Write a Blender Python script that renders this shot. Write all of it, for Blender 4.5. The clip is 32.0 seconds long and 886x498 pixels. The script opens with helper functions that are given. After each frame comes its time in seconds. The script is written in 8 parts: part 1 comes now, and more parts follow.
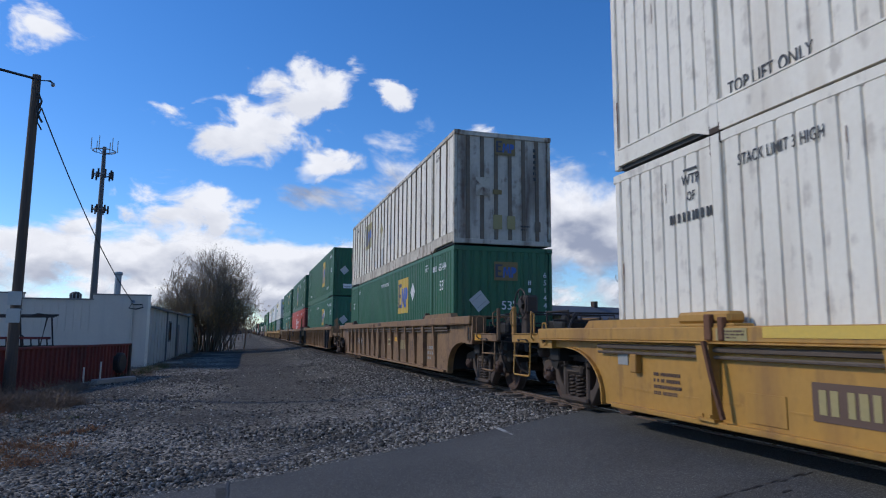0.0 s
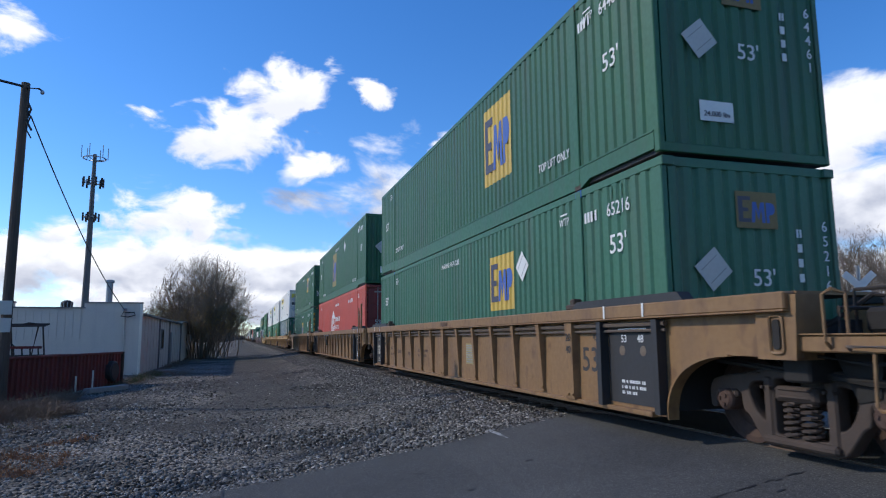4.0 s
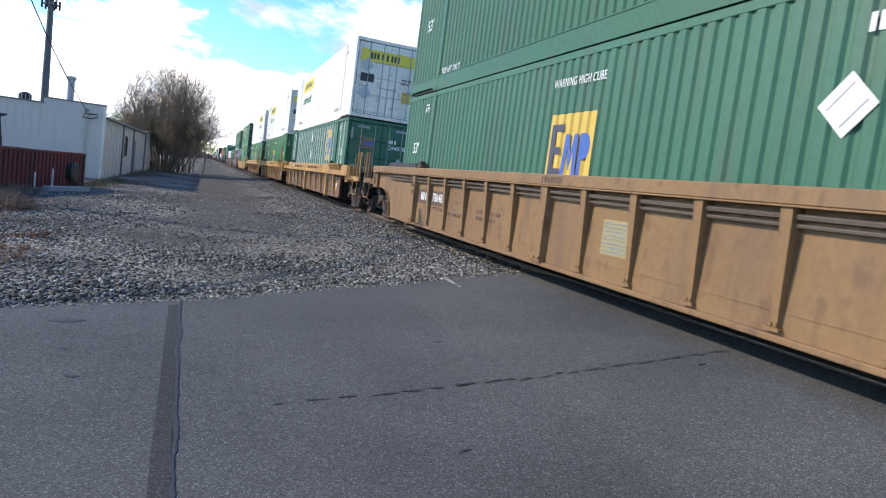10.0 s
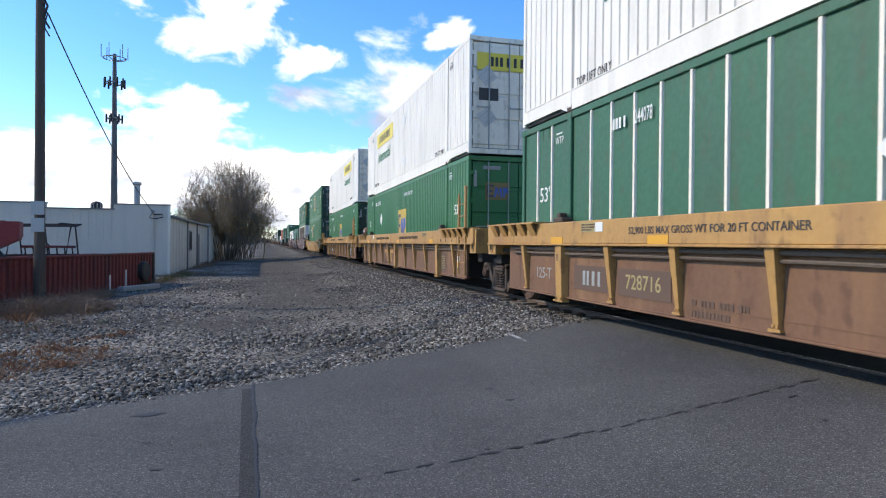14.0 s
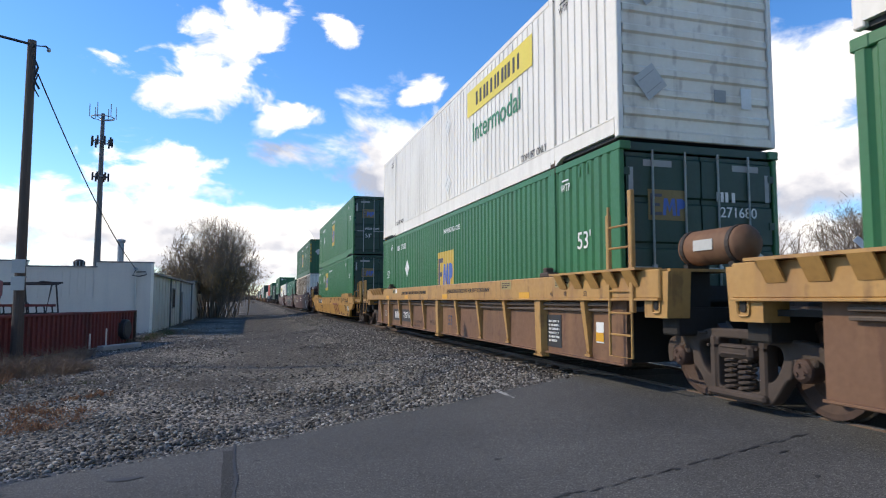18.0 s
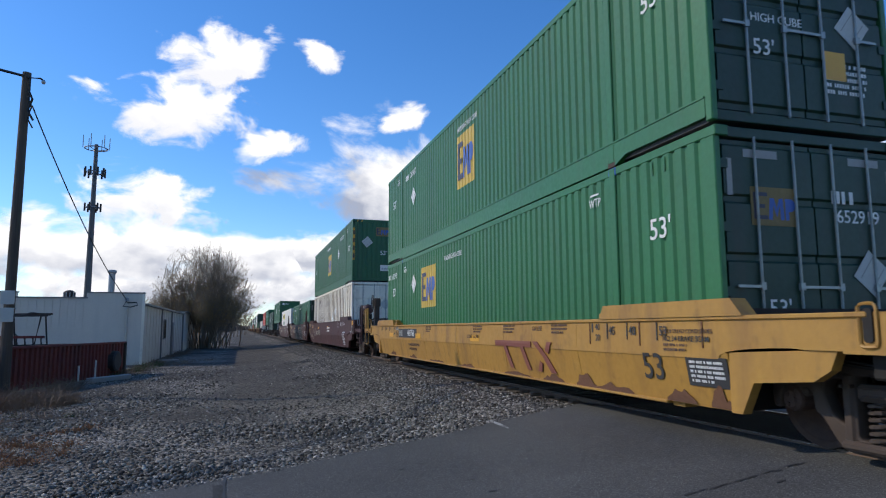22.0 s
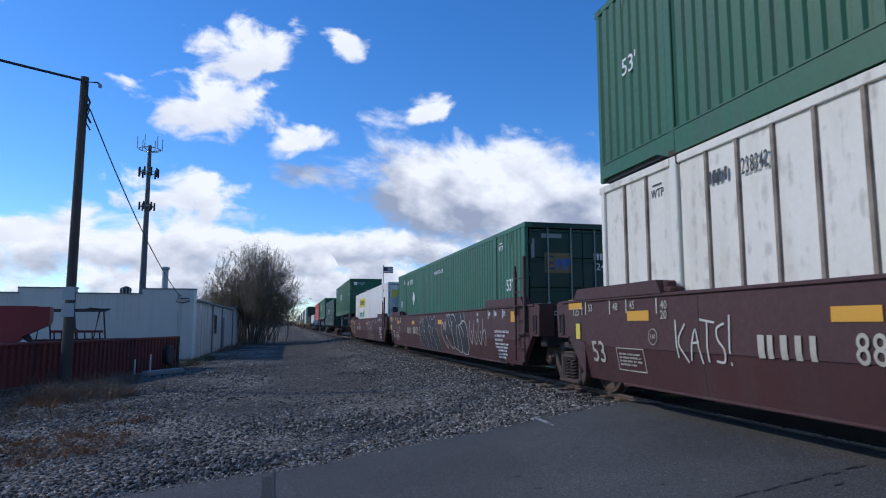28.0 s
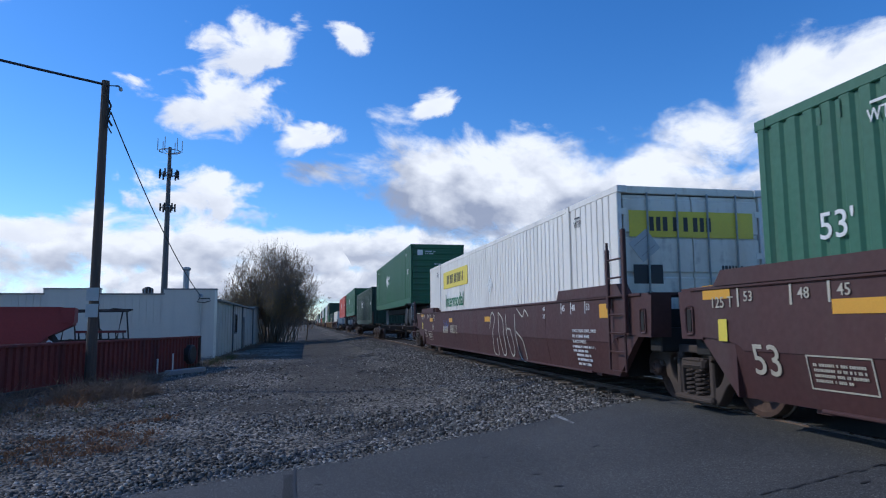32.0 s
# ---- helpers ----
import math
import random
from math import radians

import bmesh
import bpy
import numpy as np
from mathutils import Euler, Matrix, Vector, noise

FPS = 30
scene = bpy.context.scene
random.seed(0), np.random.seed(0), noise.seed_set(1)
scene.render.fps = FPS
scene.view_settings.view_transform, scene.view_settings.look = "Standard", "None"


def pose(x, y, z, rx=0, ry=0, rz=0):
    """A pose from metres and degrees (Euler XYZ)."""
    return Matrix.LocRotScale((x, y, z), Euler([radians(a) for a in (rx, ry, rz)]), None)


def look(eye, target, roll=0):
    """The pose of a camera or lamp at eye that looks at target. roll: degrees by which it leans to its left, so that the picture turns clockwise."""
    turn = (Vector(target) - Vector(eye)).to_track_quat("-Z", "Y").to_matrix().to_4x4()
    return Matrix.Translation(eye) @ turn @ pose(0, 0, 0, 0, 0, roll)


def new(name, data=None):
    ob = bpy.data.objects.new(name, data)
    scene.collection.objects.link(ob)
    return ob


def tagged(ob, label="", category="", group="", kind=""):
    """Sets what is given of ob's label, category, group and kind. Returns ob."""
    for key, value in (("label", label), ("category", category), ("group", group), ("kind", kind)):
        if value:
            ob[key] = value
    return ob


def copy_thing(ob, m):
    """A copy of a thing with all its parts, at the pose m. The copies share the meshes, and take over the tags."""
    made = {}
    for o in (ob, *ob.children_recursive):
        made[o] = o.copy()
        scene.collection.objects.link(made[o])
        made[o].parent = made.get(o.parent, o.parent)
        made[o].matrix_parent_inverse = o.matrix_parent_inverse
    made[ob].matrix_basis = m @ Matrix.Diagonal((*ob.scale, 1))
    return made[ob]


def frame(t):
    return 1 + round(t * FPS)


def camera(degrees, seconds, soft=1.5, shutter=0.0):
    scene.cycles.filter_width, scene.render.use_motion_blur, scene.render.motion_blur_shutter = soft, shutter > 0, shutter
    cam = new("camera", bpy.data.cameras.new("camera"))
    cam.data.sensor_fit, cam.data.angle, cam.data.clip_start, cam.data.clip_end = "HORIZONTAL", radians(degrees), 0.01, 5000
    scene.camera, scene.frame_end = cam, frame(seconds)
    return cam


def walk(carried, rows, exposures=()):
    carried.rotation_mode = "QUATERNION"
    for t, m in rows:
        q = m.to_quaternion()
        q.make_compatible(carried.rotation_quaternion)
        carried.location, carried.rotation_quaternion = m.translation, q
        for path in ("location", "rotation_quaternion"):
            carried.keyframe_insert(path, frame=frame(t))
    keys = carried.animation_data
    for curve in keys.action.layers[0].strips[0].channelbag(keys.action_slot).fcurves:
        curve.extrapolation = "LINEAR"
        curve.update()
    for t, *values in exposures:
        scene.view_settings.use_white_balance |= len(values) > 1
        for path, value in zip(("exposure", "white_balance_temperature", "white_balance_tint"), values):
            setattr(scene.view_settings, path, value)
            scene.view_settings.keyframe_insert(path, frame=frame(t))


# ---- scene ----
# camera: held by hand at one spot beside the crossing, it only turns
cam = camera(68.6, 32.0, soft=1.1, shutter=0.08)
EYE = (0.0, 0.0, 1.11)  # rail tops are at z = 0, the line runs along +y
TURNS = [  # seconds, yaw, pitch, roll
    (0, -16.64, 7.44, -0.34), (0.5, -16.52, 7.36, -0.31), (1, -16.49, 7.30, -0.17), (1.5, -16.82, 7.51, 0.14),
    (2, -17.18, 7.74, 0.12), (2.5, -17.26, 7.83, 0.02), (3, -17.18, 7.79, 0.12), (3.5, -17.08, 7.80, 0.35),
    (5.5, -17.31, 7.72, 0.33), (6, -17.12, 7.40, 0.28), (6.5, -16.89, 7.19, 0.29), (7, -16.64, 7.03, 0.37),
    (7.5, -16.41, 6.93, 0.24), (8, -16.71, 6.76, 0.03), (8.5, -20.42, 6.16, -0.64), (9, -21.23, 2.35, -2.50),
    (9.5, -21.00, -2.18, -5.02), (10, -19.97, -5.36, -7.33), (10.5, -18.89, -4.01, -6.49), (11, -18.41, -1.63, -4.18),
    (11.5, -18.07, -0.86, -3.79), (12, -16.96, -0.09, -2.77), (12.5, -16.29, 0.22, -1.86), (13, -15.78, 0.16, -1.15),
    (13.5, -15.40, -0.17, -0.73), (14, -15.23, -0.48, -0.49), (14.5, -15.31, -0.65, -0.25), (16.5, -15.04, -0.31, -0.14),
    (17, -15.21, 0.13, 0.04), (17.5, -15.69, 2.38, 0.01), (18, -16.45, 4.43, -0.07), (18.5, -17.30, 5.64, -0.19),
    (19, -17.83, 6.44, -0.17), (19.5, -18.14, 6.80, -0.12), (20, -18.08, 6.96, 0.02), (20.5, -17.77, 7.01, -0.00),
    (21, -17.54, 7.02, 0.20), (21.5, -17.29, 7.07, 0.14), (22, -17.03, 6.99, 0.25), (22.5, -15.49, 6.74, -0.06),
    (23, -14.49, 7.12, -0.24), (23.5, -14.06, 7.26, -0.20), (24, -13.75, 7.37, -0.14), (24.5, -13.58, 7.39, -0.01),
    (25, -13.49, 7.48, 0.04), (25.5, -13.50, 7.34, 0.55), (27.5, -13.43, 6.90, 0.14), (28, -13.18, 6.67, 0.02),
    (28.5, -12.79, 6.39, 0.10), (29, -12.45, 6.10, 0.08), (29.5, -12.17, 5.92, -0.08), (30, -12.02, 5.90, -0.25),
    (30.5, -11.82, 6.03, -0.22), (31, -11.76, 6.20, -0.05), (31.5, -11.72, 6.34, 0.16), (32, -11.56, 6.50, 0.40),
]
EXPOSURES = [  # seconds, stops, kelvin, tint
    (0, -0.1, 5850, 13), (1.4, 0.12, 5850, 13), (3.0, 0.2, 5900, 13), (8.2, 0.18, 6100, 12), (8.9, 0.5, 6350, 12), (9.5, 1.05, 6550, 11), (10.8, 1.15, 6500, 11),
    (12, 0.95, 6450, 11), (14.5, 0.8, 6500, 11), (17, 0.7, 6700, 12), (18.5, 0.48, 6700, 12), (20, 0.2, 6600, 12), (21.3, 0.22, 6350, 12), (22.2, 0.25, 6200, 12), (23.4, 0.1, 5900, 13), (32, -0.02, 5600, 12)]
walk(cam, [(t, pose(*EYE, 90 + p, r, y)) for t, y, p, r in TURNS], EXPOSURES)

# ---------------------------------------------------------------- light
SUN_EL, SUN_X, SUN_Y = 33.0, -0.90, 0.43
sky = bpy.data.worlds.new("sky")
scene.world = sky
sky.use_nodes = True
wn = sky.node_tree.nodes
bg = wn["Background"]
tex = wn.new("ShaderNodeTexSky")
tex.sky_type, tex.sun_disc = "NISHITA", False
tex.sun_elevation, tex.sun_rotation = radians(SUN_EL), math.atan2(SUN_X, SUN_Y)
tex.altitude, tex.air_density, tex.dust_density, tex.ozone_density = 200, 1.0, 0.2, 5.0
hue = wn.new("ShaderNodeHueSaturation")
hue.inputs["Saturation"].default_value, hue.inputs["Hue"].default_value = 1.2, 0.504
sky.node_tree.links.new(tex.outputs[0], hue.inputs["Color"])
sky.node_tree.links.new(hue.outputs[0], bg.inputs[0])
bg.inputs[1].default_value = 0.15
sun_data = bpy.data.lights.new("sun", "SUN")
sun_data.energy, sun_data.angle, sun_data.color = 2.1, radians(0.6), (1.0, 0.88, 0.68)
sun = new("sun", sun_data)
sun.matrix_world = look((0, 0, 50), (-SUN_X * 50, -SUN_Y * 50, 50 - 50 * math.tan(radians(SUN_EL)) * math.hypot(SUN_X, SUN_Y)))

# ---------------------------------------------------------------- materials
def nodes_of(name):
    m = bpy.data.materials.new(name)
    m.use_nodes = True
    nt = m.node_tree
    return m, nt, nt.nodes["Principled BSDF"]


def wear(name, col, col2=None, rough=0.6, metal=0.0, big=0.6, fine=14.0, amount=0.5, bump=0.12, dirt=None, dirt_amount=0.0,
         streak=False, rust=0.0, spread=0.0, stretch=(1, 1, 1), scale_bump=None):
    """A surface with large patches, fine grain, an optional dirt layer and per-object variation."""
    m, nt, bsdf = nodes_of(name)
    n, l = nt.nodes, nt.links
    co = n.new("ShaderNodeTexCoord")
    mp = n.new("ShaderNodeMapping")
    mp.inputs["Scale"].default_value = stretch
    l.new(co.outputs["Object"], mp.inputs[0])
    a = n.new("ShaderNodeTexNoise")
    a.inputs["Scale"].default_value, a.inputs["Detail"].default_value = big, 5
    b = n.new("ShaderNodeTexNoise")
    b.inputs["Scale"].default_value, b.inputs["Detail"].default_value = fine, 6
    l.new(mp.outputs[0], a.inputs[0])
    l.new(mp.outputs[0], b.inputs[0])
    mix = n.new("ShaderNodeMix")
    mix.data_type, mix.blend_type = "RGBA", "MIX"
    c2 = col2 or tuple(c * 0.72 for c in col)
    mix.inputs["A"].default_value, mix.inputs["B"].default_value = (*col, 1), (*c2, 1)
    add = n.new("ShaderNodeMath")
    add.operation = "MULTIPLY_ADD"
    add.inputs[1].default_value, add.inputs[2].default_value = 0.45, 0.0
    l.new(b.outputs[0], add.inputs[0])
    add2 = n.new("ShaderNodeMath")
    add2.operation = "MULTIPLY_ADD"
    add2.inputs[1].default_value = 0.75
    l.new(a.outputs[0], add2.inputs[0])
    l.new(add.outputs[0], add2.inputs[2])
    ramp = n.new("ShaderNodeMapRange")
    ramp.inputs[1].default_value, ramp.inputs[2].default_value = 0.42, 0.82
    ramp.inputs[3].default_value, ramp.inputs[4].default_value = 0.0, amount * 1.6
    l.new(add2.outputs[0], ramp.inputs[0])
    l.new(ramp.outputs[0], mix.inputs["Factor"])
    out = mix.outputs["Result"]
    if dirt:
        d = n.new("ShaderNodeTexNoise")
        d.inputs["Scale"].default_value, d.inputs["Detail"].default_value = 1.6, 7
        dm = n.new("ShaderNodeMapping")
        dm.inputs["Scale"].default_value = (1.6, 1.6, 0.22) if streak else (1, 1, 1)
        l.new(co.outputs["Object"], dm.inputs[0])
        l.new(dm.outputs[0], d.inputs[0])
        dr = n.new("ShaderNodeMapRange")
        dr.inputs[1].default_value, dr.inputs[2].default_value = 0.5, 0.72
        dr.inputs[3].default_value, dr.inputs[4].default_value = 0.0, dirt_amount
        l.new(d.outputs[0], dr.inputs[0])
        mx = n.new("ShaderNodeMix")
        mx.data_type = "RGBA"
        mx.inputs["B"].default_value = (*dirt, 1)
        l.new(out, mx.inputs["A"])
        l.new(dr.outputs[0], mx.inputs["Factor"])
        out = mx.outputs["Result"]
    if rust:   # thin runs of rust below rivets and edges
        r1 = n.new("ShaderNodeTexNoise")
        r1.inputs["Scale"].default_value, r1.inputs["Detail"].default_value = 1.0, 8
        rm = n.new("ShaderNodeMapping")
        rm.inputs["Scale"].default_value = (7.0, 7.0, 0.55)
        l.new(co.outputs["Object"], rm.inputs[0])
        l.new(rm.outputs[0], r1.inputs[0])
        r2 = n.new("ShaderNodeTexNoise")
        r2.inputs["Scale"].default_value, r2.inputs["Detail"].default_value = 5.0, 9
        l.new(co.outputs["Object"], r2.inputs[0])
        rs = n.new("ShaderNodeMath")
        rs.operation = "MULTIPLY"
        l.new(r1.outputs[0], rs.inputs[0])
        l.new(r2.outputs[0], rs.inputs[1])
        rr2 = n.new("ShaderNodeMapRange")
        rr2.inputs[1].default_value, rr2.inputs[2].default_value, rr2.inputs[3].default_value, rr2.inputs[4].default_value = 0.29, 0.40, 0.0, rust
        l.new(rs.outputs[0], rr2.inputs[0])
        rx = n.new("ShaderNodeMix")
        rx.data_type = "RGBA"
        rx.inputs["B"].default_value = (0.105, 0.048, 0.026, 1)
        l.new(out, rx.inputs["A"])
        l.new(rr2.outputs[0], rx.inputs["Factor"])
        out = rx.outputs["Result"]
    if spread:
        info = n.new("ShaderNodeObjectInfo")
        hsv = n.new("ShaderNodeHueSaturation")
        mr = n.new("ShaderNodeMapRange")
        mr.inputs[3].default_value, mr.inputs[4].default_value = 1 - spread, 1 + spread
        l.new(info.outputs["Random"], mr.inputs[0])
        l.new(mr.outputs[0], hsv.inputs["Value"])
        l.new(out, hsv.inputs["Color"])
        out = hsv.outputs[0]
    l.new(out, bsdf.inputs["Base Color"])
    rr = n.new("ShaderNodeMapRange")
    rr.inputs[3].default_value, rr.inputs[4].default_value = max(rough - 0.12, 0.05), min(rough + 0.15, 1)
    l.new(b.outputs[0], rr.inputs[0])
    l.new(rr.outputs[0], bsdf.inputs["Roughness"])
    bsdf.inputs["Metallic"].default_value = metal
    if bump:
        bp = n.new("ShaderNodeBump")
        bp.inputs["Strength"].default_value, bp.inputs["Distance"].default_value = bump, 0.02
        if scale_bump:
            bn = n.new("ShaderNodeTexNoise")
            bn.inputs["Scale"].default_value, bn.inputs["Detail"].default_value = scale_bump, 8
            l.new(co.outputs["Object"], bn.inputs[0])
            l.new(bn.outputs[0], bp.inputs["Height"])
        else:
            l.new(b.outputs[0], bp.inputs["Height"])
        l.new(bp.outputs[0], bsdf.inputs["Normal"])
    return m


DIRT = (0.10, 0.065, 0.045)
M = {
    "green": wear("green_paint", (0.020, 0.116, 0.044), (0.020, 0.092, 0.042), 0.5, dirt=(0.05, 0.075, 0.05), dirt_amount=0.45, streak=True),
    "green_faded": wear("faded_green_paint", (0.036, 0.146, 0.080), (0.027, 0.108, 0.060), 0.55, dirt=(0.08, 0.10, 0.07), dirt_amount=0.45, streak=True),
    "green_bright": wear("bright_green_paint", (0.022, 0.152, 0.042), (0.020, 0.120, 0.040), 0.45, dirt=(0.05, 0.09, 0.05), dirt_amount=0.25, streak=True),
    "green_worn": wear("worn_green_paint", (0.028, 0.128, 0.066), (0.024, 0.098, 0.055), 0.6, dirt=(0.06, 0.09, 0.065), dirt_amount=0.4, streak=True, rust=0.2),
    # green lowered to stand for shade on door ends; also dark green boxes
    "green_dark_shaded": wear("dark_and_shaded_green_paint", (0.007, 0.040, 0.022), (0.006, 0.030, 0.017), 0.5, dirt=(0.028, 0.032, 0.026), dirt_amount=0.5, streak=True),
    "red": wear("red_container_paint", (0.56, 0.085, 0.050), (0.44, 0.070, 0.050), 0.55, dirt=(0.28, 0.07, 0.05), dirt_amount=0.5, streak=True),
    # the container red again, lowered to put shade on its door end
    "red_shaded": wear("shaded_red_paint", (0.22, 0.030, 0.030), (0.16, 0.028, 0.026), 0.55, dirt=(0.10, 0.03, 0.03), dirt_amount=0.5, streak=True),
    "white": wear("white_container_paint", (0.83, 0.79, 0.71), (0.72, 0.68, 0.60), 0.5, dirt=(0.50, 0.46, 0.39), dirt_amount=0.4, streak=True),
    "white_old": wear("grimy_white_paint", (0.81, 0.755, 0.64), (0.70, 0.64, 0.53), 0.6, dirt=(0.40, 0.31, 0.21), dirt_amount=0.35, streak=True, rust=0.3),
    "white_rust": wear("rust_stained_white_paint", (0.60, 0.54, 0.45), (0.42, 0.345, 0.26), 0.65, dirt=(0.085, 0.046, 0.028), dirt_amount=0.9, streak=True, rust=0.5),
    "rib_grey": wear("grey_rib_paint", (0.19, 0.145, 0.10), (0.12, 0.085, 0.06), 0.7, dirt=DIRT, dirt_amount=0.7),
    "white_worn": wear("worn_white_edge_paint", (0.60, 0.54, 0.43), (0.36, 0.29, 0.21), 0.65, dirt=(0.13, 0.075, 0.045), dirt_amount=0.85, streak=True, rust=0.8, big=2.5),
    "rust_rail": wear("rusty_rail_paint", (0.34, 0.28, 0.21), (0.17, 0.11, 0.07), 0.7, dirt=(0.09, 0.045, 0.03), dirt_amount=0.9, big=1.5),
    "rust": wear("flaking_rust", (0.17, 0.075, 0.035), (0.09, 0.045, 0.028), 0.9, fine=30, bump=0.4),
    "pipe": wear("grimy_pipe_steel", (0.15, 0.115, 0.09), (0.09, 0.065, 0.05), 0.7, 0.2),
    "roof": wear("galvanised_roof", (0.45, 0.46, 0.46), (0.33, 0.33, 0.33), 0.45, 0.3),
    "tan": wear("tan_car_paint", (0.265, 0.148, 0.056), (0.185, 0.103, 0.043), 0.6, dirt=(0.15, 0.085, 0.045), dirt_amount=0.75, streak=True, rust=0.5),
    "tan_clean": wear("ochre_car_paint", (0.47, 0.265, 0.075), (0.36, 0.19, 0.06), 0.55, dirt=(0.24, 0.12, 0.06), dirt_amount=0.6, streak=True, rust=0.5),
    "tan_dirty": wear("grimy_brown_car_paint", (0.26, 0.145, 0.060), (0.15, 0.088, 0.046), 0.7, dirt=(0.085, 0.05, 0.03), dirt_amount=0.8, streak=True, rust=0.75),
    "brown": wear("rust_brown_panel_paint", (0.19, 0.092, 0.045), (0.13, 0.068, 0.038), 0.7, dirt=(0.27, 0.145, 0.065), dirt_amount=0.6, streak=True, rust=0.75),
    "yellow": wear("yellow_car_paint", (0.45, 0.24, 0.04), (0.36, 0.185, 0.036), 0.5, dirt=(0.20, 0.095, 0.035), dirt_amount=0.6, streak=True, rust=0.35),
    "maroon": wear("maroon_car_paint", (0.070, 0.022, 0.018), (0.050, 0.018, 0.016), 0.6, dirt=(0.072, 0.043, 0.035), dirt_amount=0.5, streak=True),
    "black": wear("black_paint", (0.022, 0.022, 0.024), (0.04, 0.038, 0.036), 0.6),
    "iron": wear("rusty_cast_iron", (0.066, 0.049, 0.039), (0.105, 0.068, 0.048), 0.85, 0.1, dirt=(0.022, 0.019, 0.017), dirt_amount=0.6, bump=0.3),
    "wheel": wear("rusty_wheel_steel", (0.095, 0.052, 0.036), (0.050, 0.034, 0.028), 0.75, 0.2, bump=0.2),
    "tread": wear("polished_rail_steel", (0.55, 0.53, 0.50), (0.40, 0.37, 0.34), 0.28, 0.9, bump=0.05),
    "worn_tread": wear("worn_wheel_tread", (0.13, 0.115, 0.105), (0.07, 0.06, 0.055), 0.5, 0.6),
    "rail": wear("rusty_rail_steel", (0.17, 0.115, 0.08), (0.11, 0.075, 0.055), 0.8, 0.1),
    "tie": wear("weathered_tie_wood", (0.16, 0.13, 0.105), (0.075, 0.062, 0.052), 0.9, bump=0.5, spread=0.35, stretch=(0.4, 4, 4)),
    "decal_white": wear("white_lettering", (0.78, 0.78, 0.75), (0.62, 0.62, 0.58), 0.6, fine=30),
    "decal_black": wear("black_lettering", (0.03, 0.03, 0.032), (0.06, 0.055, 0.05), 0.6, fine=30),
    "decal_yellow": wear("yellow_panel_paint", (0.66, 0.44, 0.06), (0.52, 0.36, 0.08), 0.55, fine=30),
    "strip_yellow": wear("bright_yellow_panel_paint", (0.78, 0.62, 0.05), (0.62, 0.50, 0.07), 0.5, fine=30),
    "decal_faded": wear("faded_tan_panel_paint", (0.38, 0.30, 0.12), (0.26, 0.23, 0.11), 0.65, fine=20),
    # yellow lowered for marks on shaded ends; also a dull end patch
    "decal_dim": wear("dim_and_shaded_yellow_paint", (0.24, 0.165, 0.055), (0.16, 0.12, 0.05), 0.65, fine=20),
    "decal_cream": wear("cream_lettering", (0.52, 0.47, 0.36), (0.38, 0.34, 0.26), 0.6, fine=30),
    "decal_blue": wear("blue_lettering", (0.045, 0.11, 0.40), (0.06, 0.12, 0.32), 0.55, fine=30),
    "decal_dark": wear("dark_blue_lettering", (0.045, 0.045, 0.075), (0.07, 0.07, 0.09), 0.55, fine=30),
    "decal_green": wear("green_lettering", (0.03, 0.22, 0.10), (0.05, 0.2, 0.1), 0.55, fine=30),
    "decal_amber": wear("amber_reflector_sheeting", (0.72, 0.36, 0.02), (0.60, 0.30, 0.03), 0.4, fine=60),
    "decal_maroon": wear("maroon_lettering", (0.20, 0.055, 0.045), (0.25, 0.09, 0.06), 0.55, fine=30),
    "decal_grey": wear("grey_patch_paint", (0.33, 0.33, 0.31), (0.26, 0.26, 0.25), 0.6, fine=20),
    "patch_pale": wear("pale_grey_patch_paint", (0.52, 0.52, 0.49), (0.42, 0.42, 0.39), 0.6, fine=20),
    "decal_brown": wear("dark_brown_lettering", (0.10, 0.060, 0.042), (0.14, 0.08, 0.05), 0.65, fine=30),
    "spray_line": wear("sprayed_cream_paint", (0.62, 0.60, 0.50), (0.40, 0.38, 0.32), 0.7, fine=25),
    "spray_black": wear("sprayed_black_paint", (0.016, 0.017, 0.020), (0.03, 0.028, 0.03), 0.7, fine=8),
    "asphalt_tar": wear("tar_sealed_crack", (0.022, 0.022, 0.023), (0.035, 0.035, 0.036), 0.7, fine=60),
    "paint_line": wear("worn_white_road_paint", (0.45, 0.45, 0.43), (0.10, 0.10, 0.10), 0.8, big=6, fine=60, amount=0.8),
    "pole_wood": wear("weathered_pole_wood", (0.105, 0.078, 0.060), (0.060, 0.045, 0.037), 0.9, bump=0.5, stretch=(3, 3, 0.15)),
    "galv": wear("galvanised_steel", (0.34, 0.35, 0.36), (0.24, 0.25, 0.26), 0.5, 0.6),
    "mast": wear("weathered_mast_steel", (0.12, 0.12, 0.12), (0.08, 0.08, 0.08), 0.7, 0.2),
    "dark_steel": wear("dark_steel", (0.034, 0.031, 0.029), (0.06, 0.043, 0.034), 0.65, 0.3),
    # greasy black that also stands for shade under decks and between cars
    "grime_shade": wear("greasy_and_shaded_steel", (0.014, 0.013, 0.012), (0.028, 0.023, 0.019), 0.8, 0.1, bump=0.3),
    "cable": wear("black_cable_rubber", (0.012, 0.012, 0.013), (0.02, 0.02, 0.02), 0.6),
    "siding": wear("off_white_metal_siding", (0.62, 0.56, 0.475), (0.54, 0.485, 0.42), 0.6, dirt=(0.46, 0.42, 0.37), dirt_amount=0.4, streak=True),
    "siding_flash": wear("grey_parapet_flashing", (0.20, 0.20, 0.20), (0.15, 0.15, 0.15), 0.5, 0.3),
    "glass": wear("dark_window_glass", (0.02, 0.022, 0.025), (0.03, 0.03, 0.03), 0.12, bump=0),
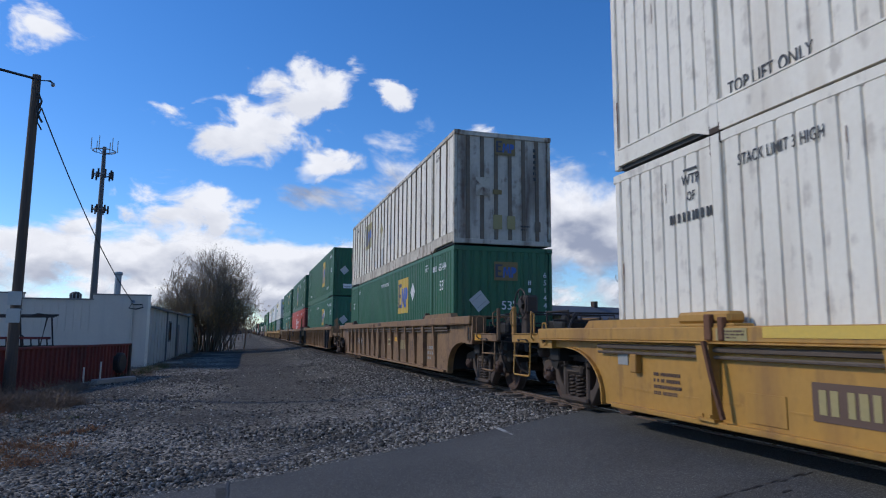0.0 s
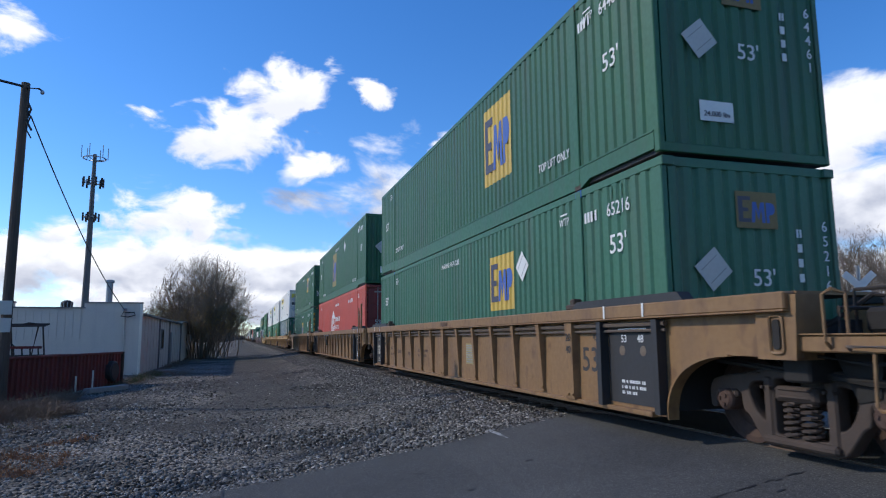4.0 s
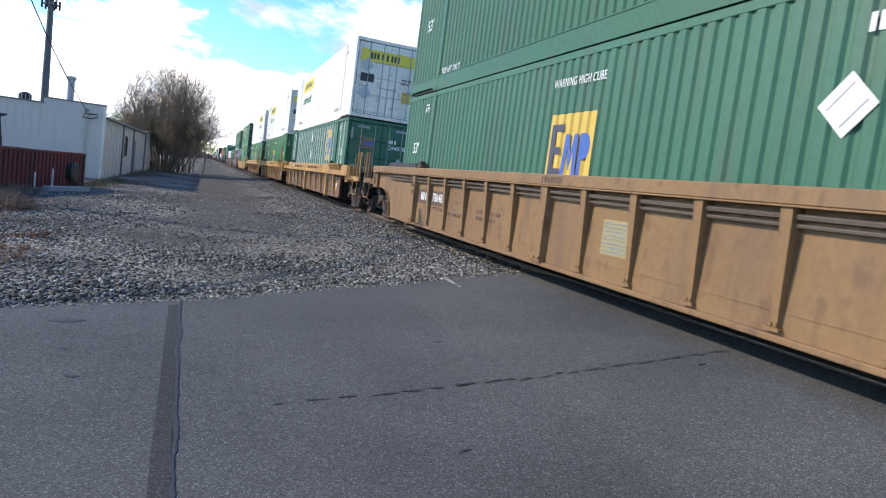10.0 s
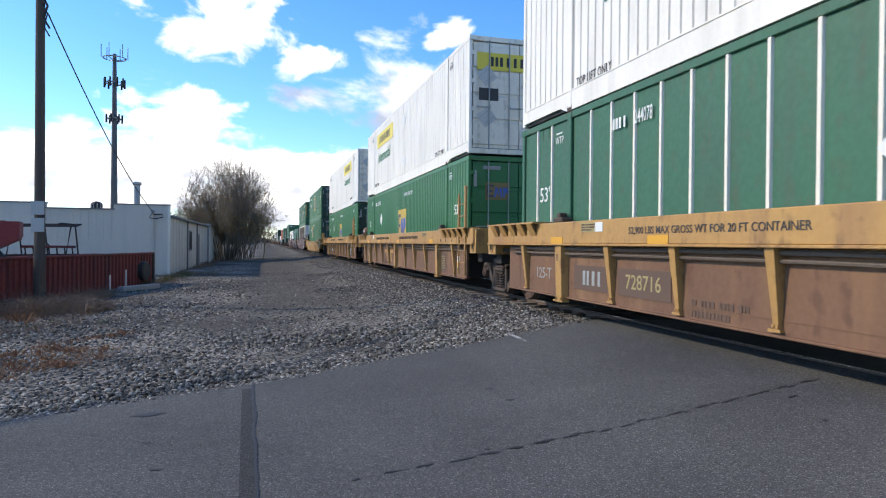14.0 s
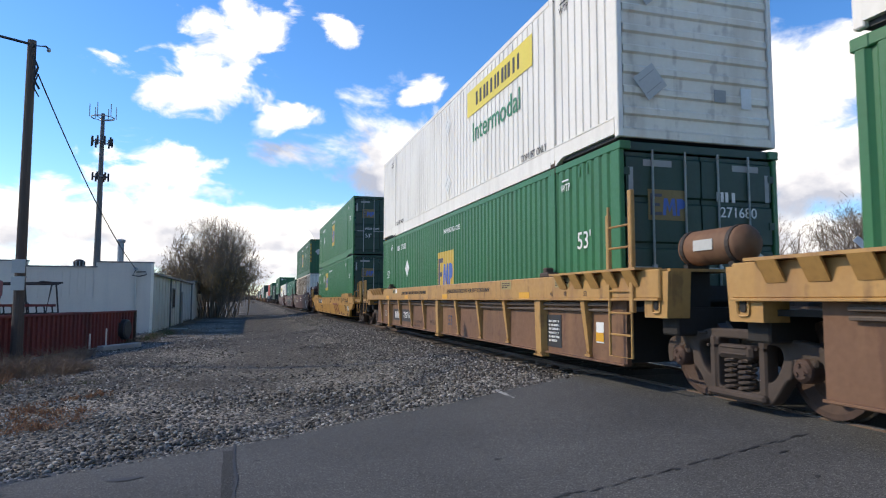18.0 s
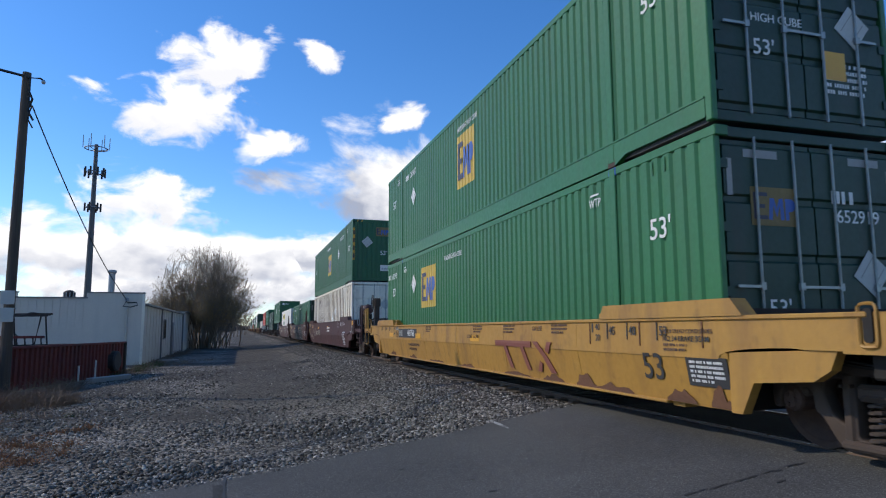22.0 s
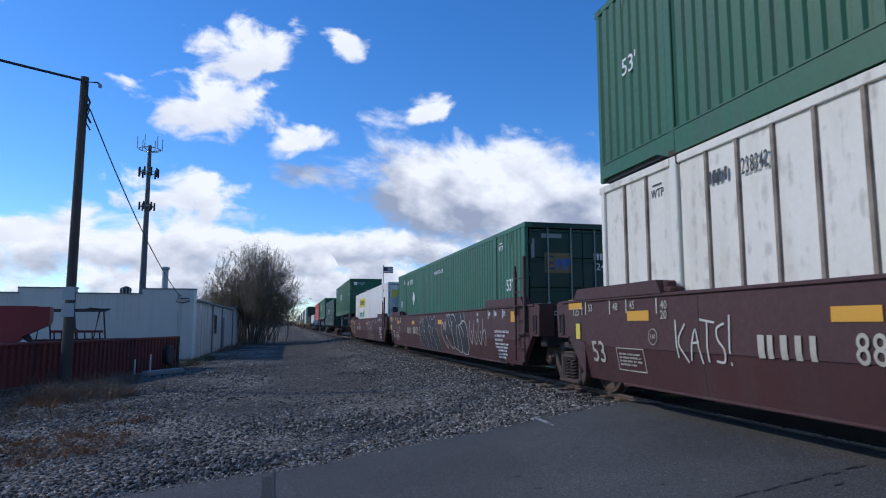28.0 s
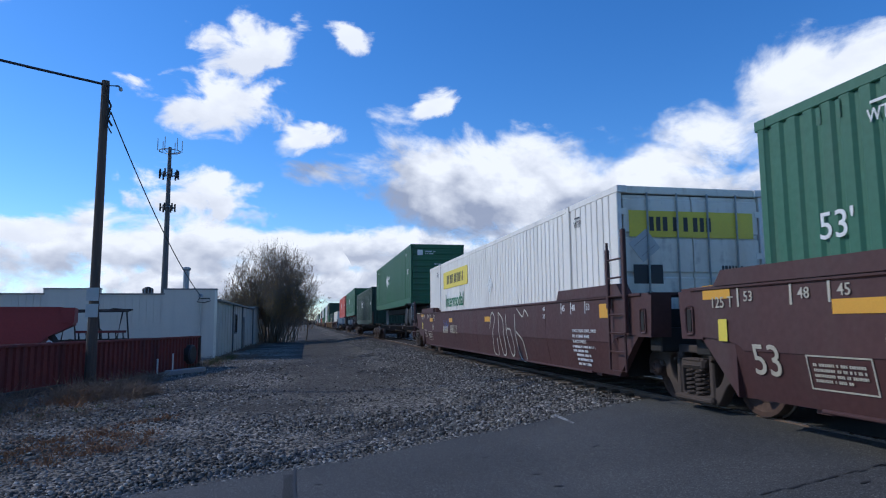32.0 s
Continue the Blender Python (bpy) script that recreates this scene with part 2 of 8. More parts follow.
    "oxide": wear("red_oxide_paint", (0.20, 0.034, 0.027), (0.125, 0.027, 0.023), 0.7, dirt=(0.055, 0.022, 0.02), dirt_amount=0.7, streak=True),
    "hopper_red": wear("bright_red_machine_paint", (0.27, 0.026, 0.026), (0.18, 0.024, 0.024), 0.5),
    "concrete": wear("weathered_concrete", (0.36, 0.34, 0.31), (0.25, 0.24, 0.22), 0.9, bump=0.3),
    "bark": wear("grey_brown_bark", (0.235, 0.178, 0.128), (0.15, 0.112, 0.08), 0.95, bump=0.5),
    "leaf": wear("dry_yellow_leaf", (0.33, 0.22, 0.095), (0.22, 0.145, 0.07), 0.8, big=0.5, bump=0),
    "dry_grass": wear("dry_grass", (0.25, 0.175, 0.12), (0.15, 0.10, 0.068), 0.9, bump=0, spread=0.2),
    "red_weed": wear("rust_red_dead_weed", (0.27, 0.125, 0.055), (0.17, 0.085, 0.04), 0.9, bump=0),
    "green_weed": wear("green_weed", (0.055, 0.075, 0.022), (0.09, 0.09, 0.035), 0.85, bump=0),
    "shingle": wear("grey_roof_shingle", (0.13, 0.13, 0.135), (0.09, 0.09, 0.095), 0.9, fine=25, bump=0.3),
    "house_wall": wear("pale_house_siding", (0.52, 0.53, 0.54), (0.44, 0.45, 0.46), 0.7),
    "spring": wear("spring_steel", (0.09, 0.065, 0.05), (0.06, 0.045, 0.038), 0.7, 0.3),
    "far_trees": wear("distant_brown_trees", (0.085, 0.07, 0.06), (0.055, 0.05, 0.042), 1.0, bump=0),
    "steel_blue": wear("blue_corner_casting_paint", (0.03, 0.12, 0.42), (0.03, 0.09, 0.3), 0.5),
    "rod": wear("zinc_lock_rod", (0.36, 0.38, 0.37), (0.22, 0.24, 0.23), 0.45, 0.6),
}


def asphalt_material(name, lo, hi):
    """Worn asphalt: pale and dark aggregate in bitumen, broad stains."""
    m, nt, bsdf = nodes_of(name)
    n, l = nt.nodes, nt.links
    co = n.new("ShaderNodeTexCoord")
    vo = n.new("ShaderNodeTexVoronoi")
    vo.inputs["Scale"].default_value = 120
    l.new(co.outputs["Object"], vo.inputs[0])
    sp = n.new("ShaderNodeSeparateColor")
    l.new(vo.outputs["Color"], sp.inputs[0])
    ramp = n.new("ShaderNodeValToRGB")
    e = ramp.color_ramp.elements
    e[0].color, e[1].color = (lo, lo * 0.99, lo * 0.95, 1), (hi * 1.8, hi * 1.77, hi * 1.68, 1)
    e.new(0.55).color = ((lo + hi) / 2, (lo + hi) / 2 * 0.99, (lo + hi) / 2 * 0.95, 1)
    e.new(0.9).color = (hi, hi * 0.99, hi * 0.95, 1)
    l.new(sp.outputs[0], ramp.inputs[0])
    no = n.new("ShaderNodeTexNoise")
    no.inputs["Scale"].default_value, no.inputs["Detail"].default_value = 0.55, 7
    l.new(co.outputs["Object"], no.inputs[0])
    mr = n.new("ShaderNodeMapRange")
    mr.inputs[1].default_value, mr.inputs[2].default_value, mr.inputs[3].default_value, mr.inputs[4].default_value = 0.3, 0.7, 0.78, 1.18
    l.new(no.outputs[0], mr.inputs[0])
    hs = n.new("ShaderNodeHueSaturation")
    l.new(ramp.outputs[0], hs.inputs["Color"])
    l.new(mr.outputs[0], hs.inputs["Value"])
    l.new(hs.outputs[0], bsdf.inputs["Base Color"])
    bsdf.inputs["Roughness"].default_value, bsdf.inputs["Specular IOR Level"].default_value = 0.88, 0.25
    bp = n.new("ShaderNodeBump")
    bp.inputs["Strength"].default_value, bp.inputs["Distance"].default_value = 0.5, 0.006
    l.new(vo.outputs["Distance"], bp.inputs["Height"])
    l.new(bp.outputs[0], bsdf.inputs["Normal"])
    return m


def gravel_material(name="crushed_stone_gravel", lo=(0.036, 0.031, 0.025), hi=(0.42, 0.375, 0.31)):
    """Crushed grey stone, with a darker, finer track worn along the middle."""
    m, nt, bsdf = nodes_of(name)
    n, l = nt.nodes, nt.links
    co = n.new("ShaderNodeTexCoord")
    vo = n.new("ShaderNodeTexVoronoi")
    vo.inputs["Scale"].default_value = 24
    l.new(co.outputs["Object"], vo.inputs[0])
    no = n.new("ShaderNodeTexNoise")
    no.inputs["Scale"].default_value, no.inputs["Detail"].default_value = 0.28, 6
    l.new(co.outputs["Object"], no.inputs[0])
    sp = n.new("ShaderNodeSeparateColor")
    l.new(vo.outputs["Color"], sp.inputs[0])
    ramp = n.new("ShaderNodeValToRGB")
    ramp.color_ramp.elements[0].color, ramp.color_ramp.elements[1].color = (*lo, 1), (*hi, 1)
    ramp.color_ramp.elements[0].position, ramp.color_ramp.elements[1].position = 0.1, 1.0
    l.new(sp.outputs[0], ramp.inputs[0])
    patch = n.new("ShaderNodeMapRange")
    patch.inputs[1].default_value, patch.inputs[2].default_value = 0.40, 0.58
    l.new(no.outputs[0], patch.inputs[0])
    mx = n.new("ShaderNodeMix")
    mx.data_type = "RGBA"
    mx.inputs["B"].default_value = (0.058, 0.053, 0.046, 1)
    l.new(ramp.outputs[0], mx.inputs["A"])
    sc = n.new("ShaderNodeMath")
    sc.operation = "MULTIPLY"
    sc.inputs[1].default_value = 0.8
    sx = n.new("ShaderNodeSeparateXYZ")      # a band packed dark by traffic
    l.new(co.outputs["Object"], sx.inputs[0])
    wob = n.new("ShaderNodeMath")
    wob.operation = "MULTIPLY_ADD"
    wob.inputs[1].default_value = 5.0
    l.new(no.outputs[0], wob.inputs[0])
    l.new(sx.outputs[0], wob.inputs[2])
    far = n.new("ShaderNodeMath")
    far.operation = "SUBTRACT"
    far.inputs[1].default_value = 3.1
    l.new(wob.outputs[0], far.inputs[0])
    ab = n.new("ShaderNodeMath")
    ab.operation = "ABSOLUTE"
    l.new(far.outputs[0], ab.inputs[0])
    band = n.new("ShaderNodeMapRange")
    band.inputs[1].default_value, band.inputs[2].default_value, band.inputs[3].default_value, band.inputs[4].default_value = 1.2, 2.6, 0.85, 0.0
    l.new(ab.outputs[0], band.inputs[0])
    start = n.new("ShaderNodeMapRange")
    start.inputs[1].default_value, start.inputs[2].default_value = 11.0, 16.0
    l.new(sx.outputs[1], start.inputs[0])
    both = n.new("ShaderNodeMath")
    both.operation = "MULTIPLY"
    l.new(band.outputs[0], both.inputs[0])
    l.new(start.outputs[0], both.inputs[1])
    mxm = n.new("ShaderNodeMath")
    mxm.operation = "MAXIMUM"
    l.new(patch.outputs[0], mxm.inputs[0])
    l.new(both.outputs[0], mxm.inputs[1])
    l.new(mxm.outputs[0], sc.inputs[0])
    l.new(sc.outputs[0], mx.inputs["Factor"])
    l.new(mx.outputs["Result"], bsdf.inputs["Base Color"])
    bsdf.inputs["Roughness"].default_value, bsdf.inputs["Specular IOR Level"].default_value = 0.95, 0.12
    bp = n.new("ShaderNodeBump")
    bp.inputs["Strength"].default_value, bp.inputs["Distance"].default_value = 0.9, 0.03
    l.new(vo.outputs["Distance"], bp.inputs["Height"])
    bp.invert = True
    l.new(bp.outputs[0], bsdf.inputs["Normal"])
    return m


def stone_material():
    m, nt, bsdf = nodes_of("ballast_stone")
    n, l = nt.nodes, nt.links
    ge = n.new("ShaderNodeNewGeometry")
    ramp = n.new("ShaderNodeValToRGB")
    e = ramp.color_ramp.elements
    e[0].color, e[1].color = (0.042, 0.036, 0.030, 1), (0.52, 0.475, 0.405, 1)
    e.new(0.6).color = (0.165, 0.150, 0.128, 1)
    e.new(0.9).color = (0.29, 0.265, 0.228, 1)
    l.new(ge.outputs["Random Per Island"], ramp.inputs[0])
    l.new(ramp.outputs[0], bsdf.inputs["Base Color"])
    bsdf.inputs["Roughness"].default_value, bsdf.inputs["Specular IOR Level"].default_value = 0.9, 0.2
    return m


M["gravel"], M["stone"] = gravel_material(), stone_material()
M["ballast"] = gravel_material("oily_ballast", (0.030, 0.026, 0.022), (0.17, 0.15, 0.13))
M["asphalt"], M["asphalt_patch"] = asphalt_material("worn_asphalt", 0.050, 0.120), asphalt_material("smooth_asphalt_patch", 0.026, 0.060)

# ---------------------------------------------------------------- mesh helpers
def mesh_of(bm, name, material, smooth=False):
    me = bpy.data.meshes.new(name)
    bmesh.ops.recalc_face_normals(bm, faces=bm.faces)
    bm.to_mesh(me)
    bm.free()
    me.materials.append(M[material])
    if smooth:
        me.shade_smooth()
    return me


def part(name, bm, material, parent=None, label="", smooth=False, at=None):
    me = bm if isinstance(bm, bpy.types.Mesh) else mesh_of(bm, name, material, smooth)
    ob = new(name, me)
    if parent:
        ob.parent = parent
    if at is not None:
        ob.matrix_basis = at
    if label:
        ob["label"] = label
    return ob


def thing(name, label, category, group="", at=None, kind=""):
    ob = new(name)
    ob.empty_display_size = 0.2
    if at is not None:
        ob.matrix_basis = at
    return tagged(ob, label, category, group, kind)


def bm_new():
    return bmesh.new()


def box(bm, x0, x1, y0, y1, z0, z1, bevel=0.0):
    vs = [bm.verts.new((x, y, z)) for x in (x0, x1) for y in (y0, y1) for z in (z0, z1)]
    fs = [bm.faces.new([vs[i] for i in f]) for f in ((0, 1, 3, 2), (4, 6, 7, 5), (0, 4, 5, 1), (2, 3, 7, 6), (0, 2, 6, 4), (1, 5, 7, 3))]
    if bevel:
        es = {e for f in fs for e in f.edges}
        bmesh.ops.bevel(bm, geom=list(es), offset=bevel, segments=1, affect="EDGES")
    return bm


def bx(*a, bevel=0.0):
    return box(bm_new(), *a, bevel=bevel)


def prism(bm, pts, axis, lo, hi):
    """The outline pts, in the two axes other than axis, pushed from lo to hi along axis."""
    def v(p, h):
        q = list(p)
        q.insert("xyz".index(axis), h)
        return bm.verts.new(q)
    a, b = [v(p, lo) for p in pts], [v(p, hi) for p in pts]
    k = len(pts)
    bm.faces.new(a)
    bm.faces.new(b[::-1])
    for i in range(k):
        bm.faces.new((a[i], b[i], b[(i + 1) % k], a[(i + 1) % k]))
    return bm


def tube(bm, pts, r, n=8, r2=None):
    """A round bar along pts, tapering from r to r2."""
    pts = [Vector(p) for p in pts]
    rings = []
    for i, p in enumerate(pts):
        d = (pts[min(i + 1, len(pts) - 1)] - pts[max(i - 1, 0)]).normalized()
        u = d.orthogonal().normalized()
        w = d.cross(u)
        rad = r + ((r2 if r2 is not None else r) - r) * i / max(len(pts) - 1, 1)
        rings.append([bm.verts.new(p + rad * (math.cos(2 * math.pi * k / n) * u + math.sin(2 * math.pi * k / n) * w)) for k in range(n)])
    for a, b in zip(rings, rings[1:]):
        # match the start of the rings
        off = min(range(n), key=lambda o: (a[0].co - b[o].co).length)
        b[:] = b[off:] + b[:off]
        if (a[1].co - b[1].co).length > (a[1].co - b[-1].co).length:
            b[:] = [b[0]] + b[:0:-1]
        for k in range(n):
            bm.faces.new((a[k], a[(k + 1) % n], b[(k + 1) % n], b[k]))
    bm.faces.new(rings[0][::-1])
    bm.faces.new(rings[-1])
    return bm


def lathe(bm, prof, n=24, axis="x"):
    """Turn the (along, radius) profile round an axis."""
    rings = []
    for a, r in prof:
        ring = []
        for k in range(n):
            c, s = r * math.cos(2 * math.pi * k / n), r * math.sin(2 * math.pi * k / n)
            ring.append(bm.verts.new({"x": (a, c, s), "y": (s, a, c), "z": (c, s, a)}[axis]))
        rings.append(ring)
    for a, b in zip(rings, rings[1:]):
        for k in range(n):
            bm.faces.new((a[k], a[(k + 1) % n], b[(k + 1) % n], b[k]))
    bm.faces.new(rings[0])
    bm.faces.new(rings[-1][::-1])
    return bm


CACHE = {}


def cached(key, make):
    if key not in CACHE:
        CACHE[key] = make()
    return CACHE[key]


def text_mesh(body, size, material, width=None, bold=0.005):
    def make():
        cu = bpy.data.curves.new("lettering", "FONT")
        cu.body, cu.size, cu.align_x, cu.align_y, cu.extrude, cu.resolution_u = body, size, "CENTER", "CENTER", 0.0015, 3
        cu.offset = bold * size
        if width:
            cu.space_character = width
        ob = bpy.data.objects.new("lettering", cu)
        me = bpy.data.meshes.new_from_object(ob)
        bpy.data.objects.remove(ob)
        me.materials.clear()
        me.materials.append(M[material])
        return me
    return cached(("text", body, size, material, width, bold), make)


SIDE = Matrix(((0, 0, -1, 0), (-1, 0, 0, 0), (0, 1, 0, 0), (0, 0, 0, 1)))   # reads from the -x side
FRONT = Matrix(((1, 0, 0, 0), (0, 0, -1, 0), (0, 1, 0, 0), (0, 0, 0, 1)))   # reads from the -y side


def narrow(parent, body, size, x, y, z, material="decal_white", squeeze=0.72, plane=SIDE):
    """Condensed stencil lettering."""
    return part("lettering", text_mesh(body, size, material, 1.08), material, parent, at=Matrix.Translation((x, y, z)) @ plane @ Matrix.Diagonal((squeeze, 1, 1, 1)))


def letter(parent, body, size, x, y, z, material="decal_white", plane=SIDE, name="lettering"):
    return part(name, text_mesh(body, size, material), material, parent, at=Matrix.Translation((x, y, z)) @ plane)


def bars(parent, rows, w, h, x, y, z, material="decal_white", plane=SIDE, seed=1, name="stencil"):
    """Unreadable writing as short bars: one line or one column of single bars, or a joined block of small lines."""
    rnd = random.Random(seed)
    rh = h / rows
    place_at = Matrix.Translation((x, y, z)) @ plane
    cells = []
    for r in range(rows):
        if w <= 0.12:   # a column, one upright bar a line
            cells += [(-0.3 * w, -0.05 * w, r), (0.1 * w, 0.35 * w, r)] if rnd.random() < 0.5 else [(-0.3 * w, 0.3 * w, r)]
            continue
        u = -w / 2
        end = w / 2 * (1.0 if r < rows - 1 else 0.3 + 0.6 * rnd.random())
        while u < end:
            k = min(rh * ((0.24 + 0.2 * rnd.random()) if rows > 1 else (0.26 + 0.08 * rnd.random())), end - u)
            if k > 0.005:
                cells.append((u, u + k, r))
            u += k + rh * ((0.16 if rnd.random() < 0.8 else 0.6) if rows > 1 else (0.16 if rnd.random() < 0.5 else 0.36))
    pad = 0.22 if rows > 1 else 0.08
    if rows == 1 and len(cells) < 9:
        for a, b, r in cells:
            part(name, bx(a, b, -h * (0.5 - pad), h * (0.5 - pad), 0, 0.003), material, parent, at=place_at)
        return
    bm = bm_new()
    for a, b, r in cells:
        box(bm, a, b, h / 2 - (r + 1 - pad) * rh, h / 2 - (r + pad) * rh, 0, 0.003)
    tagged(part(name, bm, material, parent, at=place_at), kind="stuff")


def plate(parent, w, h, x, y, z, material, plane=SIDE, name="panel_patch", turn=0, label="", d=0.004):
    return part(name, bx(-w / 2, w / 2, -h / 2, h / 2, 0, d), material, parent, label, at=Matrix.Translation((x, y, z)) @ plane @ pose(0, 0, 0, 0, 0, turn))


def strokes(parent, lines, r, x, y, z, material="decal_white", name="sprayed_line"):
    """Sprayed lines on a car side: each a chain of points (along -y, up)."""
    bm = bm_new()
    for pts in lines:
        dense = []
        for a, b in zip(pts, pts[1:]):
            dense += [(a[0] + (b[0] - a[0]) * k / 4, a[1] + (b[1] - a[1]) * k / 4) for k in range(4)]
        dense.append(pts[-1])
        # smooth the corners
        for _ in range(2):
            dense = [dense[0]] + [tuple((p[i] + 2 * q[i] + s[i]) / 4 for i in (0, 1)) for p, q, s in zip(dense, dense[1:], dense[2:])] + [dense[-1]]
        prev = None
        for i, p in enumerate(dense):
            q, s = dense[max(i - 1, 0)], dense[min(i + 1, len(dense) - 1)]
            d = Vector((s[0] - q[0], s[1] - q[1])).normalized() if (s != q) else Vector((1, 0))
            nrm = Vector((-d.y, d.x)) * r
            cur = (bm.verts.new((p[0] + nrm.x, p[1] + nrm.y, 0)), bm.verts.new((p[0] - nrm.x, p[1] - nrm.y, 0)))
            if prev:
                bm.faces.new((prev[0], prev[1], cur[1], cur[0]))
            prev = cur
    return part(name, bm, material, parent, at=Matrix.Translation((x, y, z)) @ SIDE)

# ---------------------------------------------------------------- ground, road and track
PROFILE_X = (-3000, -3, 0.5, 2.5, 4.6, 5.0, 7.0, 7.5, 10, 14, 3000)
PROFILE_Z = (-0.5, -0.5, -0.48, -0.36, -0.10, -0.06, -0.06, -0.10, -0.3, -0.4, -0.4)
EDGE_X, EDGE_Y = (-60, -10, -2.2, -0.15, 1.0, 2.2, 3.4, 4.7, 60), (1.0, 3.8, 6.6, 7.6, 8.2, 8.7, 9.0, 9.2, 9.6)


def ground_z(x):
    return float(np.interp(x, PROFILE_X, PROFILE_Z))


def edge_y(x):
    return float(np.interp(x, EDGE_X, EDGE_Y))


TRACK_X = 6.0


def build_ground():
    xs = sorted(set(PROFILE_X) | set(np.arange(-12, 14, 0.5).round(2).tolist()))
    ys = [-3000, -60] + np.arange(-20, 60, 0.8).round(2).tolist() + [80, 120, 250, 600, 1500, 3000]
    bm = bm_new()
    grid = [[bm.verts.new((x, y, ground_z(x) - (0.02 if y < edge_y(x) + 0.3 and y > -8 else 0) - (0.16 if 8 > x > 4.3 and y > 9.4 else 0) +
                           (0.025 * noise.noise(Vector((x * 0.6, y * 0.6, 0))) if 4 > x > -12 and 60 > y > edge_y(x) else 0))) for y in ys] for x in xs]
    for a, b in zip(grid, grid[1:]):
        for j in range(len(ys) - 1):
            bm.faces.new((a[j], b[j], b[j + 1], a[j + 1]))
    tagged(part("ground", bm, "gravel", smooth=True), "grey crushed stone lot beside the railway line", "ground", kind="structure")


def slab(name, xs, y_of, y_lo, lift, material, label):
    """A sheet of paving that follows the ground, with a ragged far edge and real thickness."""
    bm = bm_new()
    top = []
    for x in xs:
        hi = y_of(x) + 0.05 * noise.noise(Vector((x * 3.1, 2, 0))) + 0.03 * noise.noise(Vector((x * 11, 5, 0)))
        ys = np.linspace(y_lo, hi, 14)
        top.append([bm.verts.new((x, y, ground_z(x) + lift)) for y in ys])
    for a, b in zip(top, top[1:]):
        for j in range(len(a) - 1):
            bm.faces.new((a[j], b[j], b[j + 1], a[j + 1]))
    low = [bm.verts.new(r[-1].co - Vector((0, -0.03, 0.06))) for r in top]
    for i in range(len(top) - 1):
        bm.faces.new((top[i][-1], top[i + 1][-1], low[i + 1], low[i]))
    return tagged(part(name, bm, material), label, "road", kind="structure")


def on_ground(pts, w, name, material, label, lift=0.018):
    """A strip laid on the road along pts, w wide or (w0, w1, ...)."""
    bm = bm_new()
    prev = None
    for i, p in enumerate(pts):
        q, s = pts[max(i - 1, 0)], pts[min(i + 1, len(pts) - 1)]
        d = Vector((s[0] - q[0], s[1] - q[1])).normalized()
        ww = w[i] if isinstance(w, (list, tuple)) else w
        n = Vector((-d.y, d.x)) * ww / 2
        cur = [bm.verts.new((p[0] + k * n.x, p[1] + k * n.y, ground_z(p[0] + k * n.x) + lift)) for k in (1, -1)]
        if prev:
            bm.faces.new((prev[0], prev[1], cur[1], cur[0]))
        prev = cur
    return tagged(part(name, bm, material), label, "road marking" if "line" in name else "road", kind="structure")


def ballast_bed():
    """Dark oily ballast under the ties, a little below their tops."""
    bm = bm_new()
    xs, ys = (4.15, 4.55, 4.8, 5.3, 6.0, 6.7, 7.2, 7.45, 7.9), [9.35, 9.9] + np.arange(11, 60, 1.5).tolist() + [100, 300, 1400]
    zs = (-0.14, -0.10, -0.11, -0.14, -0.15, -0.14, -0.11, -0.10, -0.14)
    g = [[bm.verts.new((x, y, z + 0.02 * noise.noise(Vector((x * 3, y * 2, 7))))) for y in ys] for x, z in zip(xs, zs)]
    for a, b in zip(g, g[1:]):
        for j in range(len(ys) - 1):
            bm.faces.new((a[j], b[j], b[j + 1], a[j + 1]))
    tagged(part("ballast_bed", bm, "ballast", smooth=True), "dark oily ballast bed under the track", "ground", kind="structure")


build_ground()
ballast_bed()
slab("road", np.concatenate([np.linspace(-60, -4, 12), np.arange(-3.5, 5.2, 0.25), [5.2]]), edge_y, -9, 0.014, "asphalt", "grey worn asphalt road leading over the crossing")
slab("road_far_side", [6.84, 7.0, 7.5, 8.5, 10, 14, 30, 60], lambda x: edge_y(x) + 0.2, -9, 0.014, "asphalt", "grey asphalt road on the far side of the crossing")
slab("road_between_rails", [5.38, 5.7, 6.0, 6.3, 6.62], lambda x: 9.3, -9, 0.04, "asphalt_patch", "asphalt panel between the rails")
rnd = random.Random(4)
crack = lambda y: -0.135 + (7.45 - y) * 0.0274
on_ground([(crack(y) + 0.03 * noise.noise(Vector((0, y * 1.7, 3))) + 0.015 * noise.noise(Vector((4, y * 9, 1))), y) for y in np.arange(-3, 7.6, 0.06)], [0.014 + 0.02 * rnd.random() for _ in range(177)], "road_crack", "asphalt_tar", "long dark crack along the asphalt", 0.020)
on_ground([(crack(y) - 0.06 + 0.01 * noise.noise(Vector((2, y * 3, 5))), y) for y in np.arange(-3, 7.5, 0.25)], 0.10, "road_joint", "asphalt_patch", "darker sealed paving joint beside the crack", 0.0175)


def stains(spots, name, label):
    """Small dark lens-shaped stains on the road, as one sheet: x, y, length, width, slant."""
    bm = bm_new()
    for x, y, k, w, sl in spots:
        pts = [(x, y), (x + k * 0.3, y + w * 0.5), (x + k * 0.7, y + w * 0.4 + sl), (x + k, y + sl), (x + k * 0.6, y - w * 0.45 + sl), (x + k * 0.25, y - w * 0.35)]
        bm.faces.new([bm.verts.new((px, py, ground_z(px) + 0.019)) for px, py in pts])
    tagged(part(name, bm, "asphalt_tar"), label, "road", kind="structure")


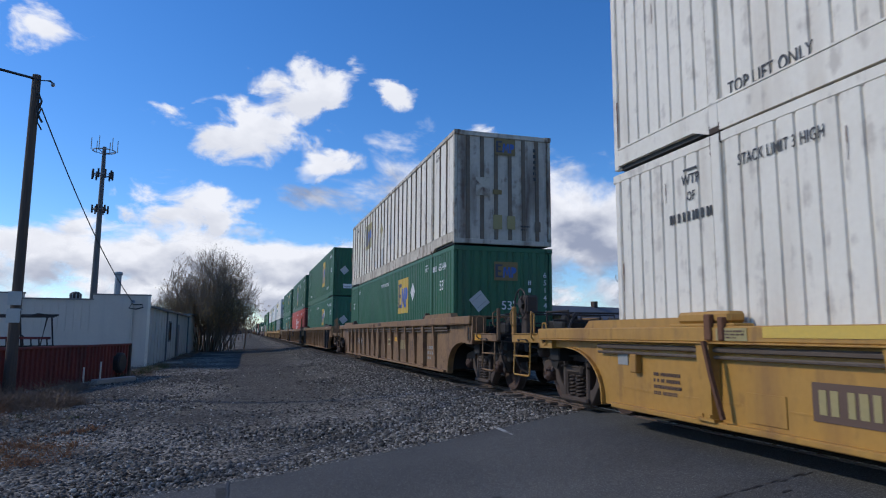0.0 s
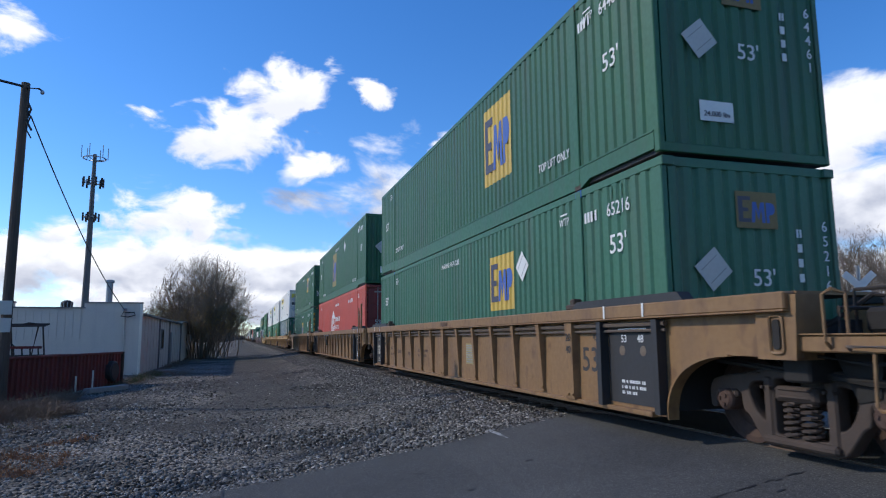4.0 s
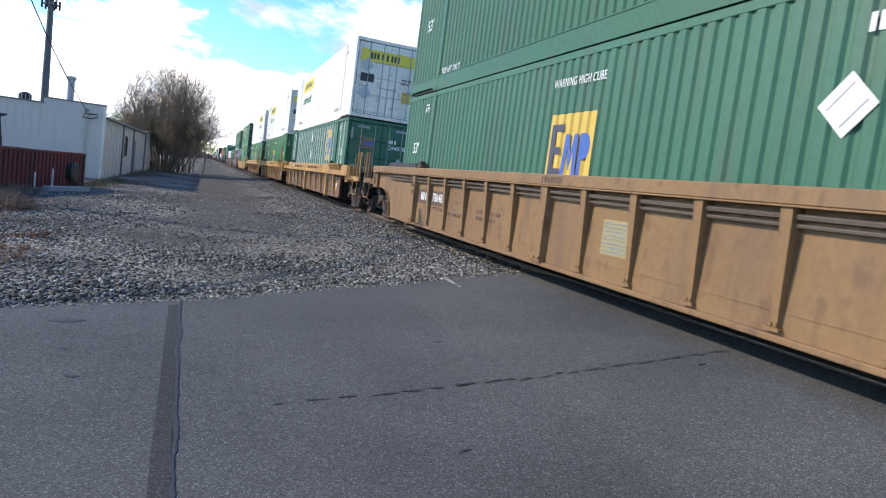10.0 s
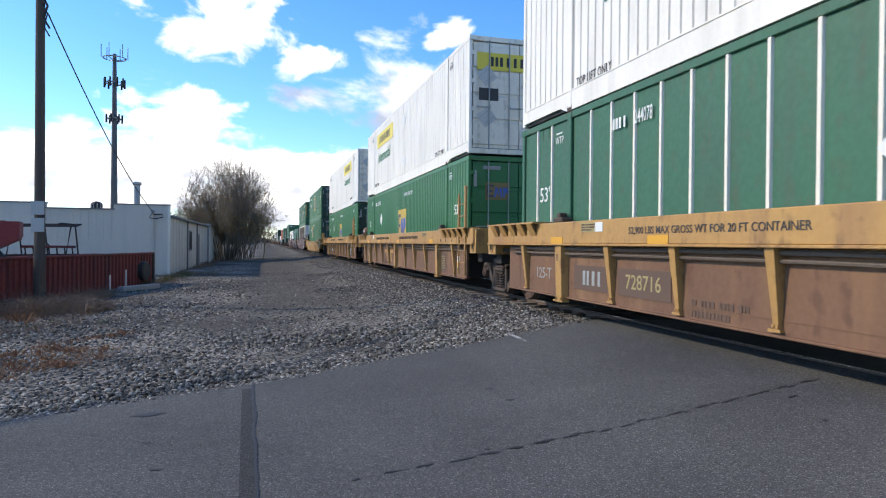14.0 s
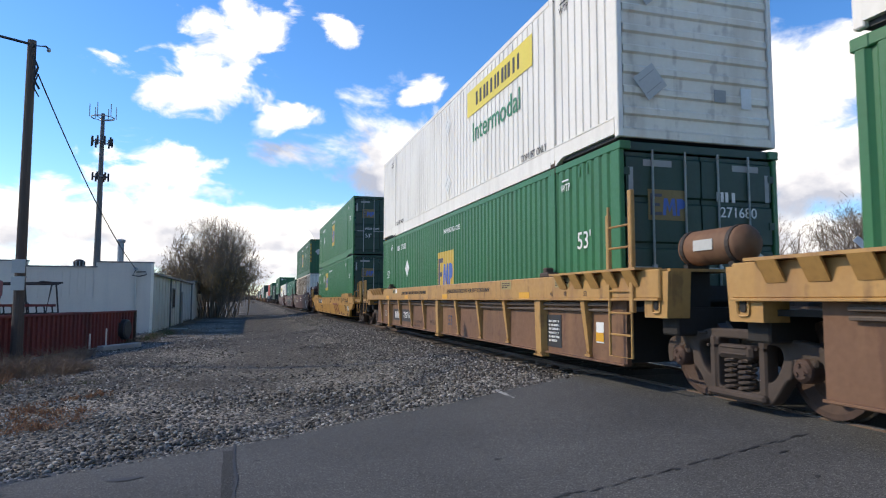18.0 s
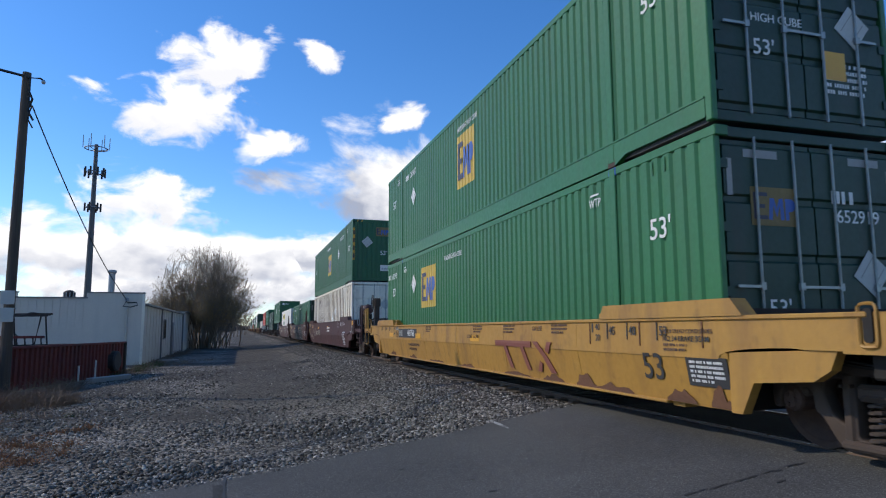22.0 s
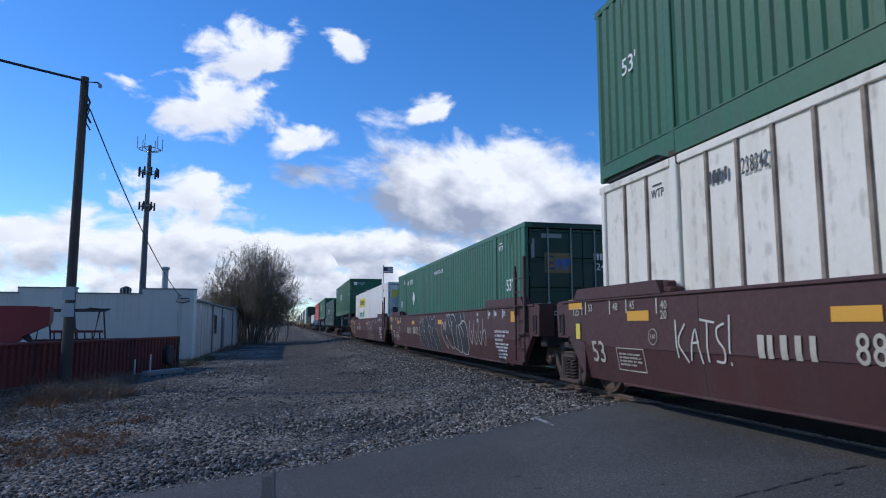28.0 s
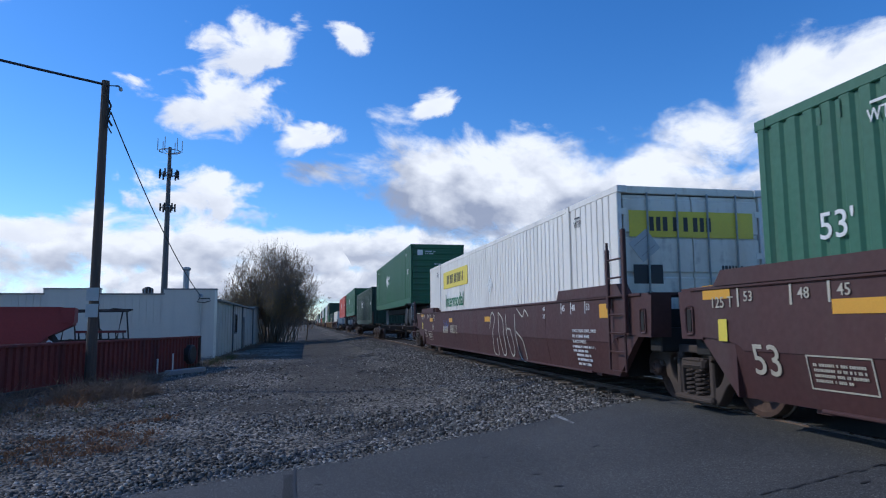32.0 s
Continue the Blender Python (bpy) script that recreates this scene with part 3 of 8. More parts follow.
seam = lambda x: float(np.interp(x, (0.84, 2.2, 3.67, 4.7, 5.75), (4.31, 4.54, 4.61, 4.68, 5.0)))
stains([(x, seam(x) + rnd.uniform(-0.025, 0.025), rnd.uniform(0.06, 0.19), rnd.uniform(0.015, 0.045), 0.01) for x in [0.6 + i * 0.118 + rnd.uniform(-0.05, 0.05) for i in range(38)]], "road_seam_stain", "broken dark stain along a paving seam")
stains([(rnd.uniform(-2.5, 4.2), rnd.uniform(3.2, 7.4), rnd.uniform(0.05, 0.14), rnd.uniform(0.02, 0.05), rnd.uniform(-0.02, 0.02)) for _ in range(22)], "road_stain", "small dark oil stains on the asphalt")
on_ground([(-1.17, 6.38), (-1.1, 6.39), (-1.0, 6.41), (-0.88, 6.45)], [0.02, 0.11, 0.13, 0.02], "road_patch", "asphalt_tar", "small dark patch in the asphalt", 0.019)
on_ground([(3.49, 9.1), (3.48, 8.75), (3.46, 8.3)], [0.05, 0.07, 0.03], "road_line", "paint_line", "worn white stub of a road line")


def build_track():
    track = thing("railway_track", "rusty steel rails on dark wooden ties in grey ballast", "railway track")
    prof = [(-0.07, -0.17), (0.07, -0.17), (0.07, -0.155), (0.012, -0.13), (0.012, -0.045), (0.035, -0.03), (0.035, -0.004), (0.028, 0), (-0.028, 0), (-0.035, -0.004),
            (-0.035, -0.03), (-0.012, -0.045), (-0.012, -0.13), (-0.07, -0.155)]
    for s in (-1, 1):
        bm = bm_new()
        prism(bm, [(TRACK_X + s * 0.7525 + x, z) for x, z in prof], "y", -300, 1500)
        r = part("rail", bm, "rail", track)
        part("railhead", bx(TRACK_X + s * 0.7525 - 0.026, TRACK_X + s * 0.7525 + 0.026, -300, 1500, 0.0, 0.003), "tread", r, "shiny worn running surface")
    me = mesh_of(bx(-1.3, 1.3, -0.115, 0.115, -0.18, 0, bevel=0.012), "tie", "tie")
    for i in range(240):
        y = 9.6 + i * 0.5
        part("tie", me, "tie", track, at=pose(TRACK_X + rnd.uniform(-0.05, 0.05), y + rnd.uniform(-0.04, 0.04), -0.06 + rnd.uniform(-0.015, 0.01), 0, 0, rnd.uniform(-1.2, 1.2)))
    pl = mesh_of(bx(-0.17, 0.17, -0.09, 0.09, 0, 0.02, bevel=0.004), "tie_plate", "rail")
    for i in range(60):
        for s in (-1, 1):
            part("tie_plate", pl, "rail", track, at=pose(TRACK_X + s * 0.7525, 9.6 + i * 0.5, -0.078))


build_track()


def crossing_panels():
    """Asphalt carried up to the rail heads where the road crosses the track."""
    for name, x0, x1, y1 in (("crossing_asphalt", 4.25, 5.17, 8.7), ("crossing_asphalt", 5.33, 6.67, 8.55), ("crossing_asphalt", 6.83, 7.75, 8.4)):
        z = lambda x: -0.010 if 5.1 < x < 6.9 else ground_z(x) + 0.008
        bm = prism(bm_new(), [(x0, z(x0)), (x1, z(x1)), (x1, -0.3), (x0, -0.3)], "y", -60, y1)
        tagged(part(name, bm, "asphalt"), "dark worn asphalt between the rails of a crossing", "road", kind="structure")


crossing_panels()


def scatter_stones(name, label, count, area, size, seed, lift=0.0):
    """Loose stones as one mesh; area(rng, n) gives places."""
    rng = np.random.default_rng(seed)
    phi = (1 + 5 ** 0.5) / 2
    base = np.array([(-1, phi, 0), (1, phi, 0), (-1, -phi, 0), (1, -phi, 0), (0, -1, phi), (0, 1, phi), (0, -1, -phi), (0, 1, -phi), (phi, 0, -1), (phi, 0, 1), (-phi, 0, -1), (-phi, 0, 1)]) / 1.9
    tri = np.array([(0, 11, 5), (0, 5, 1), (0, 1, 7), (0, 7, 10), (0, 10, 11), (1, 5, 9), (5, 11, 4), (11, 10, 2), (10, 7, 6), (7, 1, 8), (3, 9, 4), (3, 4, 2), (3, 2, 6), (3, 6, 8), (3, 8, 9), (4, 9, 5), (2, 4, 11), (6, 2, 10), (8, 6, 7), (9, 8, 1)])
    p = area(rng, count)
    count = len(p)
    s = rng.uniform(size[0], size[1], (count, 1, 1)) * rng.uniform(0.55, 1.15, (count, 1, 3)) * np.array([1, 1, 0.75])
    v = base[None] * rng.uniform(0.72, 1.2, (count, 12, 1)) * s
    a = rng.uniform(0, 6.28, count)
    c, sn = np.cos(a)[:, None], np.sin(a)[:, None]
    v = np.stack([v[..., 0] * c - v[..., 1] * sn, v[..., 0] * sn + v[..., 1] * c, v[..., 2]], -1)
    z = np.interp(p[:, 0], PROFILE_X, PROFILE_Z) + lift
    v += np.concatenate([p, z[:, None]], 1)[:, None, :]
    f = tri[None] + (np.arange(count) * 12)[:, None, None]
    me = bpy.data.meshes.new(name)
    me.vertices.add(count * 12)
    me.vertices.foreach_set("co", v.ravel().astype(np.float32))
    me.loops.add(count * 60)
    me.loops.foreach_set("vertex_index", f.ravel().astype(np.int32))
    me.polygons.add(count * 20)
    me.polygons.foreach_set("loop_start", np.arange(0, count * 60, 3, dtype=np.int32))
    me.update(calc_edges=True)
    me.materials.append(M["stone"])
    return tagged(new(name, me), label, "gravel", kind="stuff")


def lot(rng, n):
    x = rng.uniform(-8, 4.9, n)
    y = np.interp(x, EDGE_X, EDGE_Y) - 0.12 + 26 * rng.random(n) ** 1.7
    keep = (rng.random(n) < np.clip(1.0 - 0.9 * np.clip((y - 11.0) / 3.5, 0, 1) * np.exp(-((x - 0.5) / 1.9) ** 4), 0.1, 1.0))
    return np.stack([x, y], 1)[keep]


def shoulder(rng, n):
    return np.stack([rng.uniform(2.9, 4.5, n), 9.2 + 50 * rng.random(n) ** 1.5], 1)


def crib(rng, n):
    x = rng.uniform(4.6, 7.4, n)
    x = np.where(np.abs(np.abs(x - TRACK_X) - 0.7525) < 0.09, 5.98, x)
    return np.stack([x, 9.4 + 40 * rng.random(n) ** 1.3], 1)


scatter_stones("loose_gravel", "loose pale grey crushed stones along the asphalt edge", 48000, lot, (0.013, 0.039), 1, 0.003)
scatter_stones("ballast_stones", "grey ballast stones sloping away from the ties", 11000, shoulder, (0.018, 0.042), 2, 0.006)
scatter_stones("ballast_between_ties", "dark ballast stones between the wooden ties", 7000, crib, (0.018, 0.036), 3, -0.05)

# ---------------------------------------------------------------- containers
CL, CW, CH = 16.15, 1.3, 2.9     # length, half width, height
POST = 1.98                      # lift posts, from each end


def side_profile(style, y0, y1):
    """(y, depth) along a wall from y0 to y1; depth is how far it lies inside the outer face."""
    if style == "corr":
        n = max(round((y1 - y0) / 0.215), 1)
        p = (y1 - y0) / n
        pts = []
        for i in range(n):
            a = y0 + i * p
            pts += [(a, 0.006), (a + 0.5 * p, 0.006), (a + 0.64 * p, 0.034), (a + 0.84 * p, 0.034)]
        return pts + [(y1, 0.006)]
    if style == "groove":
        n = max(round((y1 - y0) / 0.23), 1)
        p = (y1 - y0) / n
        pts = []
        for i in range(n):
            a = y0 + i * p
            pts += [(a, 0.008), (a + 0.80 * p, 0.008), (a + 0.86 * p, 0.030), (a + 0.94 * p, 0.030)]
        return pts + [(y1, 0.008)]
    return [(y0, 0.035), (y1, 0.035)]


def wall_prism(style, a0, a1, z0, z1, face, inward, axis_is_y=True):
    """A wall whose outline runs along one axis; face is its outer plane and inward the sign towards the inside."""
    pts = side_profile(style, a0, a1)
    bm = bm_new()
    ring = [(face + inward * d, a) if axis_is_y else (a, face + inward * d) for a, d in pts]
    back = face + inward * 0.07
    ring += [(back, a1), (back, a0)] if axis_is_y else [(a1, back), (a0, back)]
    return prism(bm, ring, "z", z0, z1)


def hrib_wall(x0, x1, z0, z1, y):
    pts = [(y, z0)]
    n = 9
    p = (z1 - z0) / n
    for i in range(n):
        a = z0 + i * p
        pts += [(y + 0.03, a + 0.1 * p), (y + 0.03, a + 0.62 * p), (y, a + 0.72 * p), (y, a + p)]
    pts += [(y + 0.07, z1), (y + 0.07, z0)]
    return prism(bm_new(), pts, "x", x0, x1)


def mark_shapes(w, h):
    """The dark comb and the two blue shapes of the square mark, as outlines (across, up)."""
    u0, v0, v1 = -0.45 * w, -0.34 * h, 0.36 * h
    t, e, r = 0.11 * w, 0.30 * w, 0.10 * h
    comb = [(u0, v0), (u0 + e, v0), (u0 + e, v0 + r), (u0 + t, v0 + r), (u0 + t, -r * 0.5), (u0 + e * 0.8, -r * 0.5), (u0 + e * 0.8, r * 0.5), (u0 + t, r * 0.5),
            (u0 + t, v1 - r), (u0 + e, v1 - r), (u0 + e, v1), (u0, v1)]
    top = 0.22 * h
    peaks = [(-0.14 * w, v0), (-0.10 * w, top), (-0.01 * w, top), (0.04 * w, -0.06 * h), (0.10 * w, top), (0.18 * w, top), (0.20 * w, v0), (0.12 * w, v0), (0.11 * w, 0.04 * h), (0.04 * w, v0 * 0.8), (-0.03 * w, 0.04 * h), (-0.06 * w, v0)]
    bow = [(0.23 * w, v0), (0.30 * w, v0), (0.30 * w, -0.12 * h)] + [(0.34 * w + 0.11 * w * math.cos(a), 0.05 * h + 0.17 * h * math.sin(a)) for a in np.linspace(-1.4, 1.5, 8)] + [(0.23 * w, top)]
    return ((comb, "decal_dark"), (peaks, "decal_blue"), (bow, "decal_blue"))


def logo(parent, y, z, w, h, style, faded=False):
    """A yellow square mark with dark and blue shapes, painted over the corrugations."""
    bm = bm_new()
    if style == "corr":
        a0, a1 = POST + 0.095, CL - POST - 0.095
        p = (a1 - a0) / round((a1 - a0) / 0.215)
        y0 = a0 + round((y - w / 2 - a0) / p) * p
        y1 = y0 + round(w / p) * p - 0.5 * p
        w, y = y1 - y0, (y0 + y1) / 2
        pts = [(-CW + (d - 0.004), a) for a, d in side_profile("corr", y0, y0 + round(w / p + 0.5) * p)][:-3]
    else:
        pts = [(-CW + (d - 0.004), a) for a, d in side_profile(style, y - w / 2, y + w / 2)]
    for (x0, a0), (x1, a1) in zip(pts, pts[1:]):
        bm.faces.new([bm.verts.new(v) for v in ((x0, a0, z - h / 2), (x1, a1, z - h / 2), (x1, a1, z + h / 2), (x0, a0, z + h / 2))])
    panel = part("painted_mark", bm, "decal_faded" if faded else "decal_yellow", parent, "yellow square painted mark")
    x = -CW - 0.002 + (0.03 if style == "rib" else 0)
    def shape(pts, mat):
        b = bm_new()
        vs = [b.verts.new((x - 0.001, y - u, z + v)) for u, v in pts]
        b.faces.new(vs)
        part("mark_shape", b, mat, panel)
    for pts, m in mark_shapes(w, h):
        shape(pts, m)


def front_logo(parent, x, z, w, h, y, faded=False):
    # dimmer than the side mark, the end's shade is in its colour
    p = plate(parent, w, h, x, y, z, "decal_dim", FRONT, "painted_mark", label="yellow painted mark dimmed for shade")
    for pts, m in mark_shapes(w, h):
        b = bm_new()
        b.faces.new([b.verts.new((u, v, 0.0055)) for u, v in pts])
        part("mark_shape", b, m, p)


def doors(root, material, y, z0, z1):
    """Two door leaves with lock rods, handles and hinges on the end wall."""
    for s in (-1, 1):
        x0, x1 = (0.012, CW - 0.11) if s > 0 else (-CW + 0.11, -0.012)
        ring = [(y + 0.075, z0), (y + 0.075, z1), (y + 0.035, z1)]
        step = (z1 - z0 - 0.06) / 4
        for k in range(3, -1, -1):
            a = z0 + 0.07 + k * step
            ring += [(y + 0.035, a + step - 0.06), (y + 0.010, a + step - 0.085), (y + 0.010, a + 0.025), (y + 0.035, a)]
        bm = prism(bm_new(), ring + [(y + 0.035, z0)], "x", x0, x1)
        leaf = part("door", bm, material, root)
        for u in (0.22, 0.66):
            x = x0 + (x1 - x0) * (u if s > 0 else 1 - u)
            rod = part("lock_rod", tube(bm_new(), [(x, y - 0.012, z0 - 0.04), (x, y - 0.012, z1 + 0.04)], 0.017, 6), "rod", leaf, "zinc-plated lock rod")
            part("handle", box(bx(x - 0.03, x + 0.03, y - 0.035, y + 0.0, z0 + 0.95, z0 + 1.03), x - 0.30 * s * (1 if u < 0.5 else -1) - 0.02, x + 0.02, y - 0.03, y - 0.014, z0 + 0.97, z0 + 1.0), "rod", leaf)
        xh = x1 if s > 0 else x0
        hinge = cached(("hinge", material), lambda: mesh_of(bx(-0.05, 0.05, -0.004, 0.02, 0, 0.1), "hinge", material))
        for k in range(4):
            part("hinge", hinge, material, leaf, at=pose(xh, y, z0 + 0.2 + k * 0.68))


def container(label, material, style="corr", end="corr", end_material=None, logo_at=None, logo_size=(1.35, 1.05), faded=False, text="decal_white", rib_material=None,
              frame_material=None, top_lift=False, warning=None, diamonds=(), number=None, panel=None, front=(), simple=False, pads="iron", low_material=None, sized=True, wtp=1.55, size_z=1.62, lift_z=0.40, rib_pitch=0.61):
    fm = frame_material or material
    em = end_material or material
    root = thing("shipping_container", label, "container", "containers on the train")
    for s in (-1, 1):
        segs = ((0.1, POST - 0.095), (POST + 0.095, CL - POST - 0.095), (CL - POST + 0.095, CL - 0.1))
        if simple:
            segs = ((0.1, CL - 0.1),)
        for k, (a, b) in enumerate(segs):
            me = cached(("side", style, material, s, k, simple), lambda: mesh_of(wall_prism(style, a, b, 0.33, CH - 0.1, s * CW, -s), "side_panel", material))
            wall = part("side_panel", me, material, root)
            if style == "rib":
                n = round((b - a) / rib_pitch)
                for j in range(1, n):
                    yy = a + j * (b - a) / n
                    rm = cached(("ribm", rib_material or material, s), lambda: mesh_of(prism(bm_new(), [(-s * 0.0, -0.034), (s * 0.03, -0.022), (s * 0.03, 0.022), (0, 0.034)], "z", 0.34, CH - 0.1), "rib", rib_material or material))
                    part("rib", rm, material, wall, at=pose(s * (CW - 0.036), yy, 0))
        for name, args in (("top_rail", (0.1, CL - 0.1, CH - 0.11, CH)),):
            part(name, cached((name, fm, s), lambda: mesh_of(bx(s * CW - 0.035 * (1 + s), s * CW + 0.035 * (1 - s), *args, bevel=0.01), name, fm)), fm, root)
        def low_rail():
            bm = prism(bm_new(), [(0.1, 0.34), (CL - 0.1, 0.34), (CL - 0.1, 0.11), (CL - POST + 0.35, 0.11), (CL - POST + 0.1, 0.02), (POST - 0.1, 0.02), (POST - 0.35, 0.11), (0.1, 0.11)], "x", s * (CW - 0.08), s * (CW + 0.006))
            # folded lip along the top edge
            box(bm, *sorted((s * CW, s * (CW + 0.016))), 0.1, CL - 0.1, 0.325, 0.345)
            return mesh_of(bm, "bottom_rail", low_material or fm)
        lm = low_material or fm
        part("bottom_rail", cached(("bottom_rail", lm, s), low_rail), lm, root)
        for y, w in ((0.05, 0.055), (CL - 0.05, 0.055), (POST, 0.075), (CL - POST, 0.075)):
            me = cached(("post", fm, s, w), lambda: mesh_of(bx(*sorted((s * (CW - 0.08), s * (CW + (0.012 if w > 0.07 else 0.002)))), -w, w, 0.06, CH - 0.005, bevel=0.012), "corner_post", fm))
            part("corner_post" if w < 0.07 else "lift_post", me, fm, root, at=pose(0, y, 0))
            for z in (0.06, CH - 0.06):
                if w > 0.07 or z > 1:
                    cm = cached(("casting", pads if w > 0.07 else fm), lambda: mesh_of(bx(-0.085, 0.085, -0.09, 0.09, -0.058, 0.058, bevel=0.01), "corner_casting", pads if w > 0.07 else fm))
                    part("corner_casting", cm, fm, root, at=pose(s * (CW - 0.078), y, z))
    part("roof", cached(("roof", style, simple), lambda: mesh_of(bx(-CW + 0.05, CW - 0.05, 0.05, CL - 0.05, CH - 0.06, CH - 0.012), "roof", "roof")), "roof", root)
    part("underframe", cached("underframe", lambda: mesh_of(bx(-CW + 0.05, CW - 0.05, 0.05, CL - 0.05, 0.06, 0.2), "underframe", "black")), "black", root)
    part("end_wall", cached(("far", material), lambda: mesh_of(bx(-CW + 0.1, CW - 0.1, CL - 0.08, CL - 0.02, 0.2, CH - 0.1), "end_wall", material)), material, root)
    for s, z in ((0, 0.06), (0, CH - 0.12)):
        part("end_sill", cached(("sill", z, em), lambda: mesh_of(bx(-CW + 0.05, CW - 0.05, 0.0, 0.07, z, z + 0.12, bevel=0.01), "end_sill", em)), em, root)
    if end == "corr":
        part("end_wall", cached(("near", material, em), lambda: mesh_of(wall_prism("corr", -CW + 0.1, CW - 0.1, 0.18, CH - 0.1, 0.0, 1, False), "end_wall", em)), em, root)
    elif end == "rib":
        w = part("end_wall", cached(("nearr", em), lambda: mesh_of(bx(-CW + 0.1, CW - 0.1, 0.04, 0.1, 0.18, CH - 0.1), "end_wall", em)), em, root)
        for k in range(1, 7):
            x = -CW + k * 2 * CW / 7
            part("rib", bx(x - 0.05, x + 0.05, 0.01, 0.04, 0.18, CH - 0.12, bevel=0.008), "rib_grey", w)
    elif end == "hrib":
        part("end_wall", cached(("nearh", em), lambda: mesh_of(hrib_wall(-CW + 0.1, CW - 0.1, 0.18, CH - 0.1, 0.0), "end_wall", em)), em, root)
    else:
        doors(root, em, 0.0, 0.2, CH - 0.14)
    if simple:
        if logo_at:
            plate(root, 1.3, 1.0, -CW - 0.004, logo_at[0], logo_at[1], "decal_yellow", name="painted_mark")
        return root
    x = -CW - 0.003 if style != "rib" else -CW + 0.031
    for y in (0.98, CL - 0.98):
        if text == "decal_white" and sized:
            letter(root, "53'", 0.36, x, y, size_z, text)
            for k in (-0.12, 0.12):
                plate(root, 0.05, 0.17, x, y + k, CH - 0.22, fm, name="lashing_slot")
    for y in (wtp, CL - wtp):
        narrow(root, "WTP", 0.17, x, y, 2.5, text, 0.8)
        plate(root, 0.22, 0.025, x, y, 2.62, text, name="arrow_mark")
    if top_lift:
        for y in (2.75, CL - 2.75):
            narrow(root, "TOP LIFT ONLY", 0.2, x, y, lift_z, text)
    if warning:
        narrow(root, "WARNING HIGH CUBE", 0.17, x, warning, 2.47, text)
    if number:
        x = -CW + 0.003 if style == "rib" else x
        bars(root, 1, 0.42, 0.18, x, number[1] + (0.66 if style != "rib" else 0.56), 2.45, text, seed=9, name="owner_mark")
        narrow(root, number[0], 0.26, x, number[1], 2.45, text, 0.8 if style != "rib" else 0.5)
    for y, z in diamonds:
        pl = plate(root, 0.38, 0.38, x, y, z, "decal_white", turn=45, name="placard_holder", label="white diamond placard")
        for k in (-0.1, 0.1):
            part("placard_slot", bx(-0.15, 0.15, k - 0.006, k + 0.006, 0.004, 0.007), "decal_grey", pl)
    if logo_at:
        logo(root, logo_at[0], logo_at[1], *logo_size, style, faded)
    if panel:   # yellow company strip over a green word
        plate(root, 3.6, 0.58, x, panel[0], panel[1], "strip_yellow", name="painted_mark", label="bright yellow company strip")
        bars(root, 1, 2.9, 0.36, x - 0.005, panel[0] - 0.25, panel[1], "decal_black", seed=5, name="mark_shape")
        letter(root, "Intermodal", 0.62, x - 0.001, panel[0] + 0.1, panel[1] - 0.74, "decal_green")
    y = -0.006
    for f in front:
        kind = f[0]
        if kind == "logo":
            front_logo(root, f[1], f[2], f[3], f[4], y if end != "doors" else 0.008, faded)
        elif kind == "diamond":
            # greyer than the side placards to stand for shade on the end
            pl = plate(root, 0.38, 0.38, f[1], y - 0.012 if end != "doors" else 0.004, f[2], "patch_pale", FRONT, "placard_holder", 45 + 8 * f[1], "diamond placard greyed for shade")
            for k in (-0.1, 0.1):
                part("placard_slot", bx(-0.15, 0.15, k - 0.006, k + 0.006, 0.004, 0.007), "decal_grey", pl)
        elif kind == "text":
            letter(root, f[1], f[4], f[2], (y - 0.002 if len(f) < 6 else y - 0.009) if end != "doors" else 0.003 if len(f) > 5 else 0.008, f[3], text if len(f) < 6 else f[5], FRONT)
        elif kind == "column" and number:   # the number again, one digit under the other
            letter(root, "\n".join(number[0]), f[3], f[1], y - 0.002, f[2], text, FRONT)
        elif kind == "bars":
            bars(root, f[1], f[2], f[3], f[4], f[7] if len(f) > 7 else (y - 0.001 if end != "doors" else 0.008), f[5], text if len(f) < 7 else f[6], FRONT, seed=f[1] * 3 + 1)
        elif kind == "plate":
            plate(root, f[1], f[2], f[3], y - 0.001 if end != "doors" else 0.0085, f[4], f[5], FRONT, "panel_patch")
        elif kind == "strips":
            for sx in (-1, 1):
                plate(root, 0.1, 1.5, sx * (CW - 0.06), y - 0.004, 1.75, "decal_amber", FRONT, "warning_strip", label="yellow and black warning strip")
                for k in range(4):
                    plate(root, 0.07, 0.2, sx * (CW - 0.06), y - 0.009, 1.2 + k * 0.36, "decal_black", FRONT, "warning_block")
            for sx in (-1, 1):
                for k in range(4):
                    plate(root, 0.05, 0.1, sx * 1.02 + (k - 1.5) * 0.1, y - 0.004, CH - 0.07, "decal_amber" if k % 2 else "decal_black", FRONT, "warning_block", -25)
    return root

# ---------------------------------------------------------------- railway cars
WHEEL_R = 0.46
AXLES = []   # wheelsets that turn


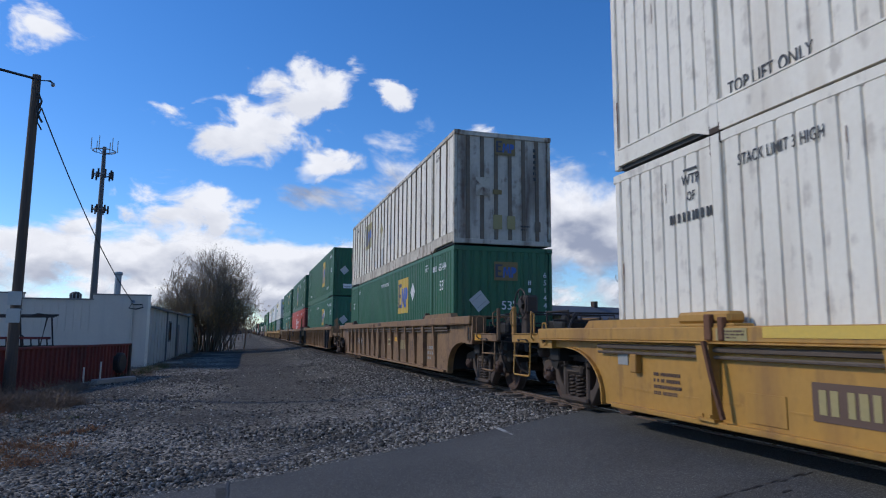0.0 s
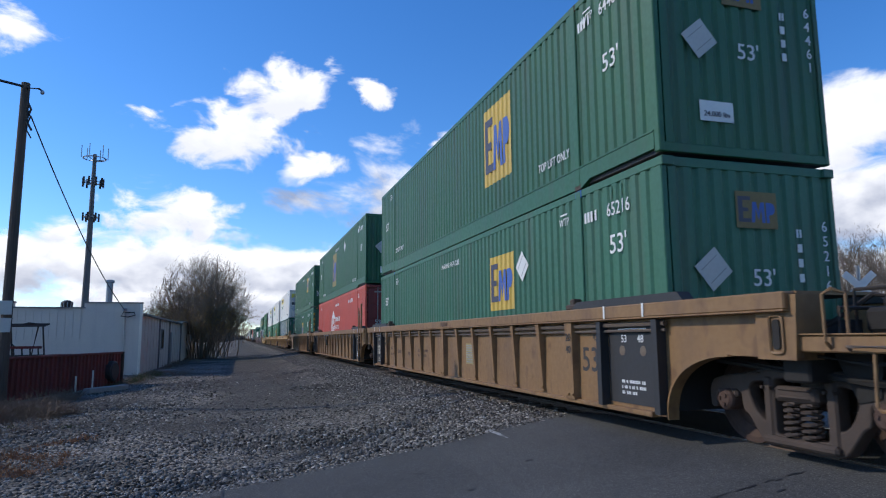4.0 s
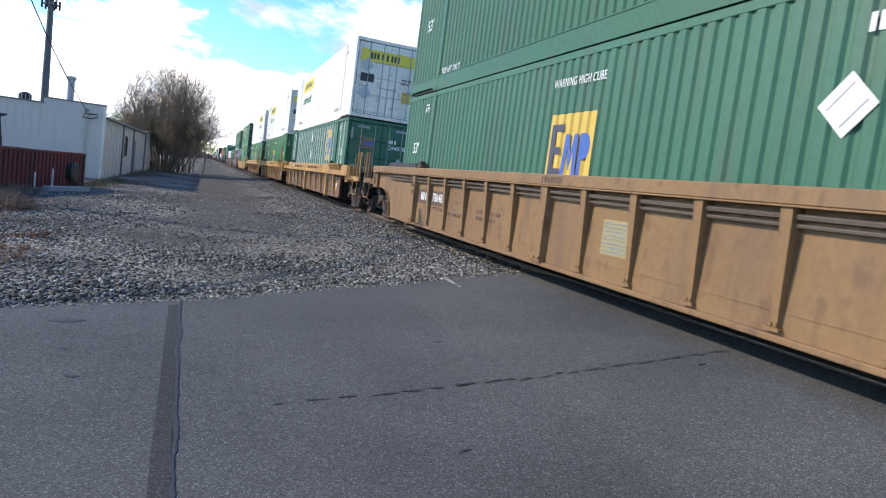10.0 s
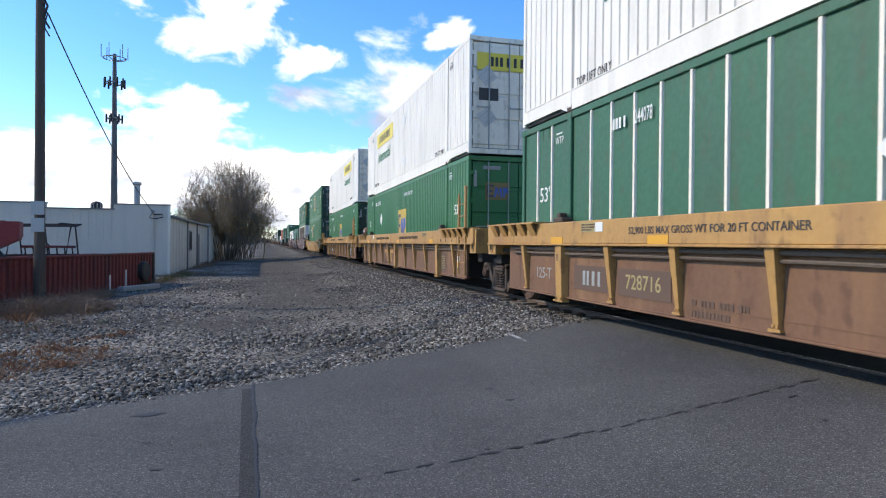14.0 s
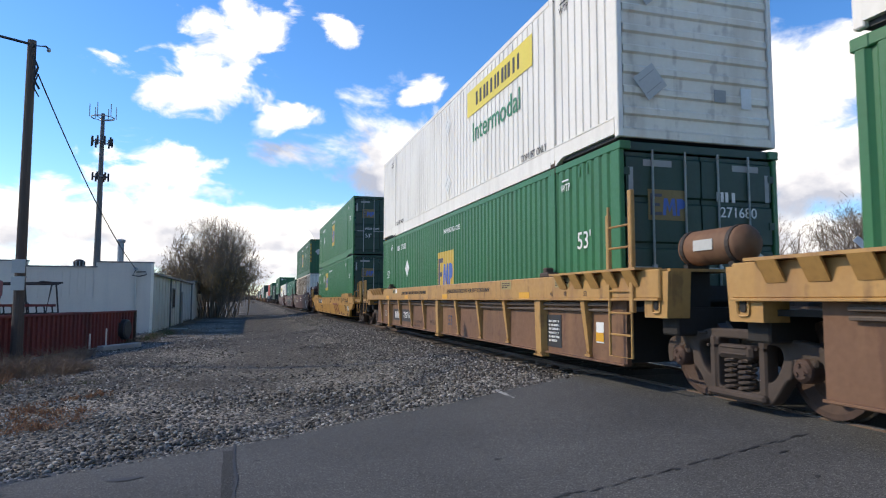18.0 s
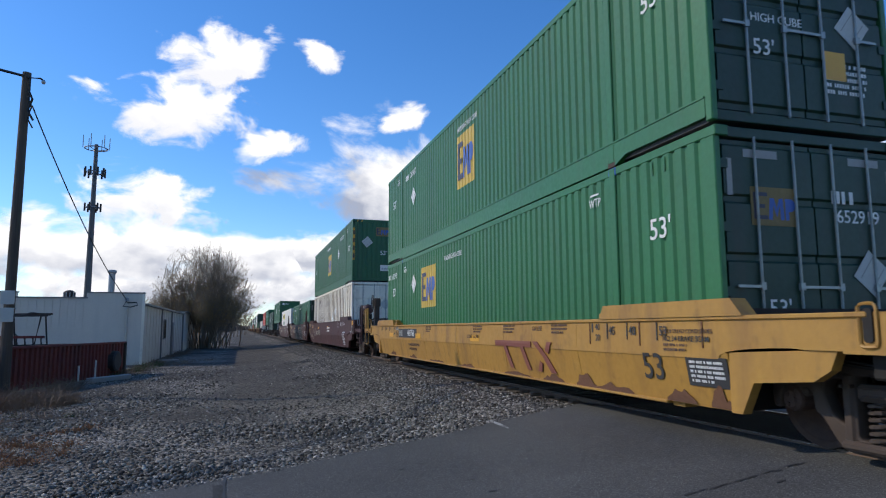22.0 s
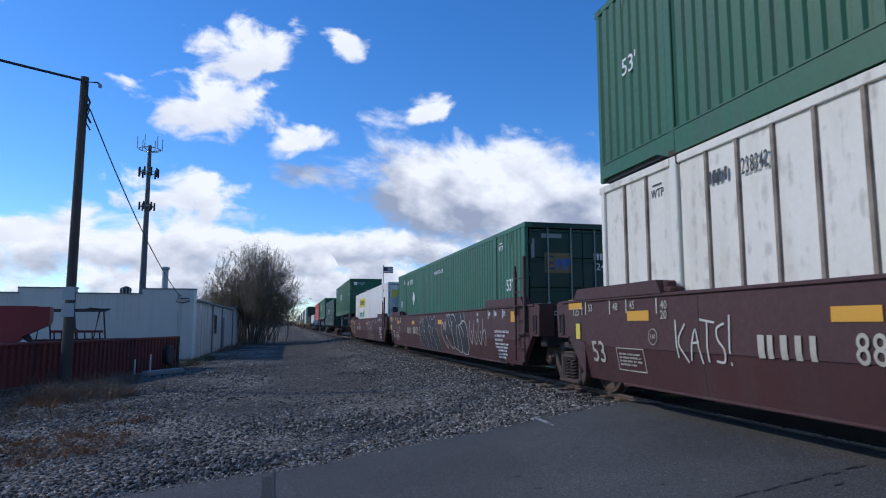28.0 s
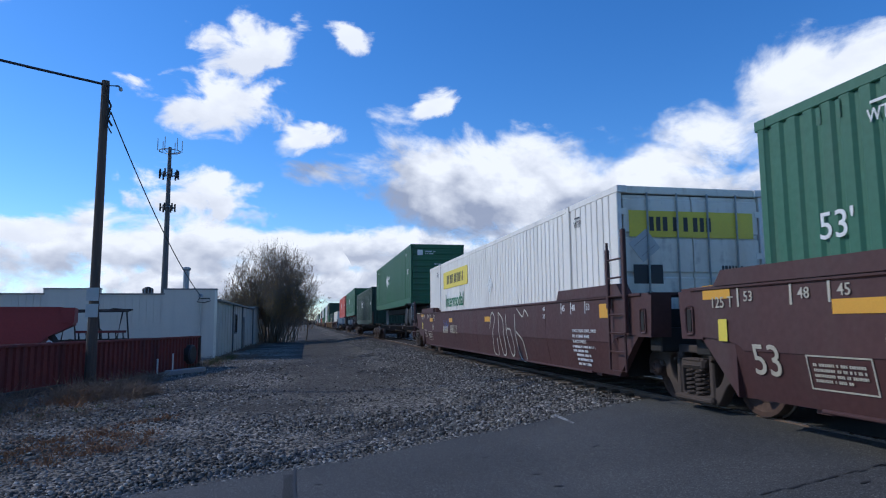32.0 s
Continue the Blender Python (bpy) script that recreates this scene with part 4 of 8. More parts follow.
def wheelset_mesh():
    bm = bm_new()
    lathe(bm, [(-1.19, 0.02), (-1.19, 0.075), (-1.165, 0.105), (-1.14, 0.115), (-1.02, 0.115), (-0.98, 0.08), (-0.84, 0.085), (0.84, 0.085), (0.98, 0.08), (1.02, 0.115), (1.14, 0.115), (1.165, 0.105), (1.19, 0.075), (1.19, 0.02)], 16)
    for s in (-1, 1):
        lathe(bm, [(s * 0.85, 0.06), (s * 0.87, 0.13), (s * 0.80, 0.16), (s * 0.785, 0.30), (s * 0.82, 0.385), (s * 0.83, 0.40), (s * 0.83, WHEEL_R - 0.004), (s * 0.82, WHEEL_R),
                   (s * 0.715, WHEEL_R + 0.004), (s * 0.705, WHEEL_R + 0.026), (s * 0.69, WHEEL_R + 0.026), (s * 0.69, 0.40), (s * 0.74, 0.37), (s * 0.76, 0.15), (s * 0.70, 0.12), (s * 0.70, 0.06)], 28)
        for k in range(3):   # cap bolts on the bearing
            a = 2 * math.pi * k / 3
            box(bm, s * 1.18, s * 1.205, 0.05 * math.cos(a) - 0.015, 0.05 * math.cos(a) + 0.015, 0.05 * math.sin(a) - 0.015, 0.05 * math.sin(a) + 0.015)
    me = mesh_of(bm, "wheelset", "wheel")
    me.materials.append(M["worn_tread"])
    for f in me.polygons:
        if f.center.yz.length > WHEEL_R - 0.012:
            f.material_index = 1
    return me


def cast_plate(outline, holes, thick, name, material, round_edge=0.012):
    """A cast plate with rounded edges and openings, lying in (along, up), thick across."""
    cu = bpy.data.curves.new(name, "CURVE")
    cu.dimensions, cu.fill_mode, cu.extrude, cu.bevel_depth, cu.bevel_resolution = "2D", "BOTH", thick / 2 - round_edge, round_edge, 1
    cu.offset = -round_edge
    for ring in (outline, *holes):
        sp = cu.splines.new("POLY")
        sp.points.add(len(ring) - 1)
        for p, (u, v) in zip(sp.points, ring):
            p.co = (u, v, 0, 1)
        sp.use_cyclic_u = True
    ob = bpy.data.objects.new(name, cu)
    me = bpy.data.meshes.new_from_object(ob)
    bpy.data.objects.remove(ob)
    me.transform(Matrix(((0, 0, 1, 0), (1, 0, 0, 0), (0, 1, 0, 0), (0, 0, 0, 1))))
    me.materials.clear()
    me.materials.append(M[material])
    return me


def rounded(pts, r=0.05, n=3):
    """The outline pts with its corners cut round."""
    out = []
    for i, p in enumerate(pts):
        a, b = Vector(pts[i - 1]), Vector(pts[(i + 1) % len(pts)])
        p = Vector(p)
        da, db = min(r, (a - p).length * 0.45), min(r, (b - p).length * 0.45)
        p0, p1 = p + (a - p).normalized() * da, p + (b - p).normalized() * db
        for k in range(n + 1):
            t = k / n
            q = (1 - t) ** 2 * p0 + 2 * t * (1 - t) * p + t * t * p1
            out.append((q.x, q.y))
    return out


def side_frame_mesh(s):
    """A cast truck side: an arched top member, sloping tension legs, three windows and hooked ends over the bearings."""
    half = [(0.0, 0.80), (0.42, 0.80), (0.66, 0.74), (0.98, 0.70), (1.13, 0.66), (1.19, 0.56), (1.18, 0.36), (1.09, 0.36), (1.06, 0.55), (0.73, 0.55), (0.71, 0.36), (0.64, 0.33), (0.47, 0.10), (0.38, 0.06)]
    outline = rounded(half + [(-u, v) for u, v in half[:0:-1]], 0.05)
    holes = [rounded([(k * 0.40, 0.68), (k * 0.58, 0.65), (k * 0.62, 0.55), (k * 0.53, 0.36), (k * 0.40, 0.27)][::k], 0.07) for k in (-1, 1)]
    holes.append(rounded([(-0.29, 0.18), (0.29, 0.18), (0.29, 0.70), (-0.29, 0.70)], 0.05))
    me = cast_plate(outline, holes, 0.15, "side_frame", "iron", 0.018)
    bm = bm_new()
    bm.from_mesh(me)
    bmesh.ops.translate(bm, verts=bm.verts, vec=(s * 1.03, 0, 0))
    def blk(x0, x1, *r, bevel=0.015):
        a, b = sorted((s * x0, s * x1))
        box(bm, a, b, *r, bevel=bevel)
    blk(1.0, 1.16, -0.25, 0.25, 0.50, 0.64, bevel=0.03)      # bolster end
    blk(1.13, 1.175, -0.19, 0.19, 0.53, 0.56)                # ribs of the bolster end
    blk(1.13, 1.175, -0.19, 0.19, 0.60, 0.63)
    blk(0.97, 1.17, -0.42, 0.42, 0.09, 0.17, bevel=0.025)    # spring seat
    for k in (-1, 1):
        blk(1.05, 1.125, k * 0.36 - 0.05, k * 0.36 + 0.05, 0.14, 0.72, bevel=0.02)     # column rib
        blk(0.98, 1.14, k * 0.89 - 0.14, k * 0.89 + 0.14, 0.49, 0.57, bevel=0.02)      # adapter
        blk(0.95, 1.15, k * 0.89 - 0.10, k * 0.89 + 0.10, 0.36, 0.50, bevel=0.045)     # bearing
        blk(1.10, 1.14, k * 0.52 - 0.07, k * 0.52 + 0.07, 0.735, 0.76, bevel=0.008)    # cast letters pad
        for u in (-0.045, 0.045):
            blk(1.10, 1.155, k * 0.355 + u - 0.014, k * 0.355 + u + 0.014, 0.60, 0.63, bevel=0.004)
    out = mesh_of(bm, "side_frame", "iron")
    bpy.data.meshes.remove(me)
    return out


def spring_mesh():
    bm = bm_new()
    pts = [(0.078 * math.cos(a), 0.078 * math.sin(a), 0.175 + 0.33 * a / (2 * math.pi * 6)) for a in np.linspace(0, 2 * math.pi * 6, 66)]
    return mesh_of(tube(bm, pts, 0.019, 5), "spring", "spring")


def truck(car, y, turning=True):
    tr = part("truck", cached("bolster", lambda: mesh_of(box(bx(-0.9, 0.9, -0.2, 0.2, 0.42, 0.70, bevel=0.03), -0.3, 0.3, -0.32, 0.32, 0.66, 0.80, bevel=0.02), "truck", "iron")), "iron", car, "rusty cast-steel truck", at=pose(0, y, 0))
    for s in (-1, 1):
        part("side_frame", cached(("sf", s), lambda: side_frame_mesh(s)), "iron", tr)
        for k in (-0.10, 0.10):
            part("spring", cached("spring", spring_mesh), "spring", tr, at=pose(s * 1.07, k, 0))
        for k in (-1, 1):
            part("brake_shoe", cached(("shoe", s, k), lambda: mesh_of(prism(bm_new(), [(k * 0.34, 0.30), (k * 0.40, 0.62), (k * 0.46, 0.62), (k * 0.43, 0.30)], "x", *sorted((s * 0.68, s * 0.86))), "brake_shoe", "iron")), "iron", tr)
    part("brake_beam", cached("beam", lambda: mesh_of(box(bx(-0.86, 0.86, -0.42, -0.34, 0.36, 0.44), -0.86, 0.86, 0.34, 0.42, 0.36, 0.44), "brake_beam", "grime_shade")), "grime_shade", tr)
    for k in (-1, 1):
        ws = part("wheelset", cached("wheelset", wheelset_mesh), "wheel", tr, at=pose(0, k * 0.89, WHEEL_R))
        if turning:
            AXLES.append((ws, k * 0.89))
    return tr


def mirrored(make):
    """Build a part for both sides: make(s) with s = -1 (near side) and 1."""
    for s in (-1, 1):
        make(s)


def tapered_post(s, inner, top, bottom, w_top, w_low, z0, z1):
    """A leaning post, broad at the top, with a small foot bracket."""
    bm = bm_new()
    v = [bm.verts.new((s * x, y, z)) for z, x, w in ((z0, bottom, w_low), (z1, top, w_top)) for x, y in ((inner, -w), (x, -w * 0.8), (x, w * 0.8), (inner, w))]
    bm.faces.new(v[:4])
    bm.faces.new(v[4:])
    for k in range(4):
        bm.faces.new((v[k], v[(k + 1) % 4], v[4 + (k + 1) % 4], v[4 + k]))
    a, b = sorted((s * inner, s * (bottom + 0.012)))
    box(bm, a, b, -w_low - 0.02, w_low + 0.05, z0 - 0.015, z0 + 0.015)
    for k in (-1, 1):
        a, b = sorted((s * (bottom - 0.01), s * (bottom + 0.02)))
        box(bm, a, b, k * w_low * 0.6 - 0.014, k * w_low * 0.6 + 0.014, z0 + 0.03, z0 + 0.058)
    return bm


def flank(car, kind, c, y0, y1, s, reach=(1.25, 1.25)):
    """One side of the well between the trucks, y0..y1 at full depth."""
    def X(d):   # distance from the centre line on this side
        return s * d
    def bxs(d0, d1, *r, **k):
        a, b = sorted((X(d0), X(d1)))
        return bx(a, b, *r, **k)
    body, chord, post = c["body"], c["chord"], c["post"]
    T = c["top"]
    ends = ((y0, -1), (y1, 1))
    def arch(zt, zb, xo, xi, inset=0.0, slope=0.0):
        pts = []
        for y, k in ((y0, -1), (y1, 1)):
            e = reach[0 if k < 0 else 1]
            a = [(y + k * e, zt), (y + k * e, 0.92), (y + k * 1.2, 0.92)] + [(y + k * (1.15 - 1.0 * math.sin(t)), zb + (0.93 - zb) * math.cos(t) ** 0.8) for t in np.linspace(0.1, math.pi / 2, 7)]
            pts.append(a)
        ring = pts[0] + [(y1 - 0.02, zb)][:0] + pts[1][::-1]
        a, b = sorted((X(xo), X(xi)))
        return prism(bm_new(), ring, "x", a, b)
    if kind == "rib":
        side = part("side_sill", mesh_of(arch(T - 0.06, 0.22, 1.45, 1.38), "side_sill", body), body, car)
        part("top_chord", mesh_of(bxs(1.40, 1.575, y0 - reach[0] + 0.05, y1 + reach[1] - 0.05, T - 0.16, T, bevel=0.015), "top_chord", chord), chord, car)
        part("chord_lip", mesh_of(bxs(1.42, 1.59, y0 - reach[0] + 0.05, y1 + reach[1] - 0.05, T - 0.175, T - 0.157, bevel=0.004), "chord_lip", chord), chord, car)
        part("bottom_chord", mesh_of(bxs(1.40, 1.52, y0 + 0.1, y1 - 0.1, 0.20, 0.26, bevel=0.01), "bottom_chord", chord), chord, car)
        part("weld_seam", mesh_of(bxs(1.449, 1.456, y0 + 0.3, y1 - 0.3, 0.445, 0.46), "weld_seam", body), body, car)
        for z, r in ((T - 0.235, 0.03), (T - 0.31, 0.018)):
            part("brake_pipe", mesh_of(tube(bm_new(), [(X(1.50), y0 - 0.2, z), (X(1.50), y0 + 5.2, z - 0.012), (X(1.50), y0 + 9.9, z + 0.006), (X(1.50), y1 + 0.2, z)], r, 6), "brake_pipe", "pipe"), "pipe", car)
        for y, k in ends:
            curve = [(y + k * (1.15 - 1.0 * math.sin(t)), 0.22 + 0.71 * math.cos(t) ** 0.8) for t in np.linspace(0.02, math.pi / 2, 12)]
            inner = [(u + k * 0.022, v - 0.018) for u, v in curve]
            part("arch_flange", mesh_of(prism(bm_new(), curve + inner[::-1], "x", *sorted((X(1.36), X(1.50)))), "arch_flange", chord), chord, car)
        few = c.get("few")
        for j in range(-7, 8):
            wide = j in (-6, 0, 6)
            if c.get("panels") and abs(j) == 7:
                continue
            if few and not wide and j not in (-2, 2, -4, 4):
                continue
            me = cached(("post", kind, post, s, wide, T), lambda: mesh_of(tapered_post(s, 1.44, 1.565, 1.54, 0.125, 0.10, 0.27, T - 0.16) if wide else tapered_post(s, 1.44, 1.568, 1.49, 0.078, 0.042, 0.30, T - 0.16), "side_post", post))
            part("side_post", me, post, side, at=pose(0, (y0 + y1) / 2 + j * 1.02, 0))
        for y in (y0 - 0.55, y1 - 1.9):
            part("top_plate", mesh_of(prism(bm_new(), [(y, T), (y + 2.45, T), (y + 2.3, T + 0.1), (y + 0.1, T + 0.1)], "x", *sorted((X(1.36), X(1.52)))), "top_plate", c.get("plate", chord)), chord, car)
    elif kind == "smooth":
        part("side_sill", mesh_of(arch(T, 0.80, 1.52, 1.44), "side_sill", body), body, car)
        def lower():
            bm = bm_new()
            ring = [(X(1.518), 0.86), (X(1.418), 0.30), (X(1.35), 0.30), (X(1.46), 0.86)]
            return mesh_of(prism(bm, [(p[0], p[1]) for p in ring], "y", y0 - 0.28, y1 + 0.28), "lower_sill", body)
        part("lower_sill", lower(), body, car)
        for y, k in ends:
            long_end = reach[0 if k < 0 else 1] > 1.5
            step = [(0.278, 0.30), (0.278, 0.87), (1.5, 0.93), (1.42, 0.76), (1.25, 0.66), (0.58, 0.60), (0.42, 0.30)] if long_end else [(0.278, 0.30), (0.278, 0.87), (0.95, 0.95), (0.78, 0.80)]
            part("sloped_end", mesh_of(prism(bm_new(), [(y + k * u, v) for u, v in step], "x", *sorted((X(1.40), X(1.50)))), "sloped_end", body), body, car)
            part("top_plate", mesh_of(prism(bm_new(), [(y - 0.55 if k < 0 else y - 2.0, T), (y + 2.0 if k < 0 else y + 0.55, T), (y + 1.9 if k < 0 else y + 0.4, T + 0.17), (y - 0.4 if k < 0 else y - 1.9, T + 0.17)], "x", *sorted((X(1.38), X(1.56)))), "top_plate", body), body, car)
        part("top_chord", mesh_of(bxs(1.36, 1.545, y0 - reach[0] + 0.2, y1 + reach[1] - 0.2, T - 0.04, T + 0.005, bevel=0.01), "top_chord", chord), chord, car)
        part("bottom_chord", mesh_of(bxs(1.34, 1.45, y0 + 0.8, y1 - 0.8, 0.275, 0.31, bevel=0.01), "bottom_chord", chord), chord, car)
        for j in range(1, 6):
            y = y0 + j * (y1 - y0) / 6
            part("weld_seam", mesh_of(prism(bm_new(), [(X(1.519), T - 0.05), (X(1.523), T - 0.05), (X(1.523), 0.86), (X(1.425), 0.32), (X(1.41), 0.32)], "y", y, y + 0.03), "weld_seam", body), body, car)
    else:   # deep top chord over recessed panels
        side = part("side_sill", mesh_of(bxs(1.36, 1.42, y0 - 0.3, y1 + 0.3, 0.29, 1.14), "side_sill", body), body, car)
        part("top_chord", mesh_of(bxs(1.37, 1.56, y0 - reach[0] + 0.05, y1 + reach[1] - 0.05, 1.12, T, bevel=0.015), "top_chord", chord), chord, car)
        part("chord_lip", mesh_of(bxs(1.36, 1.585, y0 - reach[0] + 0.05, y1 + reach[1] - 0.05, 1.095, 1.125, bevel=0.006), "chord_lip", chord), chord, car)
        part("bottom_chord", mesh_of(bxs(1.36, 1.47, y0 - 0.3, y1 + 0.3, 0.265, 0.295, bevel=0.008), "bottom_chord", body), body, car)
        part("weld_seam", mesh_of(bxs(1.419, 1.426, y0 + 0.3, y1 - 0.3, 0.42, 0.435), "weld_seam", body), body, car)
        for z, r in ((1.045, 0.03), (0.965, 0.02)):
            part("brake_pipe", mesh_of(tube(bm_new(), [(X(1.47), y0, z), (X(1.47), y0 + 4.6, z - 0.015), (X(1.47), y0 + 9.2, z + 0.008), (X(1.47), y1, z)], r, 6), "brake_pipe", "pipe"), "pipe", car)
        for j in range(-5, 6):
            wide = j in (-4, 0, 4)
            me = cached(("post", kind, post, s, wide), lambda: mesh_of(tapered_post(s, 1.41, 1.548, 1.525, 0.135, 0.125, 0.22, 1.10) if wide else tapered_post(s, 1.41, 1.55, 1.455, 0.075, 0.04, 0.33, 1.10), "side_post", post))
            part("side_post", me, post, side, at=pose(0, (y0 + y1) / 2 + j * 1.49, 0))
        for y in (y0 - 0.9, y1 - 1.4):
            part("top_plate", mesh_of(bxs(1.30, 1.68, y, y + 2.3, T, T + 0.03), "top_plate", chord), chord, car)
            for k in range(5):
                yy = y + 0.2 + k * 0.46
                me = cached(("gusset", chord, s), lambda: mesh_of(prism(bm_new(), [(X(1.68), 0.0), (X(1.655), 0.0), (X(1.555), -0.19), (X(1.57), -0.2)], "y", -0.11, 0.11), "gusset", chord))
                part("gusset", me, chord, car, at=pose(0, yy, T))


def ladder(car, x, y, z0, z1, material, w=0.45, rungs=4):
    """A side ladder of bent bar."""
    lad = part("ladder", tube(bm_new(), [(x, y - w / 2, z1), (x, y - w / 2, z0), (x, y + w / 2, z0), (x, y + w / 2, z1)], 0.02, 6), material, car, "bent steel ladder")
    for k in range(1, rungs):
        z = z0 + (z1 - z0) * k / rungs
        part("rung", tube(bm_new(), [(x, y - w / 2, z), (x, y + w / 2, z)], 0.014, 6), material, lad)


def handbrake(car, x, y, z):
    w = part("brake_wheel", lathe(bm_new(), [(-0.02, 0.05), (-0.02, 0.09), (0.02, 0.09), (0.02, 0.05)], 12, "x"), "dark_steel", car, "spoked hand brake wheel", at=pose(x, y, z))
    part("wheel_rim", tube(bm_new(), [(0, 0.28 * math.cos(a), 0.28 * math.sin(a)) for a in np.linspace(0, 2 * math.pi, 22)], 0.016, 6), "dark_steel", w)
    for k in range(6):
        a = k * math.pi / 3
        part("spoke", tube(bm_new(), [(0, 0, 0), (0.01, 0.28 * math.cos(a), 0.28 * math.sin(a))], 0.012, 5), "dark_steel", w)
    part("brake_housing", bx(x + 0.04, x + 0.3, y - 0.17, y + 0.17, z - 0.2, z + 0.16, bevel=0.04), "iron", car)
    part("brake_stand", bx(x + 0.06, x + 0.26, y - 0.12, y + 0.12, 1.0, z - 0.18, bevel=0.02), "iron", car)


def cast_slot(s, y, z):
    return prism(bm_new(), rounded([(y - 0.04, z - 0.13), (y + 0.04, z - 0.13), (y + 0.04, z + 0.13), (y - 0.04, z + 0.13)], 0.035, 4), "x", *sorted((s * 1.515, s * 1.535)))


def slot_frame(s, y, z):
    """A raised rim round the slot."""
    out = rounded([(y - 0.075, z - 0.165), (y + 0.075, z - 0.165), (y + 0.075, z + 0.165), (y - 0.075, z + 0.165)], 0.05, 4)
    return tube(bm_new(), [(s * 1.53, u, v) for u, v in out + out[:1]], 0.014, 5)


def car_end(car, k, y, coupled, c, tank=False, brake=False):
    """The platform beyond one end of the well; k = -1 towards -y. y: the container's end."""
    P = lambda d: y + k * d
    def yy(a, b):
        return sorted((P(a), P(b)))
    post = c["post"]
    # body bolster and end sheets; their near-black colour stands for shade
    part("bulkhead", bx(-1.36, 1.36, *yy(0.12, 0.2), 0.3, 1.30), "grime_shade", car)
    part("end_deck", bx(-1.36, 1.36, *yy(0.2, 1.0), 0.96, 1.02), "grime_shade", car)
    reach = 3.5 if coupled else 1.5
    T, a0 = c["top"], 1.56 if coupled else 0.85
    part("center_sill", bx(-0.36, 0.36, *yy(0.2, reach), 0.62, 1.10, bevel=0.02), "grime_shade", car)
    part("end_beam", bx(-1.36, 1.36, *yy(a0 + 0.1, a0 + 0.4), 0.70, 0.98, bevel=0.02), "grime_shade", car)
    for s in (-1, 1):
        part("end_post", prism(bm_new(), [(P(a0), 0.90), (P(a0 + 0.43), 0.90), (P(a0 + 0.47), T - 0.03), (P(a0), T - 0.03)], "x", *sorted((s * 1.52, s * 1.22))), post, car)
        part("end_slot", cast_slot(s, P(a0 + 0.24), 1.12), "grime_shade", car, "dark jacking slot")
        part("slot_frame", slot_frame(s, P(a0 + 0.24), 1.12), post, car)
    part("end_cap", bx(-1.44, -0.5, *yy(0.3, a0 + 0.4), T - 0.028, T + 0.004), c["chord"], car)
    # near-black again in place of the shade on this deck
    part("end_deck", bx(-1.36, 1.36, *yy(1.0, a0 + 0.4), 0.96, 1.02), "grime_shade", car)
    if coupled:
        q = c.get("short", 0.0)
        tall = 2.06 if c["body"] == "maroon" else 1.6 if q else 1.9
        part("platform", bx(-1.36, 1.36, *yy(2.0, 3.3 - q), 1.06, 1.10), "grime_shade", car, "open steel grating platform")
        bm = bm_new()
        for j in range(11):
            box(bm, -1.3, 1.3, *yy(2.05 + j * 0.108, 2.08 + j * 0.108), 1.10, 1.125)
        part("grating", bm, "dark_steel", car)
        for s in (-1, 1):
            beam = part("side_step_beam", bx(*sorted((s * 1.38, s * 1.48)), *yy(1.95, 3.42 - q), 0.97, 1.11, bevel=0.012), post, car)
            part("beam_lip", bx(*sorted((s * 1.36, s * 1.50)), *yy(1.97, 3.4 - q), 1.11, 1.125, bevel=0.004), post, beam)
            w = 0.05 if c["body"] == "yellow" else 0.032
            for d in ((3.42,) if q else (3.05, 3.42)):
                part("corner_stanchion", bx(*sorted((s * 1.40, s * 1.46)), *yy(d - q - w, d - q + w), 0.5 if c["body"] == "maroon" else 1.0, tall, bevel=0.012), post, car)
                part("stanchion_grab", tube(bm_new(), [(s * 1.47, P(d - q - 0.06), 1.25), (s * 1.52, P(d - q - 0.06), 1.3), (s * 1.52, P(d - q - 0.06), tall - 0.1), (s * 1.47, P(d - q - 0.06), tall - 0.05)], 0.013, 6), "galv" if c["body"] == "maroon" else post, car)
            part("handrail", tube(bm_new(), [(s * 1.47, P(2.3), 1.0), (s * 1.53, P(2.3), 1.06), (s * 1.53, P(2.3), 1.44), (s * 1.50, P(2.36), 1.48), (s * 1.42, P(2.42), 1.44), (s * 1.42, P(2.42), 1.1)], 0.016, 6), post, car)
            low = 0.42 if q else 0.55
            part("sill_step", tube(bm_new(), [(s * 1.46, P(2.66 - q), 1.0), (s * 1.48, P(2.66 - q), low + 0.03), (s * 1.48, P(2.69 - q), low), (s * 1.48, P(3.29 - q), low), (s * 1.48, P(3.32 - q), low + 0.03), (s * 1.46, P(3.32 - q), 1.0)], 0.016, 6), post, car)
            if q or c["body"] == "maroon":
                part("sill_tread", tube(bm_new(), [(s * 1.48, P(2.67 - q), 0.74), (s * 1.48, P(3.31 - q), 0.74)], 0.017, 6), post, car)
            part("safety_rail", tube(bm_new(), [(s * 0.95, P(2.1), 1.12), (s * 0.95, P(2.1), 1.5), (s * 0.95, P(2.9), 1.5), (s * 0.95, P(2.9), 1.12)], 0.018, 6), "dark_steel", car)
            part("grab_iron", tube(bm_new(), [(s * 1.5, P(2.5), 0.99), (s * 1.54, P(2.5), 1.02), (s * 1.54, P(2.85), 1.02), (s * 1.5, P(2.85), 0.99)], 0.013, 6), "pipe", car)
            part("brake_hanger", prism(bm_new(), [(P(2.0), 0.95), (P(2.45), 0.95), (P(2.4), 0.60), (P(2.2), 0.55)], "x", *sorted((s * 1.0, s * 1.12))), "grime_shade", car)
